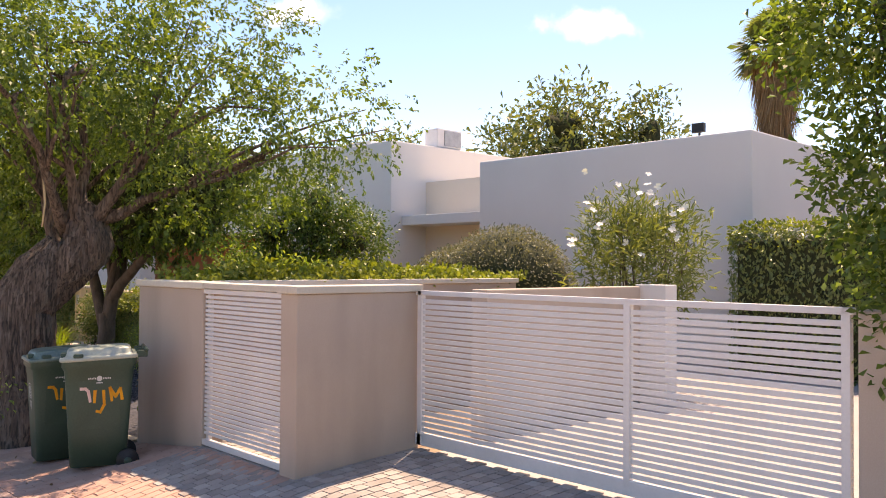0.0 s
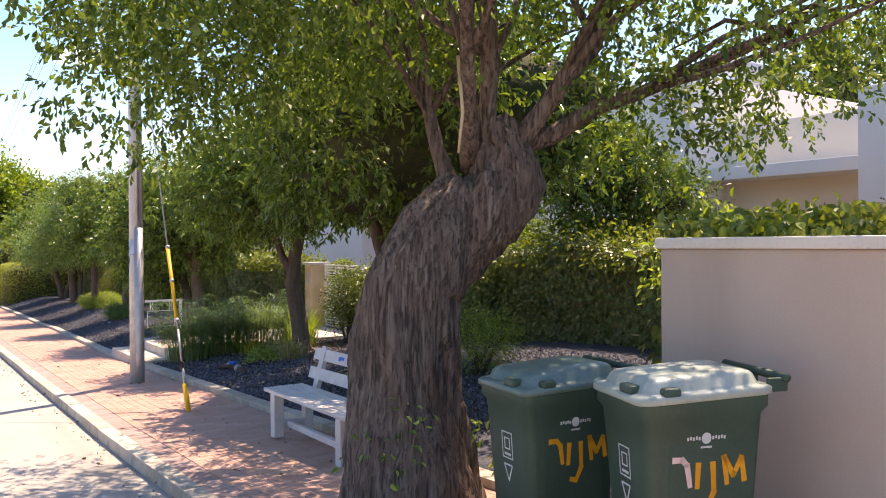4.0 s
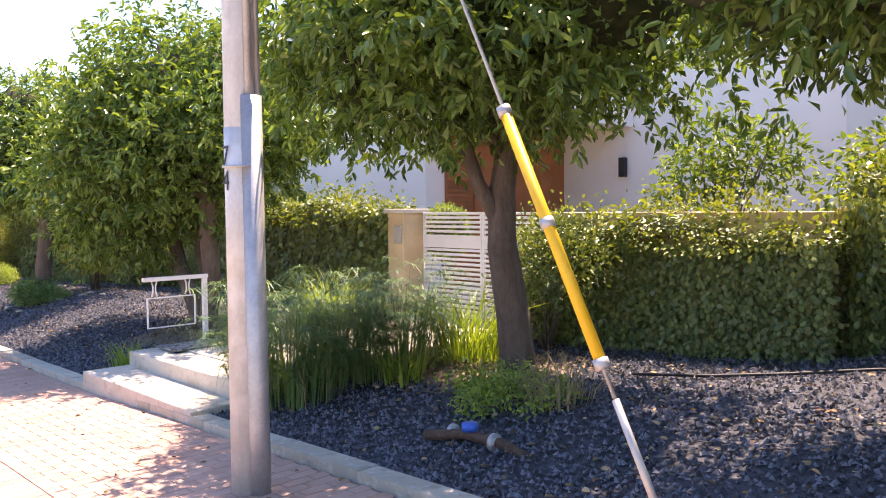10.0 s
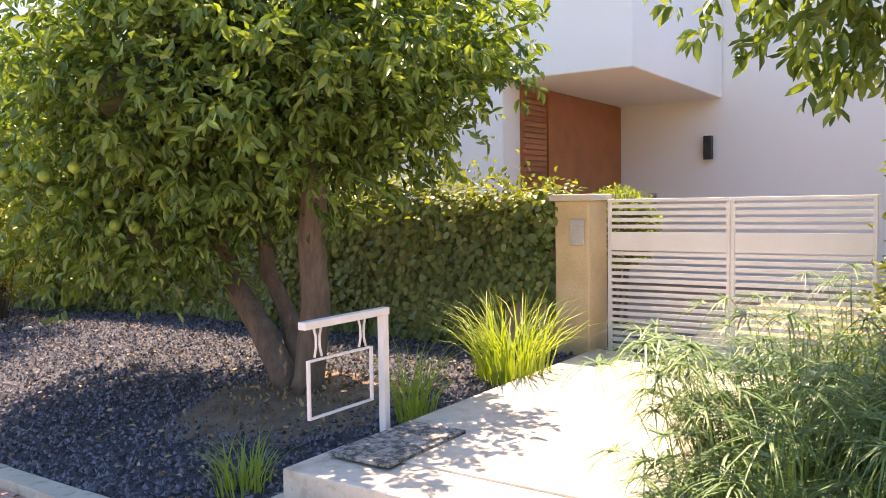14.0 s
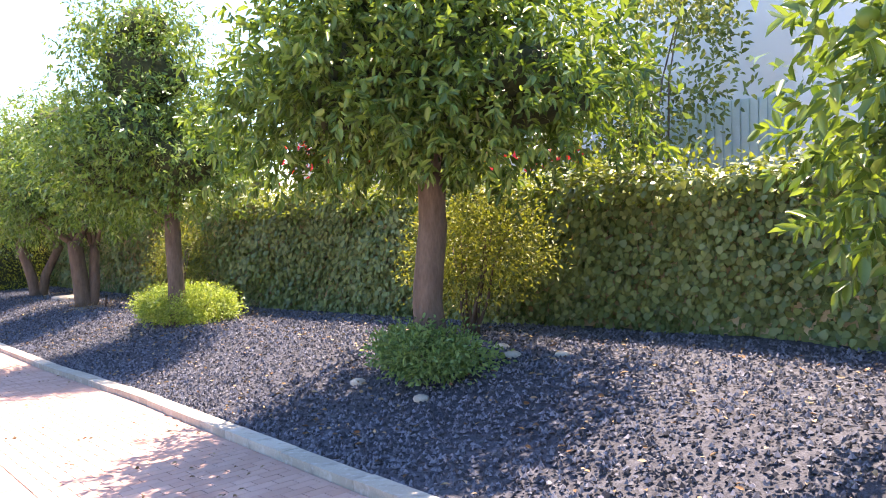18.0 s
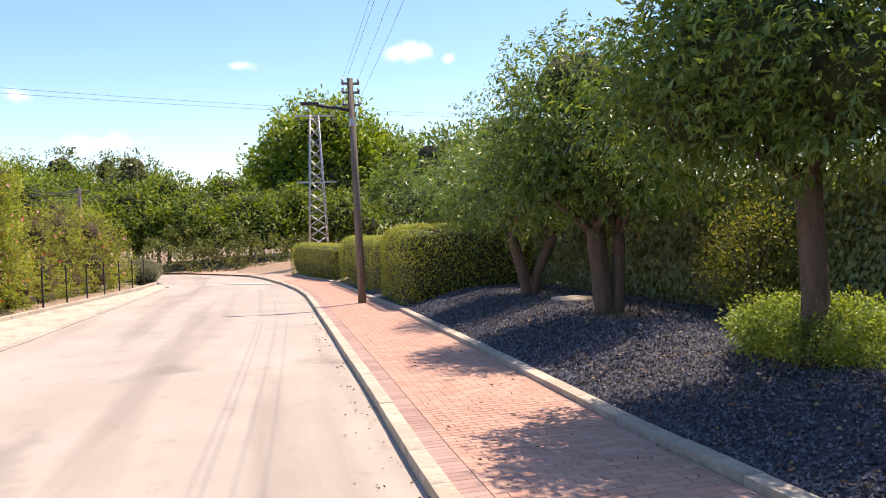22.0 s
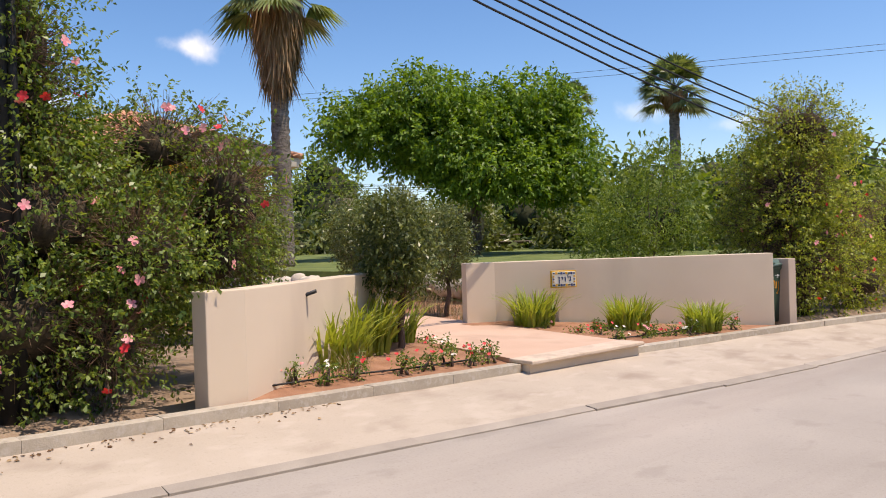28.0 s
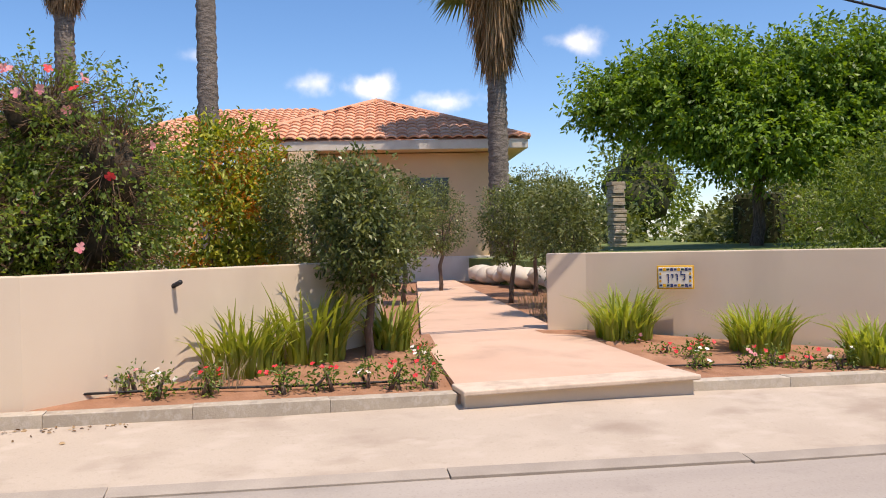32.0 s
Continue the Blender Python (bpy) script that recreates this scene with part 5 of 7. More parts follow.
def bush(name, at, blobs, n, leaf, m, seed, label, group="", clump=.2, per=22, slim=.5, shell=.55, cat="bush", droop=.1, stems=4, kind="", simple=False):
    t = thing(name, at, label, cat, group, kind=kind)
    rng = random.Random(seed)
    for i in range(stems):
        b = blobs[i % len(blobs)]
        tube("stem", limb_points((rng.uniform(-.08, .08), rng.uniform(-.08, .08), -.03), (b[0] + rng.uniform(-.4, .4) * b[3], b[1] + rng.uniform(-.4, .4) * b[4], b[2] + .3 * b[5]), .02, 4, seed + i), [.022, .017, .012, .006], M_BARKC, t, 5)
    if shell >= .7:
        shell_leaves("foliage", dome_fn(blobs), int(n * 1.3), leaf, m, seed, t, slim=slim, droop=droop, wild=.8, depth=.025, simple=True)
    else:
        leaves("foliage", blobs, n, leaf, m, seed, t, clump=clump, per=per, slim=slim, shell=shell, droop=droop, simple=simple)
    if shell >= .7:
        # a dark body fills the dome, coloured as the shade behind its leaves
        bm = bmesh.new()
        for b in blobs:
            bmesh.ops.create_icosphere(bm, subdivisions=3, radius=1.0, matrix=Matrix.Translation(b[:3]) @ Matrix.Diagonal((b[3] * .95, b[4] * .95, b[5] * .95, 1)))
        for v_ in bm.verts:
            v_.co += v_.co.normalized() * .03 * noise.noise(v_.co * 5)
        part("shade_core", bm, M_INNER, t, smooth=True)
    return t


def flowers(parent, pts, size, m, seed, petals=5, name="flower"):
    """Open blossoms of a few petals each."""
    rng = np.random.default_rng(seed)
    for p in pts:
        ax = unit(np.array(p[3:6] if len(p) > 3 else (.5, -.3, .6)) + rng.normal(size=3) * .3)
        a = unit(np.cross(ax, [0.3, .1, 1]))
        b = np.cross(ax, a)
        V = []
        for k in range(petals):
            t = 2 * np.pi * k / petals + rng.uniform(0, .5)
            d = a * np.cos(t) + b * np.sin(t)
            s = -a * np.sin(t) + b * np.cos(t)
            L = size * rng.uniform(.8, 1.15)
            o = np.array(p[:3])
            V.append([o, o + d * L * .35 - s * L * .3 + ax * L * .12, o + d * L * .8 - s * L * .36 + ax * L * .22, o + d * L + ax * L * .12, o + d * L * .8 + s * L * .36 + ax * L * .22, o + d * L * .35 + s * L * .3 + ax * L * .12])
        quads_mesh(name, np.array(V), 6, LEAF_FACES, m, parent)


# bushes in the gravel bed
bush("round_bush", (6.28, 36.1, gz(6.28, 36.1)), [(0, .1, .26, .74, .8, .30), (-.1, .5, .24, .6, .55, .27), (.05, -.4, .24, .62, .55, .27)], 18000, .05, L_BRIGHT, 41, "clipped light green bush behind a citrus trunk", clump=.11, shell=.65, simple=True)
bush("low_herb", (5.45, 29.3, gz(5.45, 29.3)), [(0, 0, .18, .5, .65, .2), (.1, .4, .15, .35, .35, .18), (-.2, -.2, .16, .3, .35, .18)], 6000, .05, L_HERB, 42, "low grey-green herb at the foot of a citrus tree", clump=.12, shell=.3)
bush("yellow_green_bush", (6.9, 30.3, gz(6.9, 30.3)), [(0, 0, .95, .6, .75, .65), (.1, .4, .8, .5, .5, .5), (0, -.5, 1.0, .45, .5, .5)], 8500, .05, L_SHRUB, 43, "thin yellowish green shrub against the ivy wall", clump=.25, per=14, stems=9)
bush("yellow_green_bush", (7.3, 38.8, gz(7.3, 38.8)), [(0, 0, .9, .4, .8, .7), (.1, .6, .7, .4, .5, .5)], 4500, .05, L_SHRUB, 44, "thin yellowish green shrub against the ivy wall", clump=.25, per=14, stems=7)
bush("green_herb", (4.78, 13.1, gz(4.78, 13.1)), [(0, 0, .14, .40, .34, .16), (-.1, .28, .11, .25, .25, .12)], 2600, .055, L_BRIGHT, 45, "green herb at the foot of a forked tree", clump=.14, shell=.3)
bush("thin_shrub", (5.7, 12.7, gz(5.7, 12.7)), [(0, 0, .4, .4, .4, .35), (.1, -.3, .45, .3, .3, .3)], 4200, .04, L_BRIGHT, 46, "thin feathery shrub behind the bench", clump=.2, per=12, stems=9, slim=.28)
bush("gate_bush", (7.15, 18.7, gz(7.15, 18.7)), [(0, 0, .95, .42, .42, .40), (-.1, -.4, .9, .36, .4, .34), (.1, .2, .6, .4, .45, .4)], 4800, .06, L_IVY, 47, "yellow-green creeper bush beside the white gate", clump=.22, stems=5)
bush("clipped_ball", (8.62, 21.72, -.3), [(0, 0, 1.02, .36, .38, .36)], 2600, .05, L_BRIGHT, 48, "clipped light green ball bush behind the gate", clump=.08, shell=.85)
bush("shrub_behind_wall", (10.6, 18.6, -.2), [(0, 0, 1.95, .5, .65, .5), (.15, -.6, 1.8, .45, .5, .4), (-.1, .3, 1.45, .45, .45, .4)], 1500, .13, L_OLIVE, 49, "large-leaved grey-green shrub behind the garden wall", clump=.3, per=12, stems=8, slim=.35)
bush("shrub_behind_wall", (9.6, 15.6, -.2), [(0, 0, 1.5, .9, 1.2, .6), (.2, -1.4, 1.5, .8, .9, .5)], 4200, .09, L_OLIVE, 50, "green shrub growing over the garden wall", clump=.3, per=16, stems=7)
rb = bush("red_flowering_bush", (9.6, 35.3, -.6), [(0, 0, 2.9, .9, 1.5, .9), (.1, -1.2, 2.6, .8, 1.0, .8), (-.2, .9, 2.5, .7, .8, .6), (0, -3.2, 1.9, .6, .8, .5), (0, -4.4, 1.85, .6, .8, .45)], 5200, .13, L_BRIGHT, 51, "tall shrub with bright red flowers over the ivy wall", clump=.3, per=14, slim=.3, stems=9)
r1 = np.random.default_rng(7)
flowers(rb, [(-1.0 + r1.normal() * .1, r1.uniform(-2.0, 1.7), 2.7 + r1.normal() * .4, -.8, -.3, .4) for _ in range(150)] + [(-.55 + r1.normal() * .1, r1.uniform(-4.9, -2.9), 2.1 + r1.normal() * .15, -.8, -.3, .4) for _ in range(40)], .055, M_RED, 52)
bush("tree_behind_wall", (9.4, 41.5, -.8), [(0, 0, 3.2, 1.0, 1.3, .9), (.2, -.8, 3.0, .8, .8, .7)], 3200, .12, L_CITRUS, 53, "small dark tree behind the ivy wall", clump=.3, stems=6, cat="tree")
bush("tree_behind_wall", (9.7, 29.9, -.6), [(0, 0, 3.1, .9, 1.1, 1.3), (.1, .8, 2.6, .7, .8, .9), (0, -.5, 4.0, .5, .6, .7)], 3600, .10, L_OLEA, 54, "tall pale-leaved tree behind the ivy wall", clump=.3, per=16, stems=6, cat="tree")

# plants of the white house
bush("grey_dome_bush", (9.55, 8.45, -.1), [(0, 0, 1.35, .98, 1.1, 1.0), (-.1, .9, 1.2, .85, .95, .85)], 15000, .05, L_GREY, 55, "clipped grey-green dome bush behind the boundary wall", clump=.05, shell=.9)
ol = bush("oleander", (8.95, 5.7, -.1), [(0, 0, 1.7, .6, .75, .85), (0, .3, 2.2, .4, .45, .45), (.1, -.5, 1.9, .4, .4, .6)], 5200, .12, L_OLEA, 56, "white-flowering oleander with narrow leaves", clump=.25, per=12, slim=.16, stems=12, droop=-.3)
r1 = np.random.default_rng(9)
flowers(ol, [(r1.normal() * .4 - .25, r1.uniform(-.9, .7), 2.35 + r1.normal() * .28, -.6, -.5, .6) for _ in range(34)], .05, M_WPET, 57)
hg = thing("clipped_hedge_house", (11.8, 3.1, 0), "clipped dark green hedge along the white house", "hedge")


def hedge_box_fn(x0, x1, y0, y1, z0, z1, rnd=.25):
    def fn(rng, n):
        A = np.array([(x1 - x0) * (y1 - y0), 2 * (x1 - x0) * (z1 - z0), 2 * (y1 - y0) * (z1 - z0)])
        f = rng.choice(3, n, p=A / A.sum())
        u = rng.uniform(-1, 1, (n, 3))
        s = np.sign(rng.uniform(-1, 1, n))
        u[f == 0, 2] = 1
        u[f == 1, 1] = s[f == 1]
        u[f == 2, 0] = s[f == 2]
        h = np.array([(x1 - x0) / 2, (y1 - y0) / 2, (z1 - z0) / 2])
        P = u * h
        q = np.maximum(h - rnd, .01)
        core = np.clip(P, -q, q)
        core[:, 2] = np.where(P[:, 2] < 0, P[:, 2], core[:, 2])
        d = P - core
        o = unit(np.where(np.linalg.norm(d, axis=1, keepdims=True) > 1e-6, d, [0, 0, 1.0]))
        return core + o * rnd + np.array([(x0 + x1) / 2, (y0 + y1) / 2, (z0 + z1) / 2]), o
    return fn


# dark box behind the leaves, coloured for the shaded depth of the hedge
part("shade_core", boxes(((0, 0, 1.1), (.66, 5.05, 1.95), .15)), M_INNER, hg)
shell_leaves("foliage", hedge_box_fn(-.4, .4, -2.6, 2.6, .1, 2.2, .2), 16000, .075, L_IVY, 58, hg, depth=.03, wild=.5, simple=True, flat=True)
# leaves along the hedge top, with sunlight in their lighter colour
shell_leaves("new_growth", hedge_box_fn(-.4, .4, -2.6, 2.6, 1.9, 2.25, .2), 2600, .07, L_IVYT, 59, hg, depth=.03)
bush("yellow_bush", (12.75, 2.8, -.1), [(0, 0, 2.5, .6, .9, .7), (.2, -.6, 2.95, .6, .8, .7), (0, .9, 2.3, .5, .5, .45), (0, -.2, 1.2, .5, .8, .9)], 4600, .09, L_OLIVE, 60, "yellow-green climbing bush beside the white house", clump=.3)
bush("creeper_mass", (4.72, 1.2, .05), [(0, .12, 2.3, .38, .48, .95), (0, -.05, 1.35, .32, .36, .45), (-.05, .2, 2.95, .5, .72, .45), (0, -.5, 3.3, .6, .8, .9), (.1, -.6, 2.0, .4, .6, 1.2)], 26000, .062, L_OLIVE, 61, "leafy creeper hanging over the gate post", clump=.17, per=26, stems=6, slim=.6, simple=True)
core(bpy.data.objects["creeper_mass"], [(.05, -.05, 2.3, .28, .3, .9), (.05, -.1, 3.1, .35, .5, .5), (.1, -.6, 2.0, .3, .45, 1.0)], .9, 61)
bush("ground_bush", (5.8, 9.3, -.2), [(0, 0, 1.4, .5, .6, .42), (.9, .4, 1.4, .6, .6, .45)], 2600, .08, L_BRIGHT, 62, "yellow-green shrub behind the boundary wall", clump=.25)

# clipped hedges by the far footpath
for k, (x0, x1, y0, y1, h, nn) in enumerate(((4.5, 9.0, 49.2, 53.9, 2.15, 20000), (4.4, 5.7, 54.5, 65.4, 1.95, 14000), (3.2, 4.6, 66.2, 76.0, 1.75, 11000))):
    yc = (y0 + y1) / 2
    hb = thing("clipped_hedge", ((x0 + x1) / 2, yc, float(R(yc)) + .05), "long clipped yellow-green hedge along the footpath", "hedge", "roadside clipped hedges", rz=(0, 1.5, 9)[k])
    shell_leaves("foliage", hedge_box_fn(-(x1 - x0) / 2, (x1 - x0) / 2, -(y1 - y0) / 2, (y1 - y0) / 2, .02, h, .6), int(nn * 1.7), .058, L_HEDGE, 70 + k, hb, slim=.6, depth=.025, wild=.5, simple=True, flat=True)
    # solid dark filling that stands for the shade inside the hedge
    part("shade_core", boxes(((0, 0, h / 2 - .05), (x1 - x0 - .3, y1 - y0 - .3, h - .2), .45)), M_INNER, hb)


# ---------------------------------------------------------------- tufts, papyrus, herbs
def tuft(at, r, n, h, wd, bend, m, seed, name="grass_tuft", label="tuft of long green grass blades", group="grass tufts"):
    t = thing(name, at, label, "grass", group)
    blades("blade", (0, 0, -.01), r, n, h, wd, bend, m, seed, t)
    return t


tuft((4.15, 22.2, gz(4.15, 22.2)), .16, 70, .36, .016, .7, L_BLADE, 81)
tuft((5.35, 21.85, gz(5.35, 21.85)), .12, 80, .6, .014, .6, L_BLADE, 82)
tuft((6.7, 21.85, gz(6.7, 21.85)), .3, 220, .8, .017, .7, L_BLADE, 83)
tuft((6.2, 18.9, gz(6.2, 18.9)), .35, 260, .85, .019, .6, L_BLADE, 84)
tuft((5.2, 18.75, gz(5.2, 18.75)), .2, 90, .45, .016, .7, L_BLADE, 85)
tuft((5.25, 17.05, gz(5.25, 17.05)), .25, 130, .42, .012, .8, L_DRY, 86, "dry_tuft", "dry greyish grass tuft under the citrus tree", "")
bush("bright_ground_cover", (5.1, 17.35, gz(5.1, 17.35)), [(0, 0, .06, .5, .45, .08), (.3, .4, .06, .4, .4, .07)], 3000, .042, L_BRIGHT, 87, "bright green ground cover round a tree foot", clump=.12, stems=3, cat="ground cover")
# bare soil with fallen leaves round some tree feet
def soil_patch(cx, cy, r, seed, n, label):
    sl = thing("soil_patch", (cx, cy, 0), label, "soil", "soil patches under trees")
    V, F = [], []
    for i in range(13):
        for j in range(40):
            a = j / 40 * 2 * math.pi
            rr = i / 12 * r * (1 + .24 * noise.noise((math.cos(a) * 1.5, math.sin(a) * 1.5, seed)))
            x, y = rr * math.cos(a), rr * 1.05 * math.sin(a)
            V.append((x, y, gz(cx + x, cy + y) + .03 * (1 - (i / 12) ** 3) + .012 * noise.noise((x * 5, y * 5, 1)) - (.03 if i == 12 else 0)))
            if i:
                q = (j + 1) % 40
                F.append(((i - 1) * 40 + j, i * 40 + j, i * 40 + q, (i - 1) * 40 + q))
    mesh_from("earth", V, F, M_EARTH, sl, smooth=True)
    rng = np.random.default_rng(800 + int(seed))
    P = np.stack([rng.normal(size=n) * .42 * r, rng.normal(size=n) * .44 * r, np.zeros(n)], -1)
    P[:, 2] = [gz(cx + a, cy + b) + .06 for a, b in P[:, :2]]
    tagged(quads_mesh("leaf_litter", leaf_verts(P, np.tile([0, 0, 1.0], (n, 1)), .05, rng, .5, .1, .5), 6, LEAF_FACES, M_LITTER, sl), kind="stuff")


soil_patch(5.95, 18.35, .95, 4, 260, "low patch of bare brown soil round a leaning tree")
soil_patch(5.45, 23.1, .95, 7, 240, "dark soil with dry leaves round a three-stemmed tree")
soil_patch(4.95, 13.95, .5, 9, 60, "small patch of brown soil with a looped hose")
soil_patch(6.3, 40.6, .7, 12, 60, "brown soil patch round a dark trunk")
for k, (x, y, r, n) in enumerate(((4.35, 19.25, .48, 260), (5.0, 19.35, .48, 260), (5.6, 19.2, .38, 170))):
    rng = np.random.default_rng(90 + k)
    t = thing("papyrus", (x, y, gz(x, y) + .02), "dense clump of umbrella papyrus with drooping heads", "papyrus", "papyrus clumps by the steps")
    a, rr = rng.uniform(0, 2 * np.pi, n), r * np.sqrt(rng.uniform(0, 1, n))
    P = np.stack([rr * np.cos(a), rr * np.sin(a), 0 * a - .02], -1)
    ln = np.stack([np.cos(a), np.sin(a), 0 * a], -1)
    H = rng.uniform(.42, 1.08, n)
    st_v = blade_verts(P, ln, H, .014, .3, rng)
    for v_ in st_v:
        mesh_from("stem", v_, BLADE_FACES, L_CYP, t)
    tips = (st_v[:, 6] + st_v[:, 7]) / 2
    m_ = 15
    Q = np.repeat(tips, m_, 0)
    b = rng.uniform(0, 2 * np.pi, len(Q))
    d = unit(np.stack([np.cos(b), np.sin(b), rng.uniform(-.1, .5, len(Q))], -1))
    s = unit(np.cross(d, [0, 0, 1.0]))
    L = rng.uniform(.14, .30, len(Q))[:, None]
    V = np.empty((len(Q), 8, 3))
    for j, u in enumerate((0, .35, .7, 1.0)):
        c = Q + d * L * u - np.array([0, 0, 1.0]) * L * .55 * u * u
        V[:, 2 * j], V[:, 2 * j + 1] = c - s * .006 * (1.02 - u), c + s * .006 * (1.02 - u)
    quads_mesh("head_foliage", V, 8, BLADE_FACES, L_CYP, t)
    blades("dry_stem", (0, 0, -.02), r, 60, .6, .008, .35, L_DRY, 95 + k, t)
# ---------------------------------------------------------------- planting across the road
def hibiscus(at, blobs, n, seed, label, nfl, group="hibiscus hedge plants", face=(.8, -.3, .2), leaf=.085, m=L_HIB):
    t = bush("hibiscus", at, blobs, 60, leaf * .7, m, seed, label, group, clump=.21, per=30, slim=.62, shell=.5, cat="shrub", droop=.3, stems=26, simple=True)
    shoot_leaves("leafage", blobs, int(n * 2.2), leaf * .56, m, seed + 7, t, clump=.24, shoots=5, per=7, shell=.5, slim=.62, droop=.25, stem=2.6, simple=True)
    # one dark brown core per blob: painted shade behind leaves and twigs
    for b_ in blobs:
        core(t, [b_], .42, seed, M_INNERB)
    twigs("twig", blobs, max(200, n // 5), t, seed)
    rng = np.random.default_rng(seed + 1)
    pr = []
    for k in range(nfl):
        b = blobs[int(rng.integers(len(blobs)))]
        d = unit(np.array(face) + rng.normal(size=3) * .55)
        pr.append((b[0] + d[0] * b[3] * 1.05, b[1] + d[1] * b[4] * 1.05, b[2] + d[2] * b[5] * 1.05, *d))
    flowers(t, [p for i, p in enumerate(pr) if i % 4], .048, M_PINK, seed + 2)
    flowers(t, [p for i, p in enumerate(pr) if i % 4 == 0], .046, M_RED, seed + 3)
    return t


def lz(y):
    return float(R(y)) + .33


hibiscus((-6.3, 38.95, lz(39)), [(0, -.2, .75, 1.05, 1.0, .8), (0, -.1, 1.6, .95, 1.0, .75), (-1.3, .2, 1.4, .9, .85, .85), (.35, .35, .5, .7, .45, .55), (.2, .65, 1.3, .8, .6, .6), (-.9, 1.0, 1.1, .8, .85, .85), (-1.8, 1.0, 1.2, .8, .9, 1.0), (-1.2, .2, 2.2, .9, .9, .5), (-.3, -.3, 2.4, .8, .8, .6), (-.4, 1.6, 1.35, .7, .8, .75), (-.15, 1.75, 1.85, .6, .65, .75), (-.4, 1.2, 2.35, .7, .8, .5), (0, -.15, 3.0, .7, .45, .6), (0, -.3, 3.6, .55, .45, .5)], 25000, 101, "dense hibiscus shrub with pink and red flowers by the wall", 75, leaf=.095)
hibiscus((-6.3, 37.2, lz(37.2)), [(0, 0, .8, .85, 1.2, .9), (0, .4, 1.9, .75, 1.1, .9), (.1, 1.0, 2.9, .5, .6, .7), (0, -.5, 2.3, .8, 1.0, .9), (-.9, 0, 1.5, .8, 1.0, 1.0), (0, 1.2, 3.7, .55, .65, .9), (-.2, 1.6, 2.5, .75, .7, .9), (.1, .3, 3.9, .5, .7, .8)], 15000, 102, "tall hibiscus shrub climbing a utility pole with pink flowers", 34, leaf=.095)
hibiscus((-6.3, 34.8, lz(35)), [(0, 0, 1.0, .8, 1.4, 1.1), (0, 0, 2.5, .75, 1.3, 1.1), (0, .5, 3.6, .6, 1.0, .7)], 8500, 103, "tall hibiscus shrub screening the garden", 20, leaf=.1)
hibiscus((-6.3, 32.0, lz(32)), [(0, 0, 1.0, .7, 1.5, 1.1), (0, .2, 2.3, .6, 1.3, 1.0), (0, -1.4, 1.4, .7, 1.0, 1.3)], 5000, 106, "tall hibiscus shrub screening the garden", 10, leaf=.1)
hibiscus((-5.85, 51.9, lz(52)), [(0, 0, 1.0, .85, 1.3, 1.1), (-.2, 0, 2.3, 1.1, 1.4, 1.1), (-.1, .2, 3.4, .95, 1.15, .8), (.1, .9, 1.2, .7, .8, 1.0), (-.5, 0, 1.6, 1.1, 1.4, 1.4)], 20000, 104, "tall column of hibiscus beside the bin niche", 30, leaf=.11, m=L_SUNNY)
for k, (x, y, sc_) in enumerate(((-6.0, 54.4, .85), (-5.8, 56.8, 1.1), (-5.6, 59.2, 1.22), (-5.2, 61.8, 1.15), (-5.1, 64.6, .95))):
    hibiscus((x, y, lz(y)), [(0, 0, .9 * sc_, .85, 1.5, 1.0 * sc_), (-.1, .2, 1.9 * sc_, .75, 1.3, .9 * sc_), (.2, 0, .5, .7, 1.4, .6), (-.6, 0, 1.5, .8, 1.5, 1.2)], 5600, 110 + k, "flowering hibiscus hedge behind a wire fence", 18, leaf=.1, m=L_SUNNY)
fn_ = thing("wire_fence", (-4.75, 53.0, lz(53) + .0), "low wire fence with thin dark posts before the hedge", "fence")
for k in range(7):
    y = k * 2.0
    part("post", boxes(((.075 * y, y, .45 - .018 * y), (.04, .04, 1.3))), M_DARKM, fn_)
for z in (.3, .6, .95):
    tube("wire", [(0, 0, z), (.45, 6, z - .11), (.9, 12, z - .216)], .006, M_DARKM, fn_, 4)
bush("grey_bush", (-4.4, 68.6, lz(68)), [(0, 0, .5, .8, 1.2, .55), (.2, -.8, .4, .6, .7, .45)], 3600, .07, L_GREY, 120, "low silvery clipped bush at the street corner", clump=.12, shell=.7)

# small trees by the drive
def lollipop(at, h, r, n, seed, label):
    t = thing("small_tree", at, label, "tree", "small olive-green trees by the drive")
    tube("trunk", limb_points((0, 0, -.05), (.02, .05, h), 0, 6, seed), [.05, .045, .042, .04, .035, .03], M_BARKC, t, 8)
    cz = h + r[2] * .72
    for q in range(6):
        a = q * 1.05
        tube("limb", limb_points((.02, .05, h - .15), (math.cos(a) * r[0] * .6, math.sin(a) * r[1] * .6, cz + .2 * math.sin(q)), .05, 4, seed + q), [.022, .017, .012, .006], M_BARKC, t, 5)
    leaves("crown", [(0, 0, cz, *r), (.1, -.1, cz + r[2] * .35, r[0] * .75, r[1] * .75, r[2] * .7), (-.1, .1, cz - r[2] * .4, r[0] * .75, r[1] * .8, r[2] * .5)], int(n * 1.2), .072, L_DARK, seed, t, clump=.13, per=20, shell=.5, slim=.42, droop=.2, simple=True)
    return t


lollipop((-6.57, 42.95, -1.06), .82, (.54, .54, .64), 8500, 131, "small round-headed tree with olive-green leaves in the bed")
lollipop((-9.5, 46.25, -1.05), .7, (.55, .55, .70), 5500, 132, "small round-headed tree beside the drive wall")
lollipop((-12.6, 46.5, -1.02), .82, (.6, .6, .75), 5500, 133, "small round-headed tree on red soil")
lollipop((-13.4, 44.7, -1.02), 1.0, (.65, .65, .8), 5500, 134, "small round-headed tree on red soil")
lollipop((-15.8, 46.0, -1.0), 1.0, (.65, .65, .8), 4500, 142, "small round-headed tree on red soil")
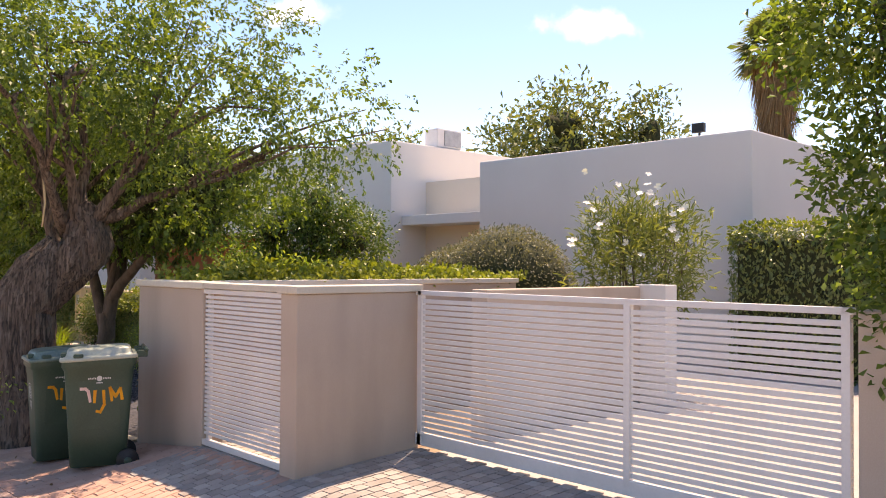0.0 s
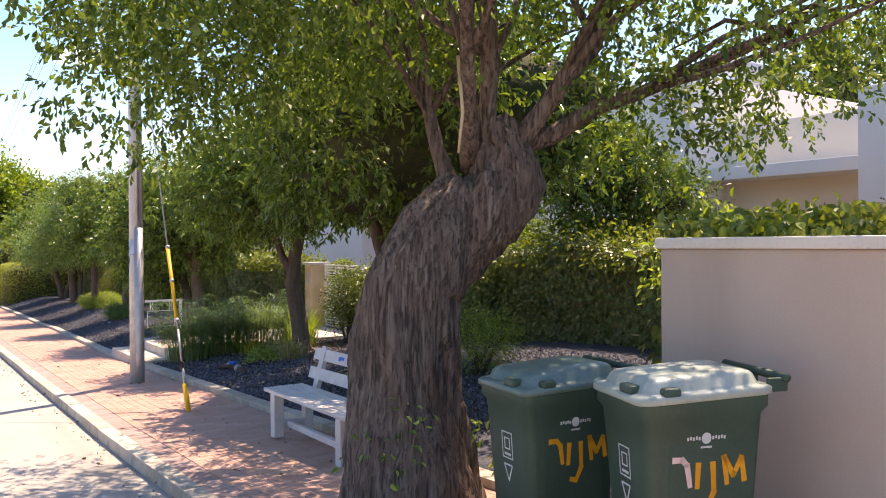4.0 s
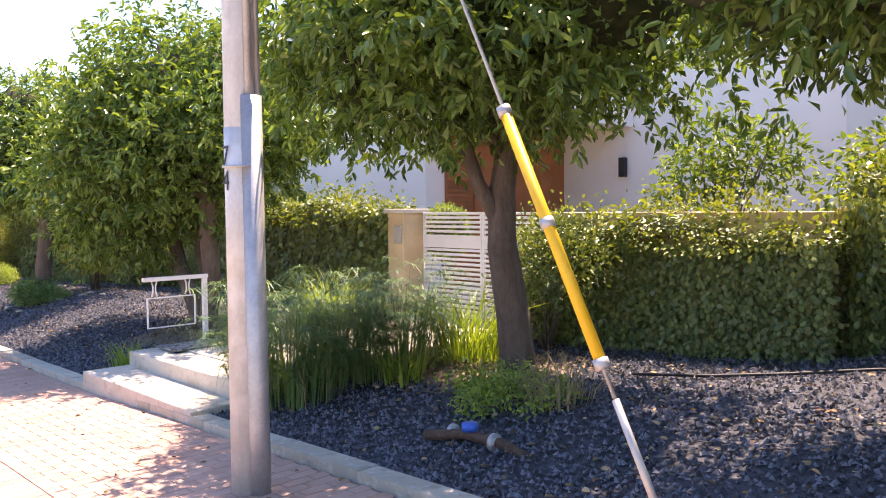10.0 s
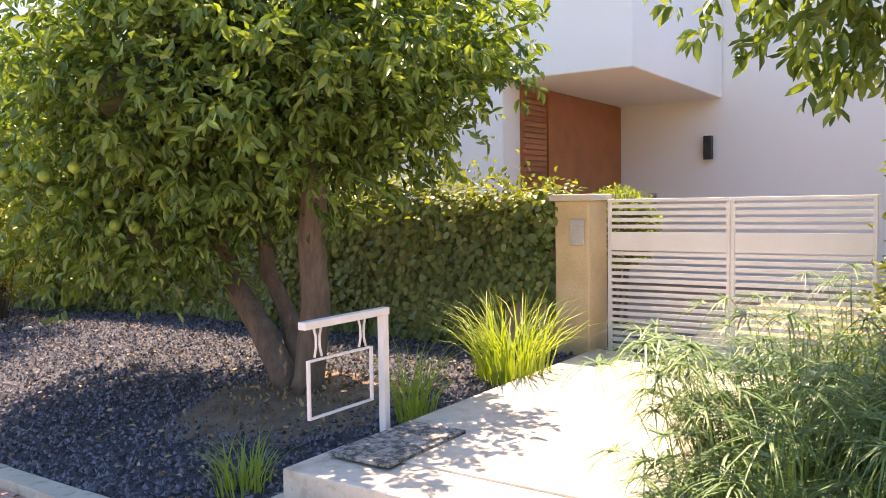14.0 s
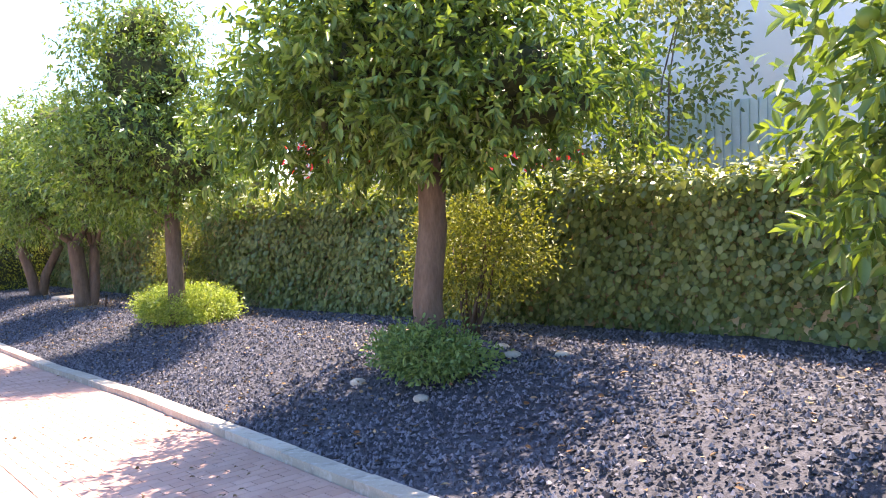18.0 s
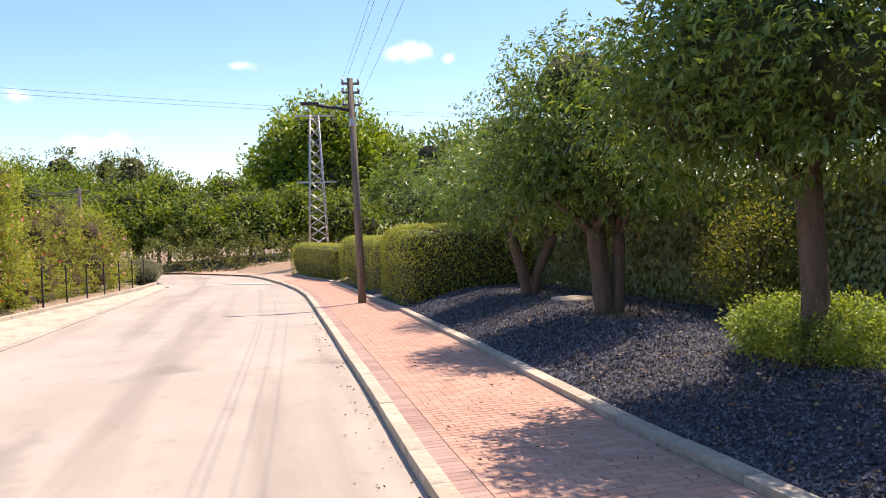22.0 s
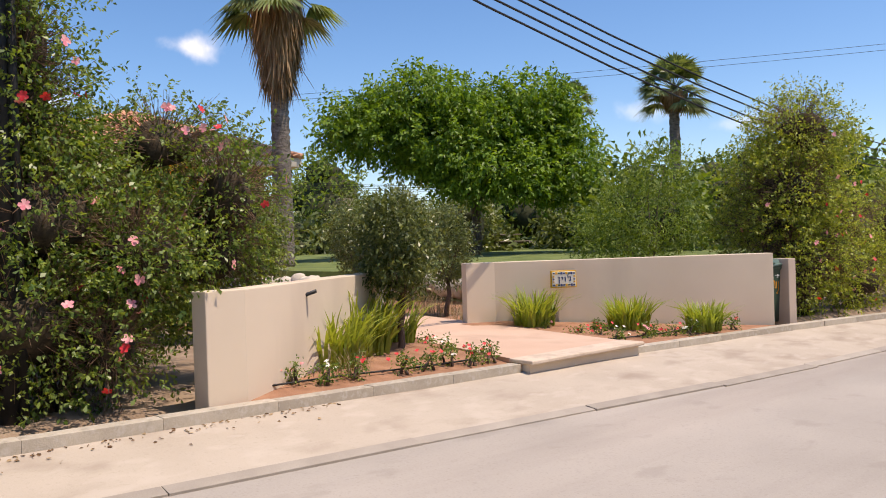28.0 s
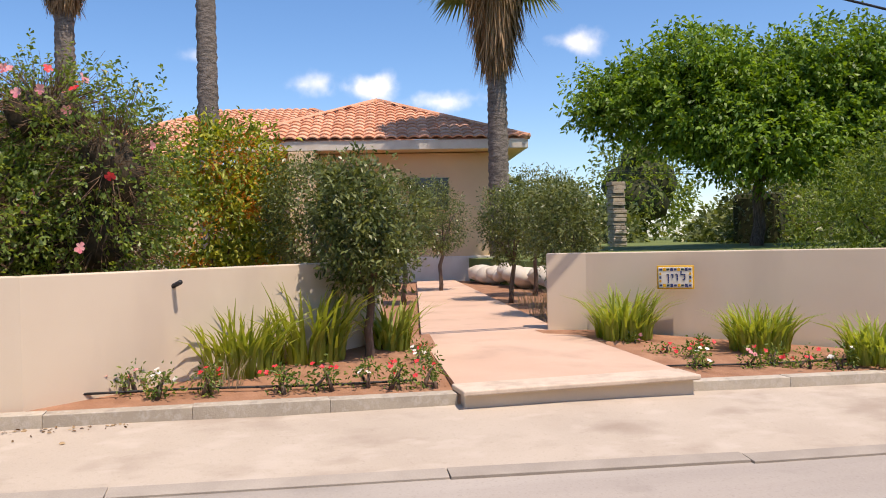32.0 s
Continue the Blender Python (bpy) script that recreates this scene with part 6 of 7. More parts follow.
lollipop((-11.3, 46.9, -1.0), .9, (.6, .6, .75), 4500, 141, "small round-headed tree on red soil")
lollipop((-10.2, 42.75, -1.05), .9, (.7, .8, .85), 8500, 135, "small round-headed tree behind the curved wall")
lollipop((-14.0, 47.5, -1.0), 1.0, (.7, .7, .85), 5500, 136, "small round-headed tree before the tiled house")
bush("orange_tinted_bush", (-11.0, 41.55, -1.05), [(0, 0, 1.45, .9, 1.0, .9), (0, .1, 2.25, .7, .8, .7), (-.1, .3, .8, .9, .9, .7)], 9000, .095, L_COLOR, 137, "leafy bush tinted orange and yellow behind the wall", clump=.26, stems=6)
leaves("tinted_foliage", [(0, 0, 1.45, .95, 1.05, .9), (0, .1, 2.25, .72, .82, .7)], 3200, .06, L_COLOR2, 539, bpy.data.objects["orange_tinted_bush"], clump=.18, per=40, shell=.8)
hibiscus((-8.7, 39.7, -1.05), [(0, 0, 1.1, 1.0, 1.2, 1.1), (0, -.6, 1.9, .9, 1.2, .85), (.3, .6, .8, .9, .9, .9), (.2, .5, 1.8, .9, .9, .65), (-.6, .3, 2.3, .7, .9, .55)], 12000, 138, "broad hibiscus shrub behind the curved wall", 10)
bush("acacia_bush", (-9.5, 52.2, -.6), [(0, 0, 1.2, 1.3, 1.5, 1.1), (.2, .3, 2.2, .7, .8, .75), (0, -1.2, .8, 1.0, 1.0, .8)], 16000, .095, L_FAR, 139, "bushy light green tree behind the name-plate wall", clump=.26, stems=6, cat="tree", slim=.32, simple=True)

# iris and flowers in the beds
for k, (x, y, z, r, n, h) in enumerate(((-6.25, 41.75, -1.02, .36, 280, .66), (-6.62, 42.4, -1.02, .34, 290, .82), (-7.0, 43.25, -1.0, .2, 120, .6), (-7.15, 45.95, -1.02, .30, 240, .6), (-6.2, 47.0, -1.1, .28, 230, .52), (-5.38, 47.7, -1.15, .26, 220, .48))):
    tuft((x, y, z - .02), r, n, h, .040, .62, L_IRIS, 140 + k, "iris_clump", "clump of yellow-green iris leaves in the bed", "iris clumps")
rng0 = np.random.default_rng(77)
spots = [(-7.1, 45.8), (-6.9, 45.9), (-6.3, 45.95), (-6.05, 46.1), (-5.6, 45.9), (-6.4, 46.4), (-5.5, 46.4), (-5.4, 46.9), (-5.3, 47.2), (-5.6, 46.7), (-5.25, 48.3), (-5.65, 40.9), (-5.45, 41.15), (-5.45, 41.5), (-5.4, 42.1), (-5.4, 42.4), (-5.5, 42.75), (-5.4, 43.0), (-5.4, 43.25), (-6.8, 43.5), (-6.3, 43.4)]
for k, (x, y) in enumerate(spots):
    z = -1.02 - .028 * (y - 40)
    t = bush("flower_plant", (x, y, z), [(0, 0, .08, .12, .13, .09), (.02, .03, .15, .07, .07, .06)], 170, .038, L_HIB, 160 + k, "small bedding plant with red blossoms" if k % 4 else "small bedding plant with white blossoms", "bedding plants", clump=.07, per=10, stems=2, cat="flower")
    flowers(t, [(rng0.normal() * .09 + .05, rng0.normal() * .09, .165 + rng0.uniform(-.05, .06), .5, -.2, .8) for _ in range(4)], .024, (M_WPET, M_RED, M_PINK)[0 if k % 4 == 0 else 1 + (k % 5 == 1)], 200 + k)
# dry grass fringe
for k, (x, y, z, r, n, h) in enumerate(((-9.8, 46.3, -1.03, .5, 260, .35), (-8.6, 45.9, -1.04, .3, 120, .3), (-11.6, 47.0, -1.0, .8, 300, .35), (-5.6, 41.6, -1.04, .2, 60, .3))):
    tuft((x, y, z), r, n, h, .008, .6, L_DRY, 240 + k, "dry_grass", "dry straw-coloured grass fringe", "dry grass fringes")


# ---------------------------------------------------------------- palms
def fan_palm(at, h, r, seed, label, skirt=1.6, leaves_n=34, spread=1.5, lean=(0, 0)):
    t = thing("fan_palm", at, label, "palm tree", "fan palms")
    P = [(lean[0] * u * u, lean[1] * u * u, h * u) for u in np.linspace(0, 1, 90)]
    RR_ = [r * (1.25 - .35 * u) * (1 + .09 * (i % 2)) for i, u in enumerate(np.linspace(0, 1, 90))]
    tube("trunk", [(a, b, c - .1) for a, b, c in P], RR_, M_PALMT, t, 14, bumps=lambda i, k: .16 * noise.noise((i * .9, k * 1.7, seed)))
    rng = np.random.default_rng(seed)
    top = np.array([lean[0], lean[1], h])
    n = 3000
    a = rng.uniform(0, 2 * np.pi, n)
    zz = rng.uniform(-skirt * .75, -.12, n)
    wide = r * .95 + (.34 + .55 * r) * np.clip(1 + zz / (skirt * .75), 0, 1) ** .8
    P0 = top + np.stack([np.cos(a) * wide, np.sin(a) * wide, zz], -1)
    d = unit(np.stack([np.cos(a) * .05, np.sin(a) * .05, -1.0 + 0 * a], -1) + rng.normal(size=(n, 3)) * .12)
    s = unit(np.stack([-np.sin(a), np.cos(a), 0 * a], -1) + rng.normal(size=(n, 3)) * .3)
    L = (skirt * .5 * rng.uniform(.5, 1.1, n))[:, None]
    V = np.stack([P0 - s * .018, P0 + s * .018, P0 + d * L * .6 + s * .024, P0 + d * L, P0 + d * L * .9 - s * .016], 1)
    V = np.concatenate([V, V[:, :1]], 1)
    quads_mesh("dead_skirt", V, 6, [(0, 1, 2, 4)], L_SKIRT, t)
    allV = []
    for q in range(leaves_n):
        az, el = rng.uniform(0, 2 * np.pi), rng.uniform(-.55, 1.25)
        way = np.array([np.cos(az) * np.cos(el), np.sin(az) * np.cos(el), np.sin(el)])
        hub = top + np.array([0, 0, .1]) + way * spread * .52
        hub[2] -= .12 * spread * (1 - np.sin(el))
        tube("stalk", [tuple(top), tuple((top + hub) / 2 + [0, 0, .06]), tuple(hub)], [.03, .022, .015], L_PALM, t, 4)
        sd = unit(np.cross(way, [0, 0, 1.0]))
        nn = np.cross(sd, way)
        for b in np.linspace(-1.25, 1.25, 19):
            dd = way * np.cos(b) + sd * np.sin(b) + nn * .15 * np.cos(b * 2)
            L = spread * .55 * (1 - .12 * abs(b)) * rng.uniform(.85, 1.1)
            ss = unit(np.cross(dd, nn)) * .03 * spread
            e = hub + dd * L - np.array([0, 0, .28 * L])
            allV.append([hub, hub + dd * L * .5 - ss, e, hub + dd * L * .5 + ss])
    quads_mesh("crown", np.array(allV), 4, [(0, 1, 2, 3)], L_PALM, t)
    return t


fan_palm((-18.7, 48.35, -.2), 7.8, .22, 301, "tall fan palm with a skirt of dead fronds", 3.0, spread=2.0, leaves_n=36)
fan_palm((-17.8, 41.2, -1.1), 10.1, .2, 302, "tall fan palm trunk rising past the tiled roof", 1.8)
fan_palm((-24.0, 37.1, -.2), 9.0, .26, 303, "tall fan palm beyond the hibiscus hedge", 1.8)
fan_palm((-22.9, 74.3, -1.4), 9.3, .26, 304, "far fan palm with a short shaggy skirt", 1.1, spread=2.1, leaves_n=52)
fan_palm((-33, 78, -1.4), 10.3, .3, 305, "far fan palm behind the broad tree", 1.5, spread=1.8)
fan_palm((38.0, 16.5, 0), 12.2, .44, 306, "tall fan palm with a long grey skirt behind the white house", 4.6, spread=2.15, leaves_n=70)
fan_palm((-46, 58, -.2), 3.3, .25, 307, "small far palm beside the tiled house", .8, spread=1.4)


# ---------------------------------------------------------------- large and distant trees
def big_tree(at, h, blobs, n, leaf, m, seed, label, group="", trunk=.25, per=30, clump=.7, slim=.5, name="broad_tree", sprays=False):
    t = thing(name, at, label, "tree", group)
    tube("trunk", limb_points((0, 0, -.2), (.1, .1, h), 0, 6, seed), [trunk * 1.3, trunk, trunk * .9, trunk * .8, trunk * .7, trunk * .6], M_BARK, t, 10)
    rng = random.Random(seed)
    for q in range(9):
        b = blobs[q % len(blobs)]
        tube("limb", limb_points((.1, .1, h - .1), (b[0] + rng.uniform(-.4, .4) * b[3], b[1] + rng.uniform(-.4, .4) * b[4], b[2] + rng.uniform(-.2, .4) * b[5]), .2, 5, seed + q), [trunk * .5, trunk * .4, trunk * .3, trunk * .2, .02], M_BARK, t, 6)
    if sprays:
        shoot_leaves("crown", blobs, n, leaf, m, seed, t, clump=clump, shoots=7, per=10, shell=.6, slim=slim, droop=.3, stem=2.6, simple=True)
    else:
        leaves("crown", blobs, n, leaf, m, seed, t, clump=clump, per=per, shell=.6, slim=slim, droop=.2)
    core(t, blobs, .38 if leaf < .35 else .55, seed)
    return t


big_tree((-20.2, 57.0, -.35), 2.2, [(0, 0, 4.1, 2.4, 3.1, 1.3), (-1.7, -2.5, 4.6, 1.7, 1.7, .8), (.8, 1.7, 4.6, 2.0, 2.0, 1.1), (-.8, -1.4, 5.6, 1.7, 1.8, .7), (1.6, -.6, 3.0, 1.4, 1.8, .6), (2.2, 2.4, 3.2, 1.6, 1.6, 1.1), (-2.3, -3.6, 4.8, 1.0, 1.1, .5), (1.4, 1.5, 5.4, 1.4, 1.5, .6)], 72000, .2, L_BROAD, 311, "broad spreading shade tree on the lawn", slim=.5, clump=.5, trunk=.2, sprays=True)
rngf = random.Random(5)


def back_trees(rows, label, group, m=L_FAR, leaf=.38, n=2000, name="far_tree"):
    for k, (x, y, h, r) in enumerate(rows):
        z = float(R(y)) + .2
        bl = [(0, 0, h * .62, r, r, h * .38), (r * .5, -r * .3, h * .5, r * .7, r * .7, h * .3), (-r * .5, r * .3, h * .55, r * .7, r * .7, h * .3), (0, 0, h * .82, r * .6, r * .6, h * .2)]
        big_tree((x, y, z), h * .4, bl, int(n * min(2.0, (r / 2.5) ** 2 + .4)), leaf, m, 400 + k + int(abs(x * 7)), label, group, trunk=.16, clump=.7, per=22, name=name)


# the great round tree at the end of the street and its neighbours
big_tree((6.6, 104, -2.2), 5, [(0, 0, 8.0, 7.0, 6, 5.6), (-3.5, -2, 7.0, 3.6, 4, 4.5), (4, -1, 7.8, 4.5, 4, 4.8), (0, -3, 11.5, 4.6, 4, 2.8), (7, 0, 7, 3.5, 4, 4), (0, -4, 7, 5.5, 3, 4.5)], 32000, .50, L_FICUS, 321, "huge round-crowned ficus at the end of the street", trunk=.7, clump=1.1, slim=.55)
back_trees([(-4, 91, 5.0, 2.7), (-8.5, 93, 6.0, 3.0), (0, 92, 5.4, 3.1), (-13, 95, 7.5, 3.4), (3.6, 93, 5.8, 2.8), (-18, 99, 8, 3.8), (7, 90, 5.2, 2.6), (-6.3, 97, 7.2, 3.2), (-1.8, 97.5, 7.0, 3.2)], "feathery roadside tree beyond the crossing", "trees at the street end", m=L_FAR, n=3000)
back_trees([(-10.8, 110, 10.8, 3.0), (-17.5, 112, 11, 3.2), (-14.5, 118, 11, 3)], "tall dark tree above the street end", "trees at the street end", m=L_DARK)
back_trees([(13, 66, 6.5, 3.2), (11, 74, 7.5, 3.5), (12, 60, 5.6, 2.6), (15, 84, 9, 4.2), (20, 95, 11, 5)], "dense garden tree behind the clipped hedges", "garden trees", m=L_CITRUS, n=2600)
back_trees([(-20, 108, 10, 3), (-9, 112, 9, 3), (-34, 110, 11, 4), (-12, 68, 5, 2.6), (-16, 76, 6.5, 3.2), (-13, 84, 6, 3.2), (-22, 90, 8, 4), (-30, 96, 9, 4.5), (-18, 100, 7.5, 4), (-28, 68, 6, 3.4), (-36, 74, 8, 4), (-44, 66, 8, 4), (-15, 60, 4.5, 2.3), (-27, 84, 7, 3.8), (-11, 92, 5.5, 3)], "green garden tree beyond the hibiscus hedge", "garden trees")
back_trees([(-14, 64, 4, 1.8), (-40, 52, 4, 3.0), (-34, 58, 3, 2.6), (-30, 63, 2.6, 2.5), (-48, 62, 5, 3.4), (-55, 50, 4, 3), (-22, 66, 3.4, 2.6), (-26, 62, 3, 2.4), (-17, 67, 3.6, 2.4), (-38, 46, 4, 3), (-33, 40, 5, 3.4)], "dark shrub mass at the back of the lawn", "garden shrubs", m=L_DARK)
back_trees([(25.8, 19.8, 9.6, 3.0), (27, 23, 7.5, 2.0), (28, 17.2, 8.8, 1.9), (24, 28, 8.5, 3), (22, 34, 8, 3), (31, 7.6, 8.3, 2.0), (32, 4.5, 7.6, 2.0), (20, 46, 8, 3.5)], "tree rising behind the white house", "trees behind the houses", m=L_DARK, leaf=.3, n=4200)
back_trees([(-30, 20, 7, 4), (-22, 10, 7, 4), (-26, -5, 8, 4), (-18, -18, 8, 4), (8, -18, 7, 4), (20, -14, 8, 4), (-40, 34, 8, 4)], "garden tree beyond the road", "trees behind the walk", n=1200, leaf=.45)
# woods far off, closing the horizon
rngw = np.random.default_rng(12)
bl = []
for k in range(110):
    a = k / 110 * 2 * math.pi
    d = rngw.uniform(150, 190)
    hh = rngw.uniform(7, 13)
    bl.append((d * math.cos(a), 30 + d * math.sin(a), -2 + hh * .45, 8.5, 8.5, hh * .6))
tagged(leaves("distant_woods", bl, 26000, 1.5, L_FAR, 500, clump=1.8, per=24, shell=.4), "band of distant trees along the horizon", "woods", kind="stuff")
bush("bank_shrubs", (-2.5, 85.5, float(R(85)) + .1), [(0, 0, .9, 2.2, 1.5, 1.3), (3.4, .5, 1.0, 2.0, 1.5, 1.4), (-3.6, .4, .9, 2.0, 1.3, 1.3), (6.2, 1.0, 1.0, 1.6, 1.5, 1.3), (-6.8, 1.2, 1.0, 2.0, 1.3, 1.5), (-10, 2.0, 1.2, 2.2, 1.5, 1.7), (1.6, 2.2, 1.5, 2.0, 1.3, 1.6), (-2, 2.4, 1.5, 2.2, 1.3, 1.7)], 9000, .17, L_DARK, 510, "mixed low shrubs on the bank beyond the crossing", clump=.35, stems=8)

lh = thing("garden_hedge", (-33, 70, -.4), "long dark garden hedge at the back of the lawn", "hedge", rz=42)
# dark box in place of the shaded inside of this far hedge
part("shade_core", boxes(((0, 0, 1.0), (1.6, 29, 1.9), .2)), M_INNER, lh)
shell_leaves("foliage", hedge_box_fn(-1, 1, -15, 15, 0, 2.3, .3), 9000, .2, L_DARK, 600, lh, depth=.12, simple=True)
# ---------------------------------------------------------------- wheelie bins
def hebrew(strokes, s, m, parent, name="painted_letter", x=0.0, w=.028, zoff=0.0, side=0.0):
    """Each painted letter: strokes as polylines in (across, up), drawn as thin flat ribbons on the plane x."""
    for letter, mm in strokes:
        bm = bmesh.new()
        for pts in letter:
            for (a, b), (c, d) in zip(pts, pts[1:]):
                p, q = Vector((x, a * s + side, b * s + zoff)), Vector((x, c * s + side, d * s + zoff))
                dv = (q - p).normalized()
                sd = Vector((1, 0, 0)).cross(dv) * w / 2
                p, q = p - dv * w * .3, q + dv * w * .3
                v = [bm.verts.new(t) for t in (p - sd, q - sd * .8, q + sd * .8, p + sd)]
                bm.faces.new(v)
        part(name, bm, mm, parent)


def wheelie_bin(at, rz, lid_m, label):
    """Local -x is the painted side towards the road; the handle stands at -y."""
    t = thing("wheelie_bin", at, label, "bin", "green wheelie bins", rz=rz)
    prof = [(.06, .20, .24), (.35, .2175, .258), (.75, .241, .284), (.90, .252, .297), (.93, .275, .318), (.985, .275, .318)]
    vs, fs = [], []
    def ring(hx, hy, z, r=.05):
        o = []
        for cx, cy, a0 in ((1, 1, 0), (-1, 1, 90), (-1, -1, 180), (1, -1, 270)):
            for k in range(4):
                a = radians(a0 + k * 30)
                o.append((cx * (hx - r) + math.cos(a) * r, cy * (hy - r) + math.sin(a) * r, z))
        return o
    def rise(q):      # the rim climbs a little towards the handle
        return [(a, b, c + .025 * (.33 - b) / .66 * max(0, (c - .6) / .385)) for a, b, c in q]
    for z, hx, hy in prof:
        vs += rise(ring(hx, hy, z))
    for i in range(len(prof) - 1):
        for k in range(16):
            fs.append((i * 16 + k, i * 16 + (k + 1) % 16, (i + 1) * 16 + (k + 1) % 16, (i + 1) * 16 + k))
    fs.append(tuple(range(16))[::-1])
    mesh_from("body", vs, fs, M_BIN, t, True)
    lv = []
    for hx, hy, z in ((.280, .328, .978), (.288, .336, .982), (.288, .336, 1.004), (.280, .328, 1.012), (.252, .296, 1.016), (.244, .288, 1.022), (.230, .272, 1.056), (.218, .258, 1.068), (.18, .215, 1.076), (.08, .10, 1.080)):
        lv += rise(ring(hx, hy, z, .06))
    lf = [(i * 16 + k, i * 16 + (k + 1) % 16, (i + 1) * 16 + (k + 1) % 16, (i + 1) * 16 + k) for i in range(9) for k in range(16)] + [tuple(range(144, 160)), tuple(range(16))[::-1]]
    lid = mesh_from("lid", lv, lf, lid_m, t, True, "pale sun-bleached lid" if lid_m is M_BINLID else "faded green lid")
    part("grip", boxes(((-.1, .300, 1.03), (.12, .06, .04), .012)), M_BIN, lid)
    part("grip", boxes(((-.258, .18, 1.030), (.06, .085, .04), .014)), M_BIN, lid)
    tube("handle", [(-.27, -.40, 1.065), (.27, -.40, 1.065)], .019, M_BIN, t, 10, "dark green handle bar")
    for sx in (-.24, 0, .24):
        part("handle_bracket", boxes(((sx, -.365, 1.035), (.03, .1, .06), .008)), M_BIN, t)
    for sx in (-.25, .25):
        wv = tube("wheel", [(sx - .03, -.25, .1), (sx + .03, -.25, .1)], .1, M_BLACK, t, 18)
        tube("hub", [(sx - .035, -.25, .1), (sx + .035, -.25, .1)], .035, M_BIN, wv, 10)
    tube("axle", [(-.25, -.25, .1), (.25, -.25, .1)], .012, M_DARKM, t, 6)
    X = -.252
    # painted word and printed marks on the road side; across runs along +y to the left of a viewer
    word = [([[(-.17, .0), (-.15, .12), (-.1, .03), (-.04, .13), (-.06, -.01)]], M_ORANGE),
            ([[(.03, .10), (.02, -.05), (.06, -.13), (.10, -.12)]], M_ORANGE),
            ([[(.12, .10), (.125, -.02)]], M_ORANGE),
            ([[(.27, .13), (.22, .13), (.19, .1), (.17, -.01)]], M_PINKP if lid_m is M_BINLID else M_ORANGE)]
    rt = [(l, m_) for l, m_ in word]
    o = thing_plane(t, X)
    hebrew(rt, .80, None, o, zoff=.12, side=-.06)
    bm = bmesh.new()
    bmesh.ops.create_circle(bm, cap_ends=True, segments=18, radius=.024, matrix=pose(-.002, 0, .31, 0, -90, 0))
    part("printed_mark", bm, M_PRINT, o, "round printed emblem")
    for dy in (-.062, .062):
        part("printed_mark", boxes(*[((-.001, dy + k * .014, .31 + .003 * (k % 2)), (.0015, .009, .014)) for k in (-2, -1, 0, 1, 2)]), M_PRINT, o)
    part("printed_mark", boxes(((-.001, 0, .272), (.0015, .055, .008))), M_PRINT, o)
    sd = part("side_mark", boxes(*[((a, 0, b), (w_, .002, h_)) for a, b, w_, h_ in ((-.055, .08, .006, .13), (.055, .08, .006, .13), (0, .145, .116, .006), (0, .015, .116, .006), (.0, .035, .07, .012), (0, .115, .06, .006), (-.027, .088, .006, .05), (.027, .088, .006, .05), (0, .062, .06, .006))]), M_PRINT, t, "white printed square sign")
    sd.matrix_basis = pose(0, .2775, .62, -3.7, 0, 0)
    bm = bmesh.new()
    for p_, q_ in (((-.045, -.02), (.045, -.02)), ((.045, -.02), (0, -.10)), ((0, -.10), (-.045, -.02))):
        d_ = Vector((q_[0] - p_[0], 0, q_[1] - p_[1]))
        box(bm, (0, 0, 0), (d_.length, .002, .008), 0, Matrix.Translation(((p_[0] + q_[0]) / 2, 0, (p_[1] + q_[1]) / 2)) @ Matrix.Rotation(-math.atan2(d_.z, d_.x), 4, "Y"))
    tri_ = part("side_mark", bm, M_PRINT, t, "white printed triangle")
    tri_.matrix_basis = pose(0, .2775, .62, -3.7, 0, 0)
    return t


def thing_plane(t, x):
    """The side panel of a bin, slightly tilted outwards, that carries its marks."""
    o = part("side_label", boxes(((.002, 0, .08), (.003, .36, .42))), M_BIN, t)
    o.matrix_basis = pose(x + .023, 0, .52, 0, -3.4, 0)
    return o


bin_a = wheelie_bin((2.81, 7.33, ramp_z(2.81, 7.33) - .03), 70, M_BINLID, "green wheelie bin with a bleached lid and orange painted word")
bin_b = wheelie_bin((2.75, 8.1, ramp_z(2.75, 8.1) - .03), 82, M_BINLID2, "green wheelie bin with a green lid and orange painted word")
bin_a.scale = bin_b.scale = (.84, .95, 1.0)

# ---------------------------------------------------------------- bench
bn = thing("bench", (3.05, 11.55, float(R(11.6)) + .05), "white-painted slatted wooden bench with peeling paint", "bench", rz=0)
# the seat faces the road; length along y
for k in range(4):
    part("seat_slat", boxes(((-.085 + k * .106, 0, .435), (.094, 1.75, .035), .006)), M_BENCH, bn)
for z, xx in ((.56, .37), (.74, .43)):
    s_ = part("back_slat", boxes(((0, 0, 0), (.032, 1.75, .115), .006)), M_BENCH, bn)
    s_.matrix_basis = pose(xx, 0, z, 0, 16, 0)
for y in (-.68, .68):
    part("leg", boxes(((-.075, y, .21), (.10, .10, .42), .01)), M_BENCH, bn)
    part("leg", boxes(((.24, y, .21), (.09, .09, .42), .01)), M_BENCH, bn)
    part("side_rail", boxes(((.085, y, .12), (.24, .06, .07), .006)), M_BENCH, bn)
    part("side_rail", boxes(((.085, y, .39), (.40, .07, .05), .006)), M_BENCH, bn)
    b_ = part("back_post", boxes(((0, 0, .23), (.05, .09, .50), .006)), M_BENCH, bn)
    b_.matrix_basis = pose(.32, y, .36, 0, 16, 0)
part("stretcher", boxes(((.04, 0, .12), (.05, 1.3, .06), .006)), M_BENCH, bn)

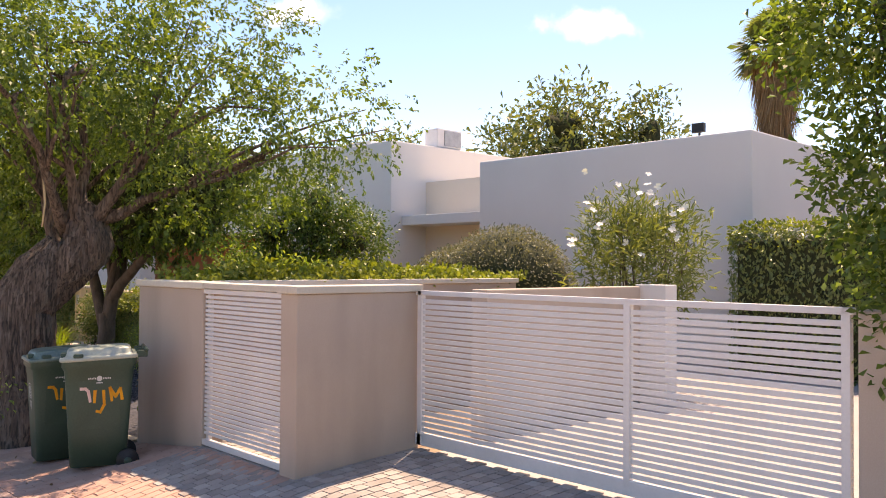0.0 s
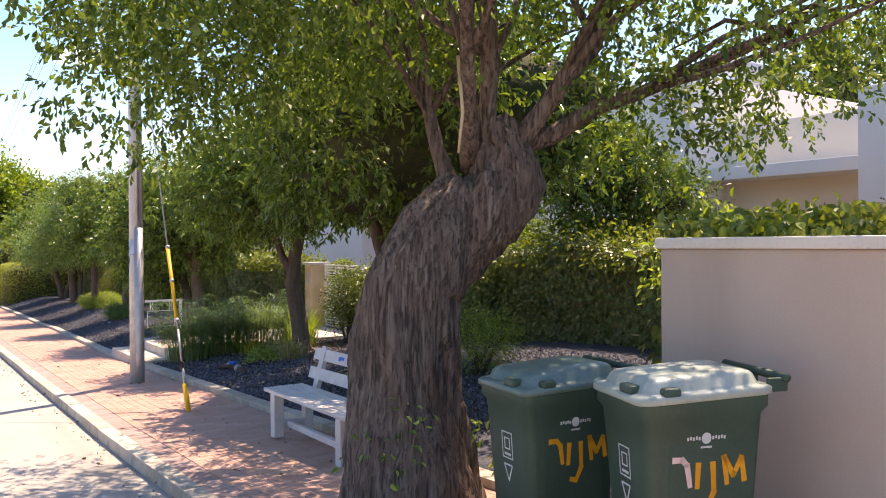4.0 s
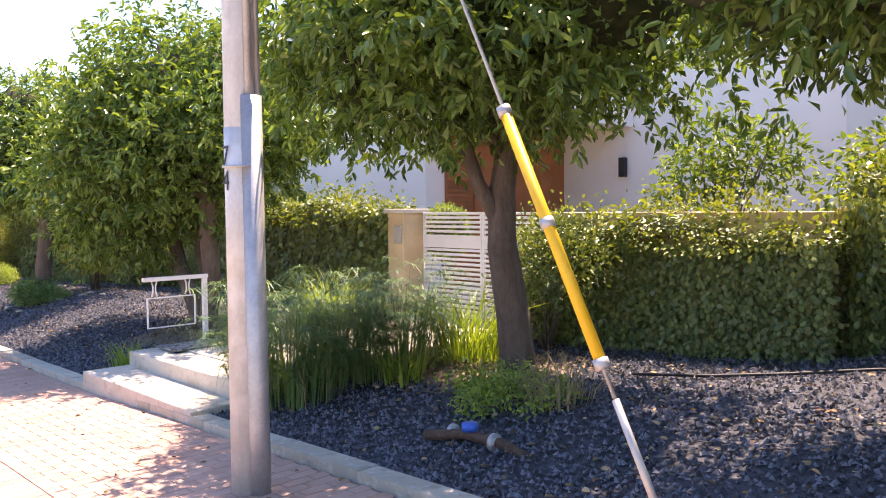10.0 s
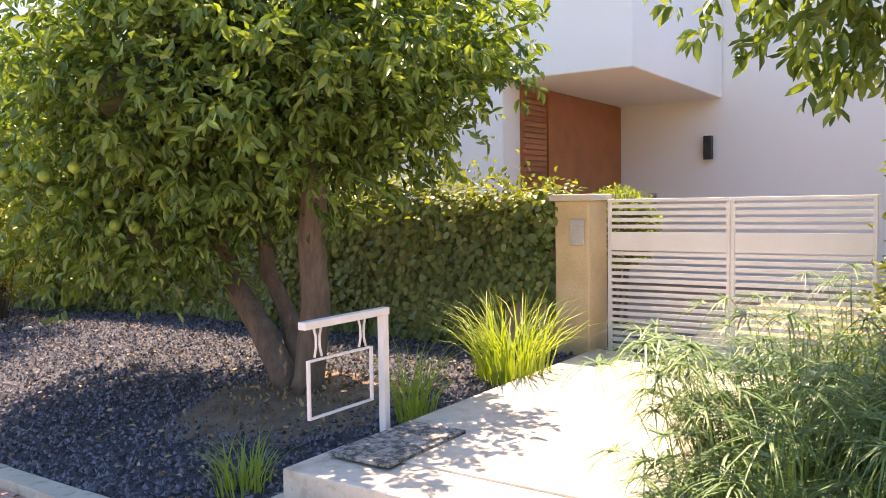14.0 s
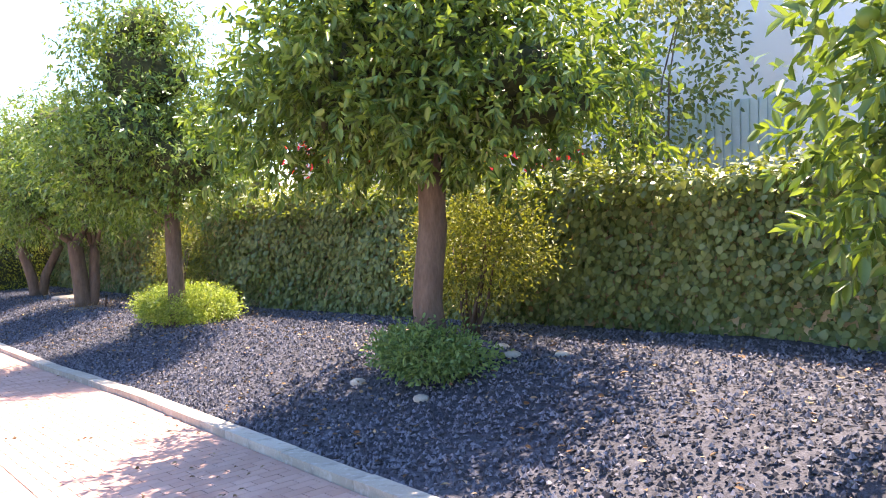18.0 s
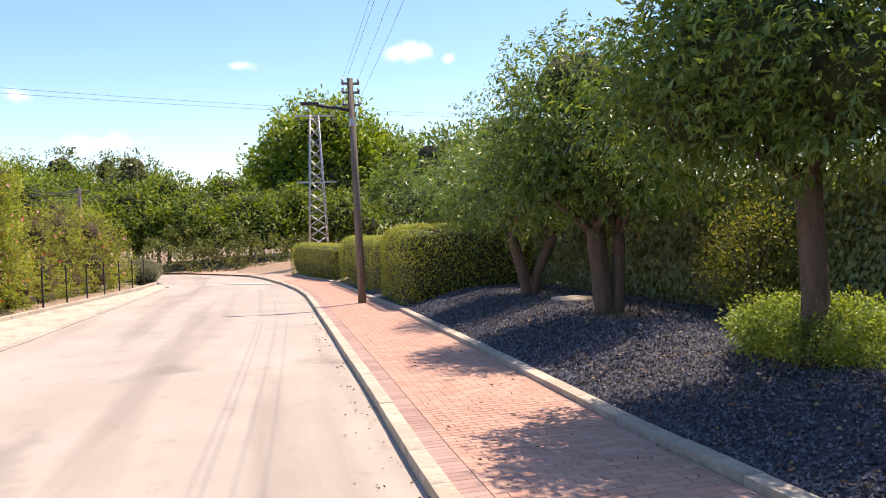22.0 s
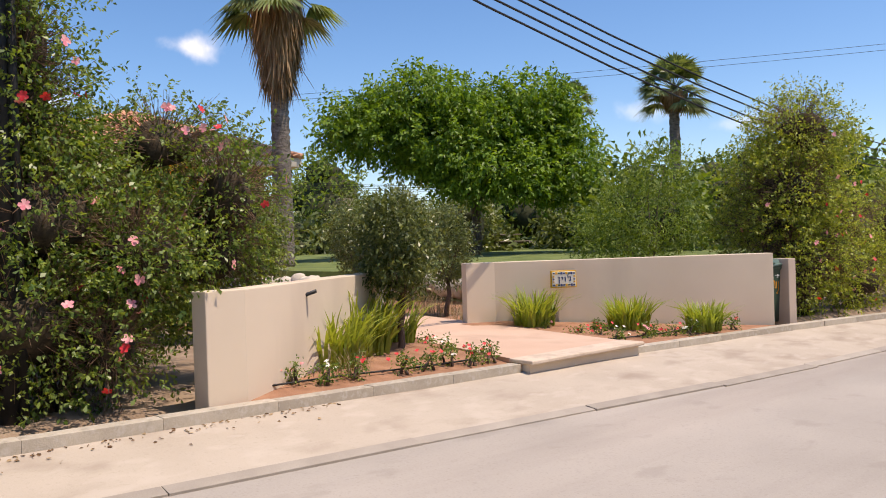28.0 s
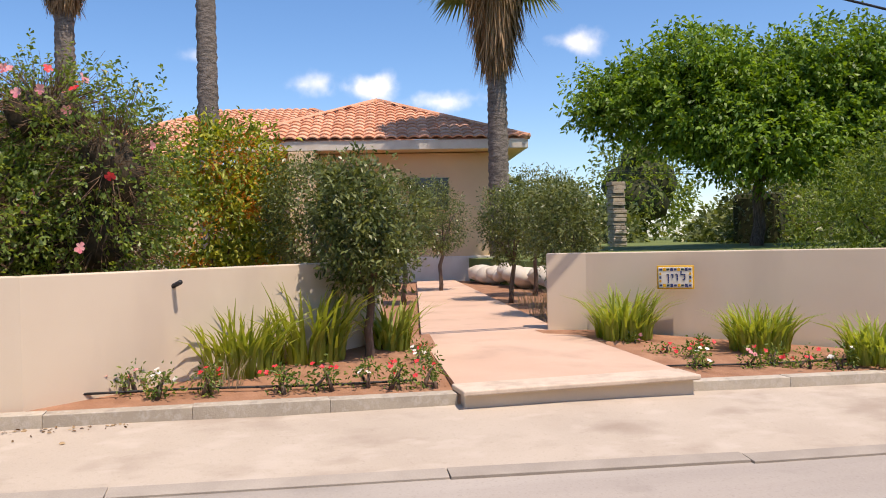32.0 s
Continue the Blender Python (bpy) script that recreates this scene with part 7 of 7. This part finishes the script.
# ---------------------------------------------------------------- lamp pole and its guy wire
lp = thing("utility_pole", (2.99, 17.61, float(R(17.61)) + .03), "grey utility pole with a cable duct and the number 74", "utility pole")
tube("pole", [(0, 0, -.05), (0, 0, 4), (0, 0, 8.6)], [.10, .088, .075], M_PLATE, lp, 20)
tube("duct", [(.025, -.09, -.03), (.025, -.088, .45), (.02, -.085, 2.35)], .066, M_METALG, lp, 14, "galvanised steel cable duct")
tube("conduit", [(.0, -.1, 2.3), (.0, -.09, 5), (.0, -.08, 8.2)], .026, M_METALG, lp, 10)
tube("conduit", [(.07, -.075, 2.3), (.06, -.065, 5), (.06, -.06, 8.2)], .022, M_METALG, lp, 8)
tube("painted_patch", [(0, 0, 1.3), (0, 0, 1.75), (0, 0, 2.17)], [.0965, .0962, .0958], M_PLATE, lp, 20, "rough patch of white paint")
for z in (1.94,):
    tube("band", [(.0, -.02, z), (.0, -.02, z + .012)], .119, M_METALG, lp, 22)
for ch, z in (("7", 1.955), ("4", 1.81)):
    cu = bpy.data.curves.new("digit", "FONT")
    cu.body, cu.size, cu.extrude, cu.align_x = ch, .16, .001, "CENTER"
    cu.materials.append(M_DARKM)
    o = new("digit", cu)
    o.parent = lp
    o.matrix_basis = pose(-.0985, .003, z, 90, 0, -92)
    o["label"] = "black painted digit " + ch
gz0 = float(R(14.5)) + .04
gy = thing("guy_wire", (2.80, 14.45, gz0), "steel guy wire with a yellow plastic guard and ground anchor", "guy wire")
d = Vector((.16, 2.85, 5.6))
def along(u):
    return tuple(d * u)
tube("anchor_sleeve", [(0, -.03, -.03), along(.055)], .03, M_YELLOW, gy, 10, "yellow anchor sleeve")
tube("anchor_rod", [along(.05), along(.085)], .016, M_METALG, gy, 8)
tube("shackle", [along(.08), (d * .09 + Vector((.035, 0, 0))), along(.105), (d * .09 - Vector((.035, 0, 0))), along(.08)], .01, M_RUST, gy, 6)
tube("turnbuckle", [along(.10), along(.165)], .014, M_METALG, gy, 8)
tube("wire", [along(.16), along(.6), along(1.0), along(1.11)], .008, M_METALG, gy, 6)
tube("guard", [along(.185), along(.345)], .022, M_YELLOW, gy, 12, "yellow plastic guard tube")
for u in (.185, .27, .345):
    tube("clip", [along(u - .003), along(u + .003)], .028, M_METALG, gy, 10)

# ---------------------------------------------------------------- hanging sign frame on the landing
sg = thing("sign_frame", (4.86, 21.72, -.44), "white metal post with an empty hanging sign frame", "sign")
part("post", boxes(((0, 0, .375), (.05, .05, .75), .004)), M_METALW, sg)
part("arm", boxes(((-.335, 0, .772), (.74, .054, .044), .004)), M_METALW, sg)
fr = part("sign_border", boxes(((-.39, 0, .57), (.52, .016, .013)), ((-.39, 0, .25), (.52, .016, .013)), ((-.66, 0, .41), (.013, .02, .33)), ((-.12, 0, .41), (.013, .02, .33))), M_METALW, sg)
for xx in (-.58, -.2):
    tube("hook", [(xx - .03, 0, .585), (xx - .015, 0, .64), (xx - .015, 0, .70), (xx - .03, 0, .75)], .008, M_METALW, sg, 6)
    tube("hook", [(xx + .03, 0, .585), (xx + .015, 0, .64), (xx + .015, 0, .70), (xx + .03, 0, .75)], .008, M_METALW, sg, 6)

# ---------------------------------------------------------------- small things in the gravel bed
vl = thing("water_valve", (4.26, 16.92, garden_z(4.26, 16.92)), "corroded water valve with a blue cap on dark pipe", "valve")
tube("pipe", [(-.1, .4, .03), (0, .12, .07), (0, 0, .07), (.02, -.2, .06), (.05, -.45, -.02)], .035, M_RUST, vl, 10)
tube("cap", [(0, .08, .1), (0, .08, .15)], .055, M_BLUE, vl, 12, "blue plastic cap")
tube("flange", [(0, -.12, .065), (.0, -.15, .065)], .06, M_METALG, vl, 12)
tube("flange", [(0, .22, .06), (.0, .25, .06)], .055, M_METALG, vl, 12)
hp = thing("bent_pipe", (7.5, 17.85, garden_z(7.5, 17.85)), "bent grey water pipe before the ivy", "pipe")
tube("pipe", [(0, 0, -.05), (0, .02, .3), (.02, .15, .48), (.08, .42, .56)], .022, M_METALG, hp, 8)
hz = thing("irrigation_hose", (0, 0, 0), "thin black irrigation hose lying on the gravel", "hose")
tube("hose", [(x, y, garden_z(x, y) + .03) for x, y in ((6.3, 17.1), (6.5, 16.5), (6.75, 16.0), (7.1, 15.5), (7.3, 15.0))], .014, M_BLACK, hz, 6)
hz = thing("irrigation_hose", (0, 0, 0), "looped pale irrigation hose at a tree foot", "hose")
tube("hose", [(4.7 + .25 * math.cos(a), 14.0 + .3 * math.sin(a), garden_z(4.7, 14) + .05 + .03 * math.sin(2 * a)) for a in np.linspace(.3, 5.2, 16)], .007, M_STONEP, hz, 6)
hz = thing("irrigation_hose", (0, 0, 0), "black drip pipe lying in the planting bed", "hose")
tube("hose", [(-5.5 + .03 * math.sin(y * 3), y, -.985 - .026 * (y - 40) - .01) for y in np.arange(40.6, 43.4, .2)], .010, M_BLACK, hz, 6)
hz = thing("irrigation_hose", (0, 0, 0), "black drip pipe lying in the planting bed", "hose")
tube("hose", [(-5.6 + .04 * math.sin(y * 3), y, -.985 - .026 * (y - 40) + .01) for y in np.arange(45.6, 49.2, .2)], .010, M_BLACK, hz, 6)
mh = thing("manhole_cover", (6.75, 43.7, garden_z(6.75, 43.7)), "pale round concrete manhole cover in the gravel", "manhole")
tube("cover", [(0, 0, -.02), (0, 0, .06)], .42, M_KERB, mh, 24)
sp = thing("sprinkler_stake", (6.35, 40.2, garden_z(6.35, 40.2)), "small dark sprinkler stake by a trunk", "sprinkler")
tube("stake", [(0, 0, -.03), (.02, 0, .22)], .02, M_RUST, sp, 6)
part("head", boxes(((.02, 0, .24), (.06, .04, .05), .006)), M_BLACK, sp)
for k, (x, y, s) in enumerate(((5.1, 29.9, .08), (6.15, 29.0, .09), (5.0, 28.9, .07), (6.4, 29.4, .08), (6.35, 28.6, .07))):
    bm = bmesh.new()
    bmesh.ops.create_icosphere(bm, subdivisions=2, radius=s)
    for v_ in bm.verts:
        v_.co *= 1 + .25 * noise.noise(v_.co * 6 + Vector((k, 0, 0)))
        v_.co.z *= .5
    o = part("edging_stone", bm, M_KERB, smooth=True)
    o.location = (x, y, garden_z(x, y) + .02)
    tagged(o, "rough pale stone edging a tree pit", "stone", "edging stones")

# ---------------------------------------------------------------- across the road: name plate, bracket, bin, stones
pl = thing("name_plate", (-7.1, 46.58, -.51), "glazed tile name plate with a floral border", "name plate", rz=56.0)
pl.matrix_basis = pose(-7.11, 46.58, -.50, 0, 0, 55.5)
part("backing", boxes(((0, -.03, .14), (.46, .05, .31), .004)), M_YELLOW, pl, "yellow-edged backing board")
part("tile_face", boxes(((0, -.062, .14), (.42, .012, .27), .004)), M_WPET, pl, "white glazed tile")
M_TILEBLUE = mat("tile_blue_paint", (.03, .05, .14), (.06, .08, .20), .3, 9, 60, 0)
for k in range(9):
    for zz in (.035, .245):
        part("flower_motif", boxes(((-.18 + k * .045, -.07, zz), (.036, .003, .042 if k % 2 else .026))), (M_TILEBLUE, M_YELLOW, M_BIN, M_TILEBLUE)[k % 4], pl)
for zz in (.09, .14, .19):
    for xx in (-.185, .185):
        part("flower_motif", boxes(((xx, -.07, zz), (.025, .003, .03))), (M_TILEBLUE, M_YELLOW)[int(zz * 100) % 2], pl)
W_ = .016
for rws in ((((.072, -.071, .200), (W_, .004, .055)), ((.095, -.071, .175), (.06, .004, W_)), ((.117, -.071, .145), (W_, .004, .06)), ((.105, -.071, .110), (.03, .004, W_))),
            (((.024, -.071, .140), (W_, .004, .085)), ((.016, -.071, .175), (.03, .004, W_))),
            (((-.030, -.071, .158), (W_, .004, .05)), ((-.038, -.071, .175), (.03, .004, W_))),
            (((-.085, -.071, .122), (W_, .004, .12)), ((-.093, -.071, .175), (.03, .004, W_)))):
    part("painted_letter", boxes(*rws), M_TILEBLUE, pl, "dark painted letter")
pl.scale = (.88, 1, .86)
br = thing("wall_bracket", (-6.0, 41.18, -.42), "dark iron pipe bracket on the garden wall", "bracket")
tube("pipe", [(-.06, -.03, .12), (.03, .0, .15), (.2, .13, .22)], .02, M_DARKM, br, 8)
tube("flange", [(-.03, -.01, .11), (.01, .01, .13)], .04, M_RUST, br, 8)
wheelie = wheelie_bin((-5.55, 49.85, -1.3), 180, M_BINLID2, "green wheelie bin standing in the wall niche")
rb_ = random.Random(3)
for k in range(40):
    x = -8.9 - k * .27
    y = 48.2 + .3 * min(1, k / 15) - .45 * max(0, (k - 16) / 24) - .12 + rb_.uniform(-.12, .12)
    zs = -.72 + rb_.uniform(-.12, .1)
    bm = bmesh.new()
    bmesh.ops.create_icosphere(bm, subdivisions=2, radius=rb_.uniform(.2, .36))
    for v_ in bm.verts:
        v_.co *= 1 + .3 * noise.noise(v_.co * 5 + Vector((k * 3, 0, 0)))
        v_.co.z *= .7
    o = part("border_stone", bm, M_STONE, smooth=True)
    o.matrix_basis = pose(x, y, zs, 0, 0, rb_.uniform(0, 360))
    tagged(o, "rough white boulder edging the lawn", "stone", "border stones")

# ---------------------------------------------------------------- poles, wires, pylon at the street end
py_, px_ = 52.3, 3.78
wp = thing("utility_pole_wood", (px_, py_, float(R(py_)) + .05), "wooden utility pole with a street lamp arm and insulators", "utility pole")
tube("pole", [(0, 0, -.1), (-.05, 0, 3.0), (-.12, 0, 6.35)], [.12, .105, .085], M_POLEW, wp, 12)
for z in (5.6, 5.95, 6.2):
    part("cross_arm", boxes(((-.11, 0, z), (.5, .07, .06))), M_POLEW, wp)
    for xx in (-.33, .11):
        tube("insulator", [(xx, 0, z + .02), (xx, 0, z + .13)], .035, M_METALG, wp, 8)
tube("lamp_arm", [(-.08, 0, 5.42), (-.45, -.06, 5.50), (-.8, -.14, 5.53), (-1.1, -.2, 5.56)], .045, M_DARKM, wp, 8)
part("lamp_head", boxes(((-1.28, -.24, 5.60), (.5, .18, .09), .03)), M_DARKM, wp)
part("meter_box", boxes(((-.12, -.12, 5.1), (.16, .12, .22), .01)), M_METALG, wp)
wp2 = thing("utility_pole_wood", (-9.3, 80.0, float(R(80)) + .1), "far wooden utility pole with a stay", "utility pole")
tube("pole", [(0, 0, -.1), (0, 0, 5.4)], [.13, .1], M_POLEW, wp2, 10)
part("cross_arm", boxes(((0, 0, 5.15), (1.2, .09, .08))), M_POLEW, wp2)
tube("stay", [(-.9, -.3, 0), (-.05, 0, 4.8)], .05, M_POLEW, wp2, 8)
pp = thing("lattice_pylon", (4.4, 80, float(R(80)) + .1), "steel lattice pylon carrying overhead lines", "pylon")
Hh = 9.5
def leg(u, sx, sy):
    r_ = .62 * (1 - u) + .26 * u
    return (sx * r_, sy * r_, Hh * u)
for sx in (-1, 1):
    for sy in (-1, 1):
        tube("leg", [leg(0, sx, sy), leg(.5, sx, sy), leg(1, sx, sy)], .045, M_METALG, pp, 5)
N_ = 14
for k in range(N_):
    u0, u1 = k / N_, (k + 1) / N_
    for (ax, ay), (bx, by) in (((-1, -1), (1, -1)), ((1, -1), (1, 1)), ((1, 1), (-1, 1)), ((-1, 1), (-1, -1))):
        tube("brace", [leg(u0, ax, ay), leg(u1, bx, by)], .024, M_METALG, pp, 4)
        tube("brace", [leg(u0, bx, by), leg(u1, ax, ay)], .024, M_METALG, pp, 4)
for z in (Hh, 5.4):
    part("cross_arm", boxes(((0, 0, z), (2.4, .12, .1))), M_METALG, pp)
wr = thing("overhead_cables", (0, 0, 0), "sagging black overhead cables crossing the street", "cable")


def cable(a, b, sag, r=.0045):
    tube("cable", [tuple(Vector(a).lerp(Vector(b), i / 14) - Vector((0, 0, sag * 4 * (i / 14) * (1 - i / 14)))) for i in range(15)], r, M_BLACK, wr, 4)


zt = float(R(py_)) + .05
for dx, dz in ((-.33, 6.33), (.11, 6.33), (-.33, 6.08), (.11, 5.73)):
    cable((px_ + dx, py_, zt + dz), (2.9 + dx * .4, 17.35, float(R(17.35)) + 7.6 + (dz - 6)), .5)
    cable((px_ + dx, py_, zt + dz), (4.4 + dx, 80, float(R(80)) + Hh), .3)
for k in range(5):
    cable((4.2, 80, float(R(80)) + 5.5 - .12 * k), (-9.3, 80, float(R(80)) + 5.2 - .12 * k), .4)
    cable((4.6, 80, float(R(80)) + 5.5 - .12 * k), (26, 72, 3.6 - .12 * k), .4)
for k in range(4):
    cable((-9.4, 79.9, float(R(80)) + 5.2 - .1 * k), (-40, 62, 4.0 - .1 * k), .6, .012)
for k, (a, b) in enumerate((((-6.0, 38.6, 4.62), (-9.2, 80, 3.45)), ((-6.0, 38.6, 4.52), (-9.3, 80, 3.3)), ((-6.0, 38.6, 4.44), (-9.2, 80, 3.15)), ((-6.0, 38.6, 4.34), (-9.3, 80, 3.0)))):
    cable(a, b, (1.42, 1.47, 1.62, 1.68)[k], .018)
lpole = thing("utility_pole_dark", (-6.0, 38.6, -1.1), "dark utility pole standing in the hibiscus hedge", "utility pole")
tube("pole", [(0, 0, -.1), (0, 0, 6.4)], [.11, .09], M_DARKM, lpole, 12)
tube("conduit", [(.12, .05, 0), (.11, .05, 6.0)], .035, M_BLACK, lpole, 8)
cable((-40, 60, 8.6), (26, 110, 11.5), .8, .01)
cable((-40, 60, 8.9), (26, 110, 11.8), .8, .01)

# ---------------------------------------------------------------- gravel and pavers, piece by piece
rng = np.random.default_rng(1234)
N = 115000
gy_ = rng.uniform(10.5, 50.0, N)
gx_ = GX(gy_) + .17 + rng.uniform(0, 1, N) ** 1.15 * (7.75 - GX(gy_) - .17)
ok = ~((gy_ > 19.4) & (gy_ < 21.8) & (gx_ > 3.6))
gy_, gx_ = gy_[ok], gx_[ok]
gzv = R(gy_) + garden_h(gx_, gy_) + .012
s = rng.uniform(.009, .021, len(gx_)) * np.where(gy_ > 38, 1.3, 1.0)
O = np.array([(1, 0, 0), (-1, 0, 0), (0, 1, 0), (0, -1, 0), (0, 0, 1), (0, 0, -1)], float)
V = O[None] * s[:, None, None] * rng.uniform(.6, 1.4, (len(s), 6, 1))
a = rng.uniform(0, 2 * np.pi, len(s))
ca, sa = np.cos(a)[:, None], np.sin(a)[:, None]
V = np.stack([V[..., 0] * ca - V[..., 1] * sa, V[..., 0] * sa + V[..., 1] * ca, V[..., 2] * 1.1], -1)
V += rng.normal(size=V.shape) * .004 + np.stack([gx_, gy_, gzv], -1)[:, None]
gr = quads_mesh("gravel_stones", V, 6, [(0, 2, 4), (2, 1, 4), (1, 3, 4), (3, 0, 4)], M_GRAVEL, flat=True)
tagged(gr, "loose dark volcanic gravel stones", "gravel", kind="stuff")

PV = np.array([(-.5, -.5, 0), (.5, -.5, 0), (.5, .5, 0), (-.5, .5, 0), (-.488, -.475, 1), (.488, -.475, 1), (.488, .475, 1), (-.488, .475, 1)])
PF = [(4, 5, 6, 7), (0, 1, 5, 4), (1, 2, 6, 5), (2, 3, 7, 6), (3, 0, 4, 7)]
red, grey, near = [], [], []
y, row = -3.0, 0
while y < 70:
    x0, x1 = float(RX(y)) + .155, float(GX(y)) - .01
    hz_ = lambda x: float(R(y)) + .025 + .03 * (x - x0) / (x1 - x0) + (apron(x, y) if y > 5.15 else 0)
    grey.append((x0 + .1, y, hz_(x0), .200, .1))
    x = x0 + .2025 + (row % 2) * -.102
    while x < x1 - .02:
        a, b = max(x, x0 + .2025), min(x + .200, x1)
        if b - a > .03:
            full = b - a > .19
            (near if full and 33.4 < y < 37.6 and len(near) < 300 else red).append(((a + b) / 2, y, hz_((a + b) / 2), b - a, .1))
        x += .203
    y += .1025
    row += 1
rr_ = random.Random(8)


def fall(y):
    """The slope of the road along y."""
    return float(R(y + .3) - R(y - .3)) / .6


def paver_mesh(name, rows, m):
    V = np.array([PV * [w, d, .006] + [x, y, z + .003 + rr_.uniform(-.0005, .0005)] + np.outer(PV[:, 1] * d * fall(y) + PV[:, 0] * w * (.017 + (5 * (apron(x + .1, y) - apron(x - .1, y)) if y > 5.15 else 0)), [0, 0, 1]) for x, y, z, w, d in rows])
    return tagged(quads_mesh(name, V, 8, PF, m, pave, flat=True), kind="stuff")


paver_mesh("paver", red, M_PAVERJ)
paver_mesh("edging_paver", grey, M_PAVERG)
me = None
for x, y, z, w, d in near:
    if me is None:
        o = mesh_from("paver", PV * [.199, .1, .006] + [0, 0, .003] + np.outer(PV[:, 1] * .1 * fall(35) + PV[:, 0] * .199 * .017, [0, 0, 1]), PF, M_PAVER, pave)
        me = o.data
    else:
        o = new("paver", me)
        o.parent = pave
    o.location = (x, y, z + rr_.uniform(-.0007, .0007))


# ---------------------------------------------------------------- fallen leaves and dust
def litter(name, n, seed, xf, yf, zf, label, size=.05):
    rng = np.random.default_rng(seed)
    y = yf(rng, n)
    x = xf(rng, y)
    P = np.stack([x, y, zf(x, y) + .008], -1)
    a = rng.uniform(0, 2 * np.pi, n)
    out = np.stack([np.cos(a), np.sin(a), 0 * a + .12], -1)
    V = leaf_verts(P, out, size, rng, .5, .0, .12, .1)
    tagged(quads_mesh(name, V, 6, LEAF_FACES, M_LITTER), label, "fallen leaves", kind="stuff")


litter("fallen_leaves", 420, 61, lambda r, y: KX(y) + .19 + np.abs(r.normal(size=len(y))) ** 1.6 * .07, lambda r, n: r.uniform(30, 41, n), lambda x, y: R(y) + .27 + (x - KX(y)) / (LX(y) - KX(y)) * -.17 + .012, "dry fallen leaves along the kerb", .035)
litter("fallen_leaves", 450, 62, lambda r, y: RX(y) + .25 + r.uniform(0, 1, len(y)) ** .7 * (GX(y) - RX(y) - .3), lambda r, n: 3 + 42 * r.uniform(0, 1, n) ** 1.3, lambda x, y: R(y) + .045 + .02 * (x - RX(y)) / 1.7, "dry fallen leaves scattered on the brick footpath", .04)
litter("fallen_leaves", 2600, 63, lambda r, y: GX(y) + .25 + r.uniform(0, 1, len(y)) * 3.2, lambda r, n: r.uniform(11, 46, n), lambda x, y: R(y) + garden_h(x, y) + .03, "dry fallen leaves lying on the dark gravel", .05)
litter("fallen_leaves", 500, 64, lambda r, y: RX(y) - np.abs(r.normal(size=len(y))) * .2, lambda r, n: r.uniform(2, 50, n), lambda x, y: R(y) - .045 + 0 * x, "dry fallen leaves in the road gutter", .04)


# ---------------------------------------------------------------- cobbles before the sliding gate
cob = []
rc_ = random.Random(4)
y = -.5
row = 0
while y < 6.6:
    x = (2.34 if y < 5.1 else 2.78) + (row % 2) * .055
    while x < 4.55:
        cob.append((x + .055, y + .055, ramp_z(x + .055, y + .055) + rc_.uniform(-.002, .002), .105, .104))
        x += .11
    y += .109
    row += 1
V = np.array([PV * [w_, d_, .014] + [x, y, z] + np.outer(PV[:, 0] * w_ * 10 * (ramp_z(x + .05, y) - ramp_z(x - .05, y)) + PV[:, 1] * d_ * fall(y) * .3, [0, 0, 1]) for x, y, z, w_, d_ in cob])
cb_ = tagged(quads_mesh("cobble", V, 8, PF, M_COBBLE, bpy.data.objects["driveway"], flat=True), kind="stuff")

# ---------------------------------------------------------------- things on the far lawn
sp_ = thing("stone_pillar", (-25.6, 55.1, -.5), "grey stacked stone pillar on the lawn", "pillar")
rr2 = random.Random(6)
for k in range(18):
    part("stone", boxes(((rr2.uniform(-.03, .03), rr2.uniform(-.03, .03), .08 + k * .145), (.5 + rr2.uniform(-.05, .05), .5 + rr2.uniform(-.05, .05), .135), .02)), M_KERB, sp_)
tb_ = thing("picnic_table", (-24.0, 62.2, -.25), "weathered wooden picnic table on the lawn", "table")
part("tabletop", boxes(((0, 0, .74), (.8, 1.8, .05), .01)), M_POLEW, tb_)
for sx in (-.7, .7):
    part("bench_seat", boxes(((sx, 0, .44), (.28, 1.8, .05), .01)), M_POLEW, tb_)
for sy in (-.65, .65):
    part("leg", boxes(((0, sy, .37), (.1, .1, .74), .01)), M_POLEW, tb_)
    part("beam", boxes(((0, sy, .38), (1.5, .06, .09), .01)), M_POLEW, tb_)

for y, m_, w_ in ((.28, M_BLUE, .1), (-.28, M_RED, .05)):
    g_ = part("paint_scrawl", boxes(((0, y, 0), (.003, w_, .03)), ((0, y + w_ * .3, -.012), (.003, w_ * .5, .03))), m_, bn, "small paint scrawl")
    g_.matrix_basis = pose(.412, 0, .75, 0, 16, 0)
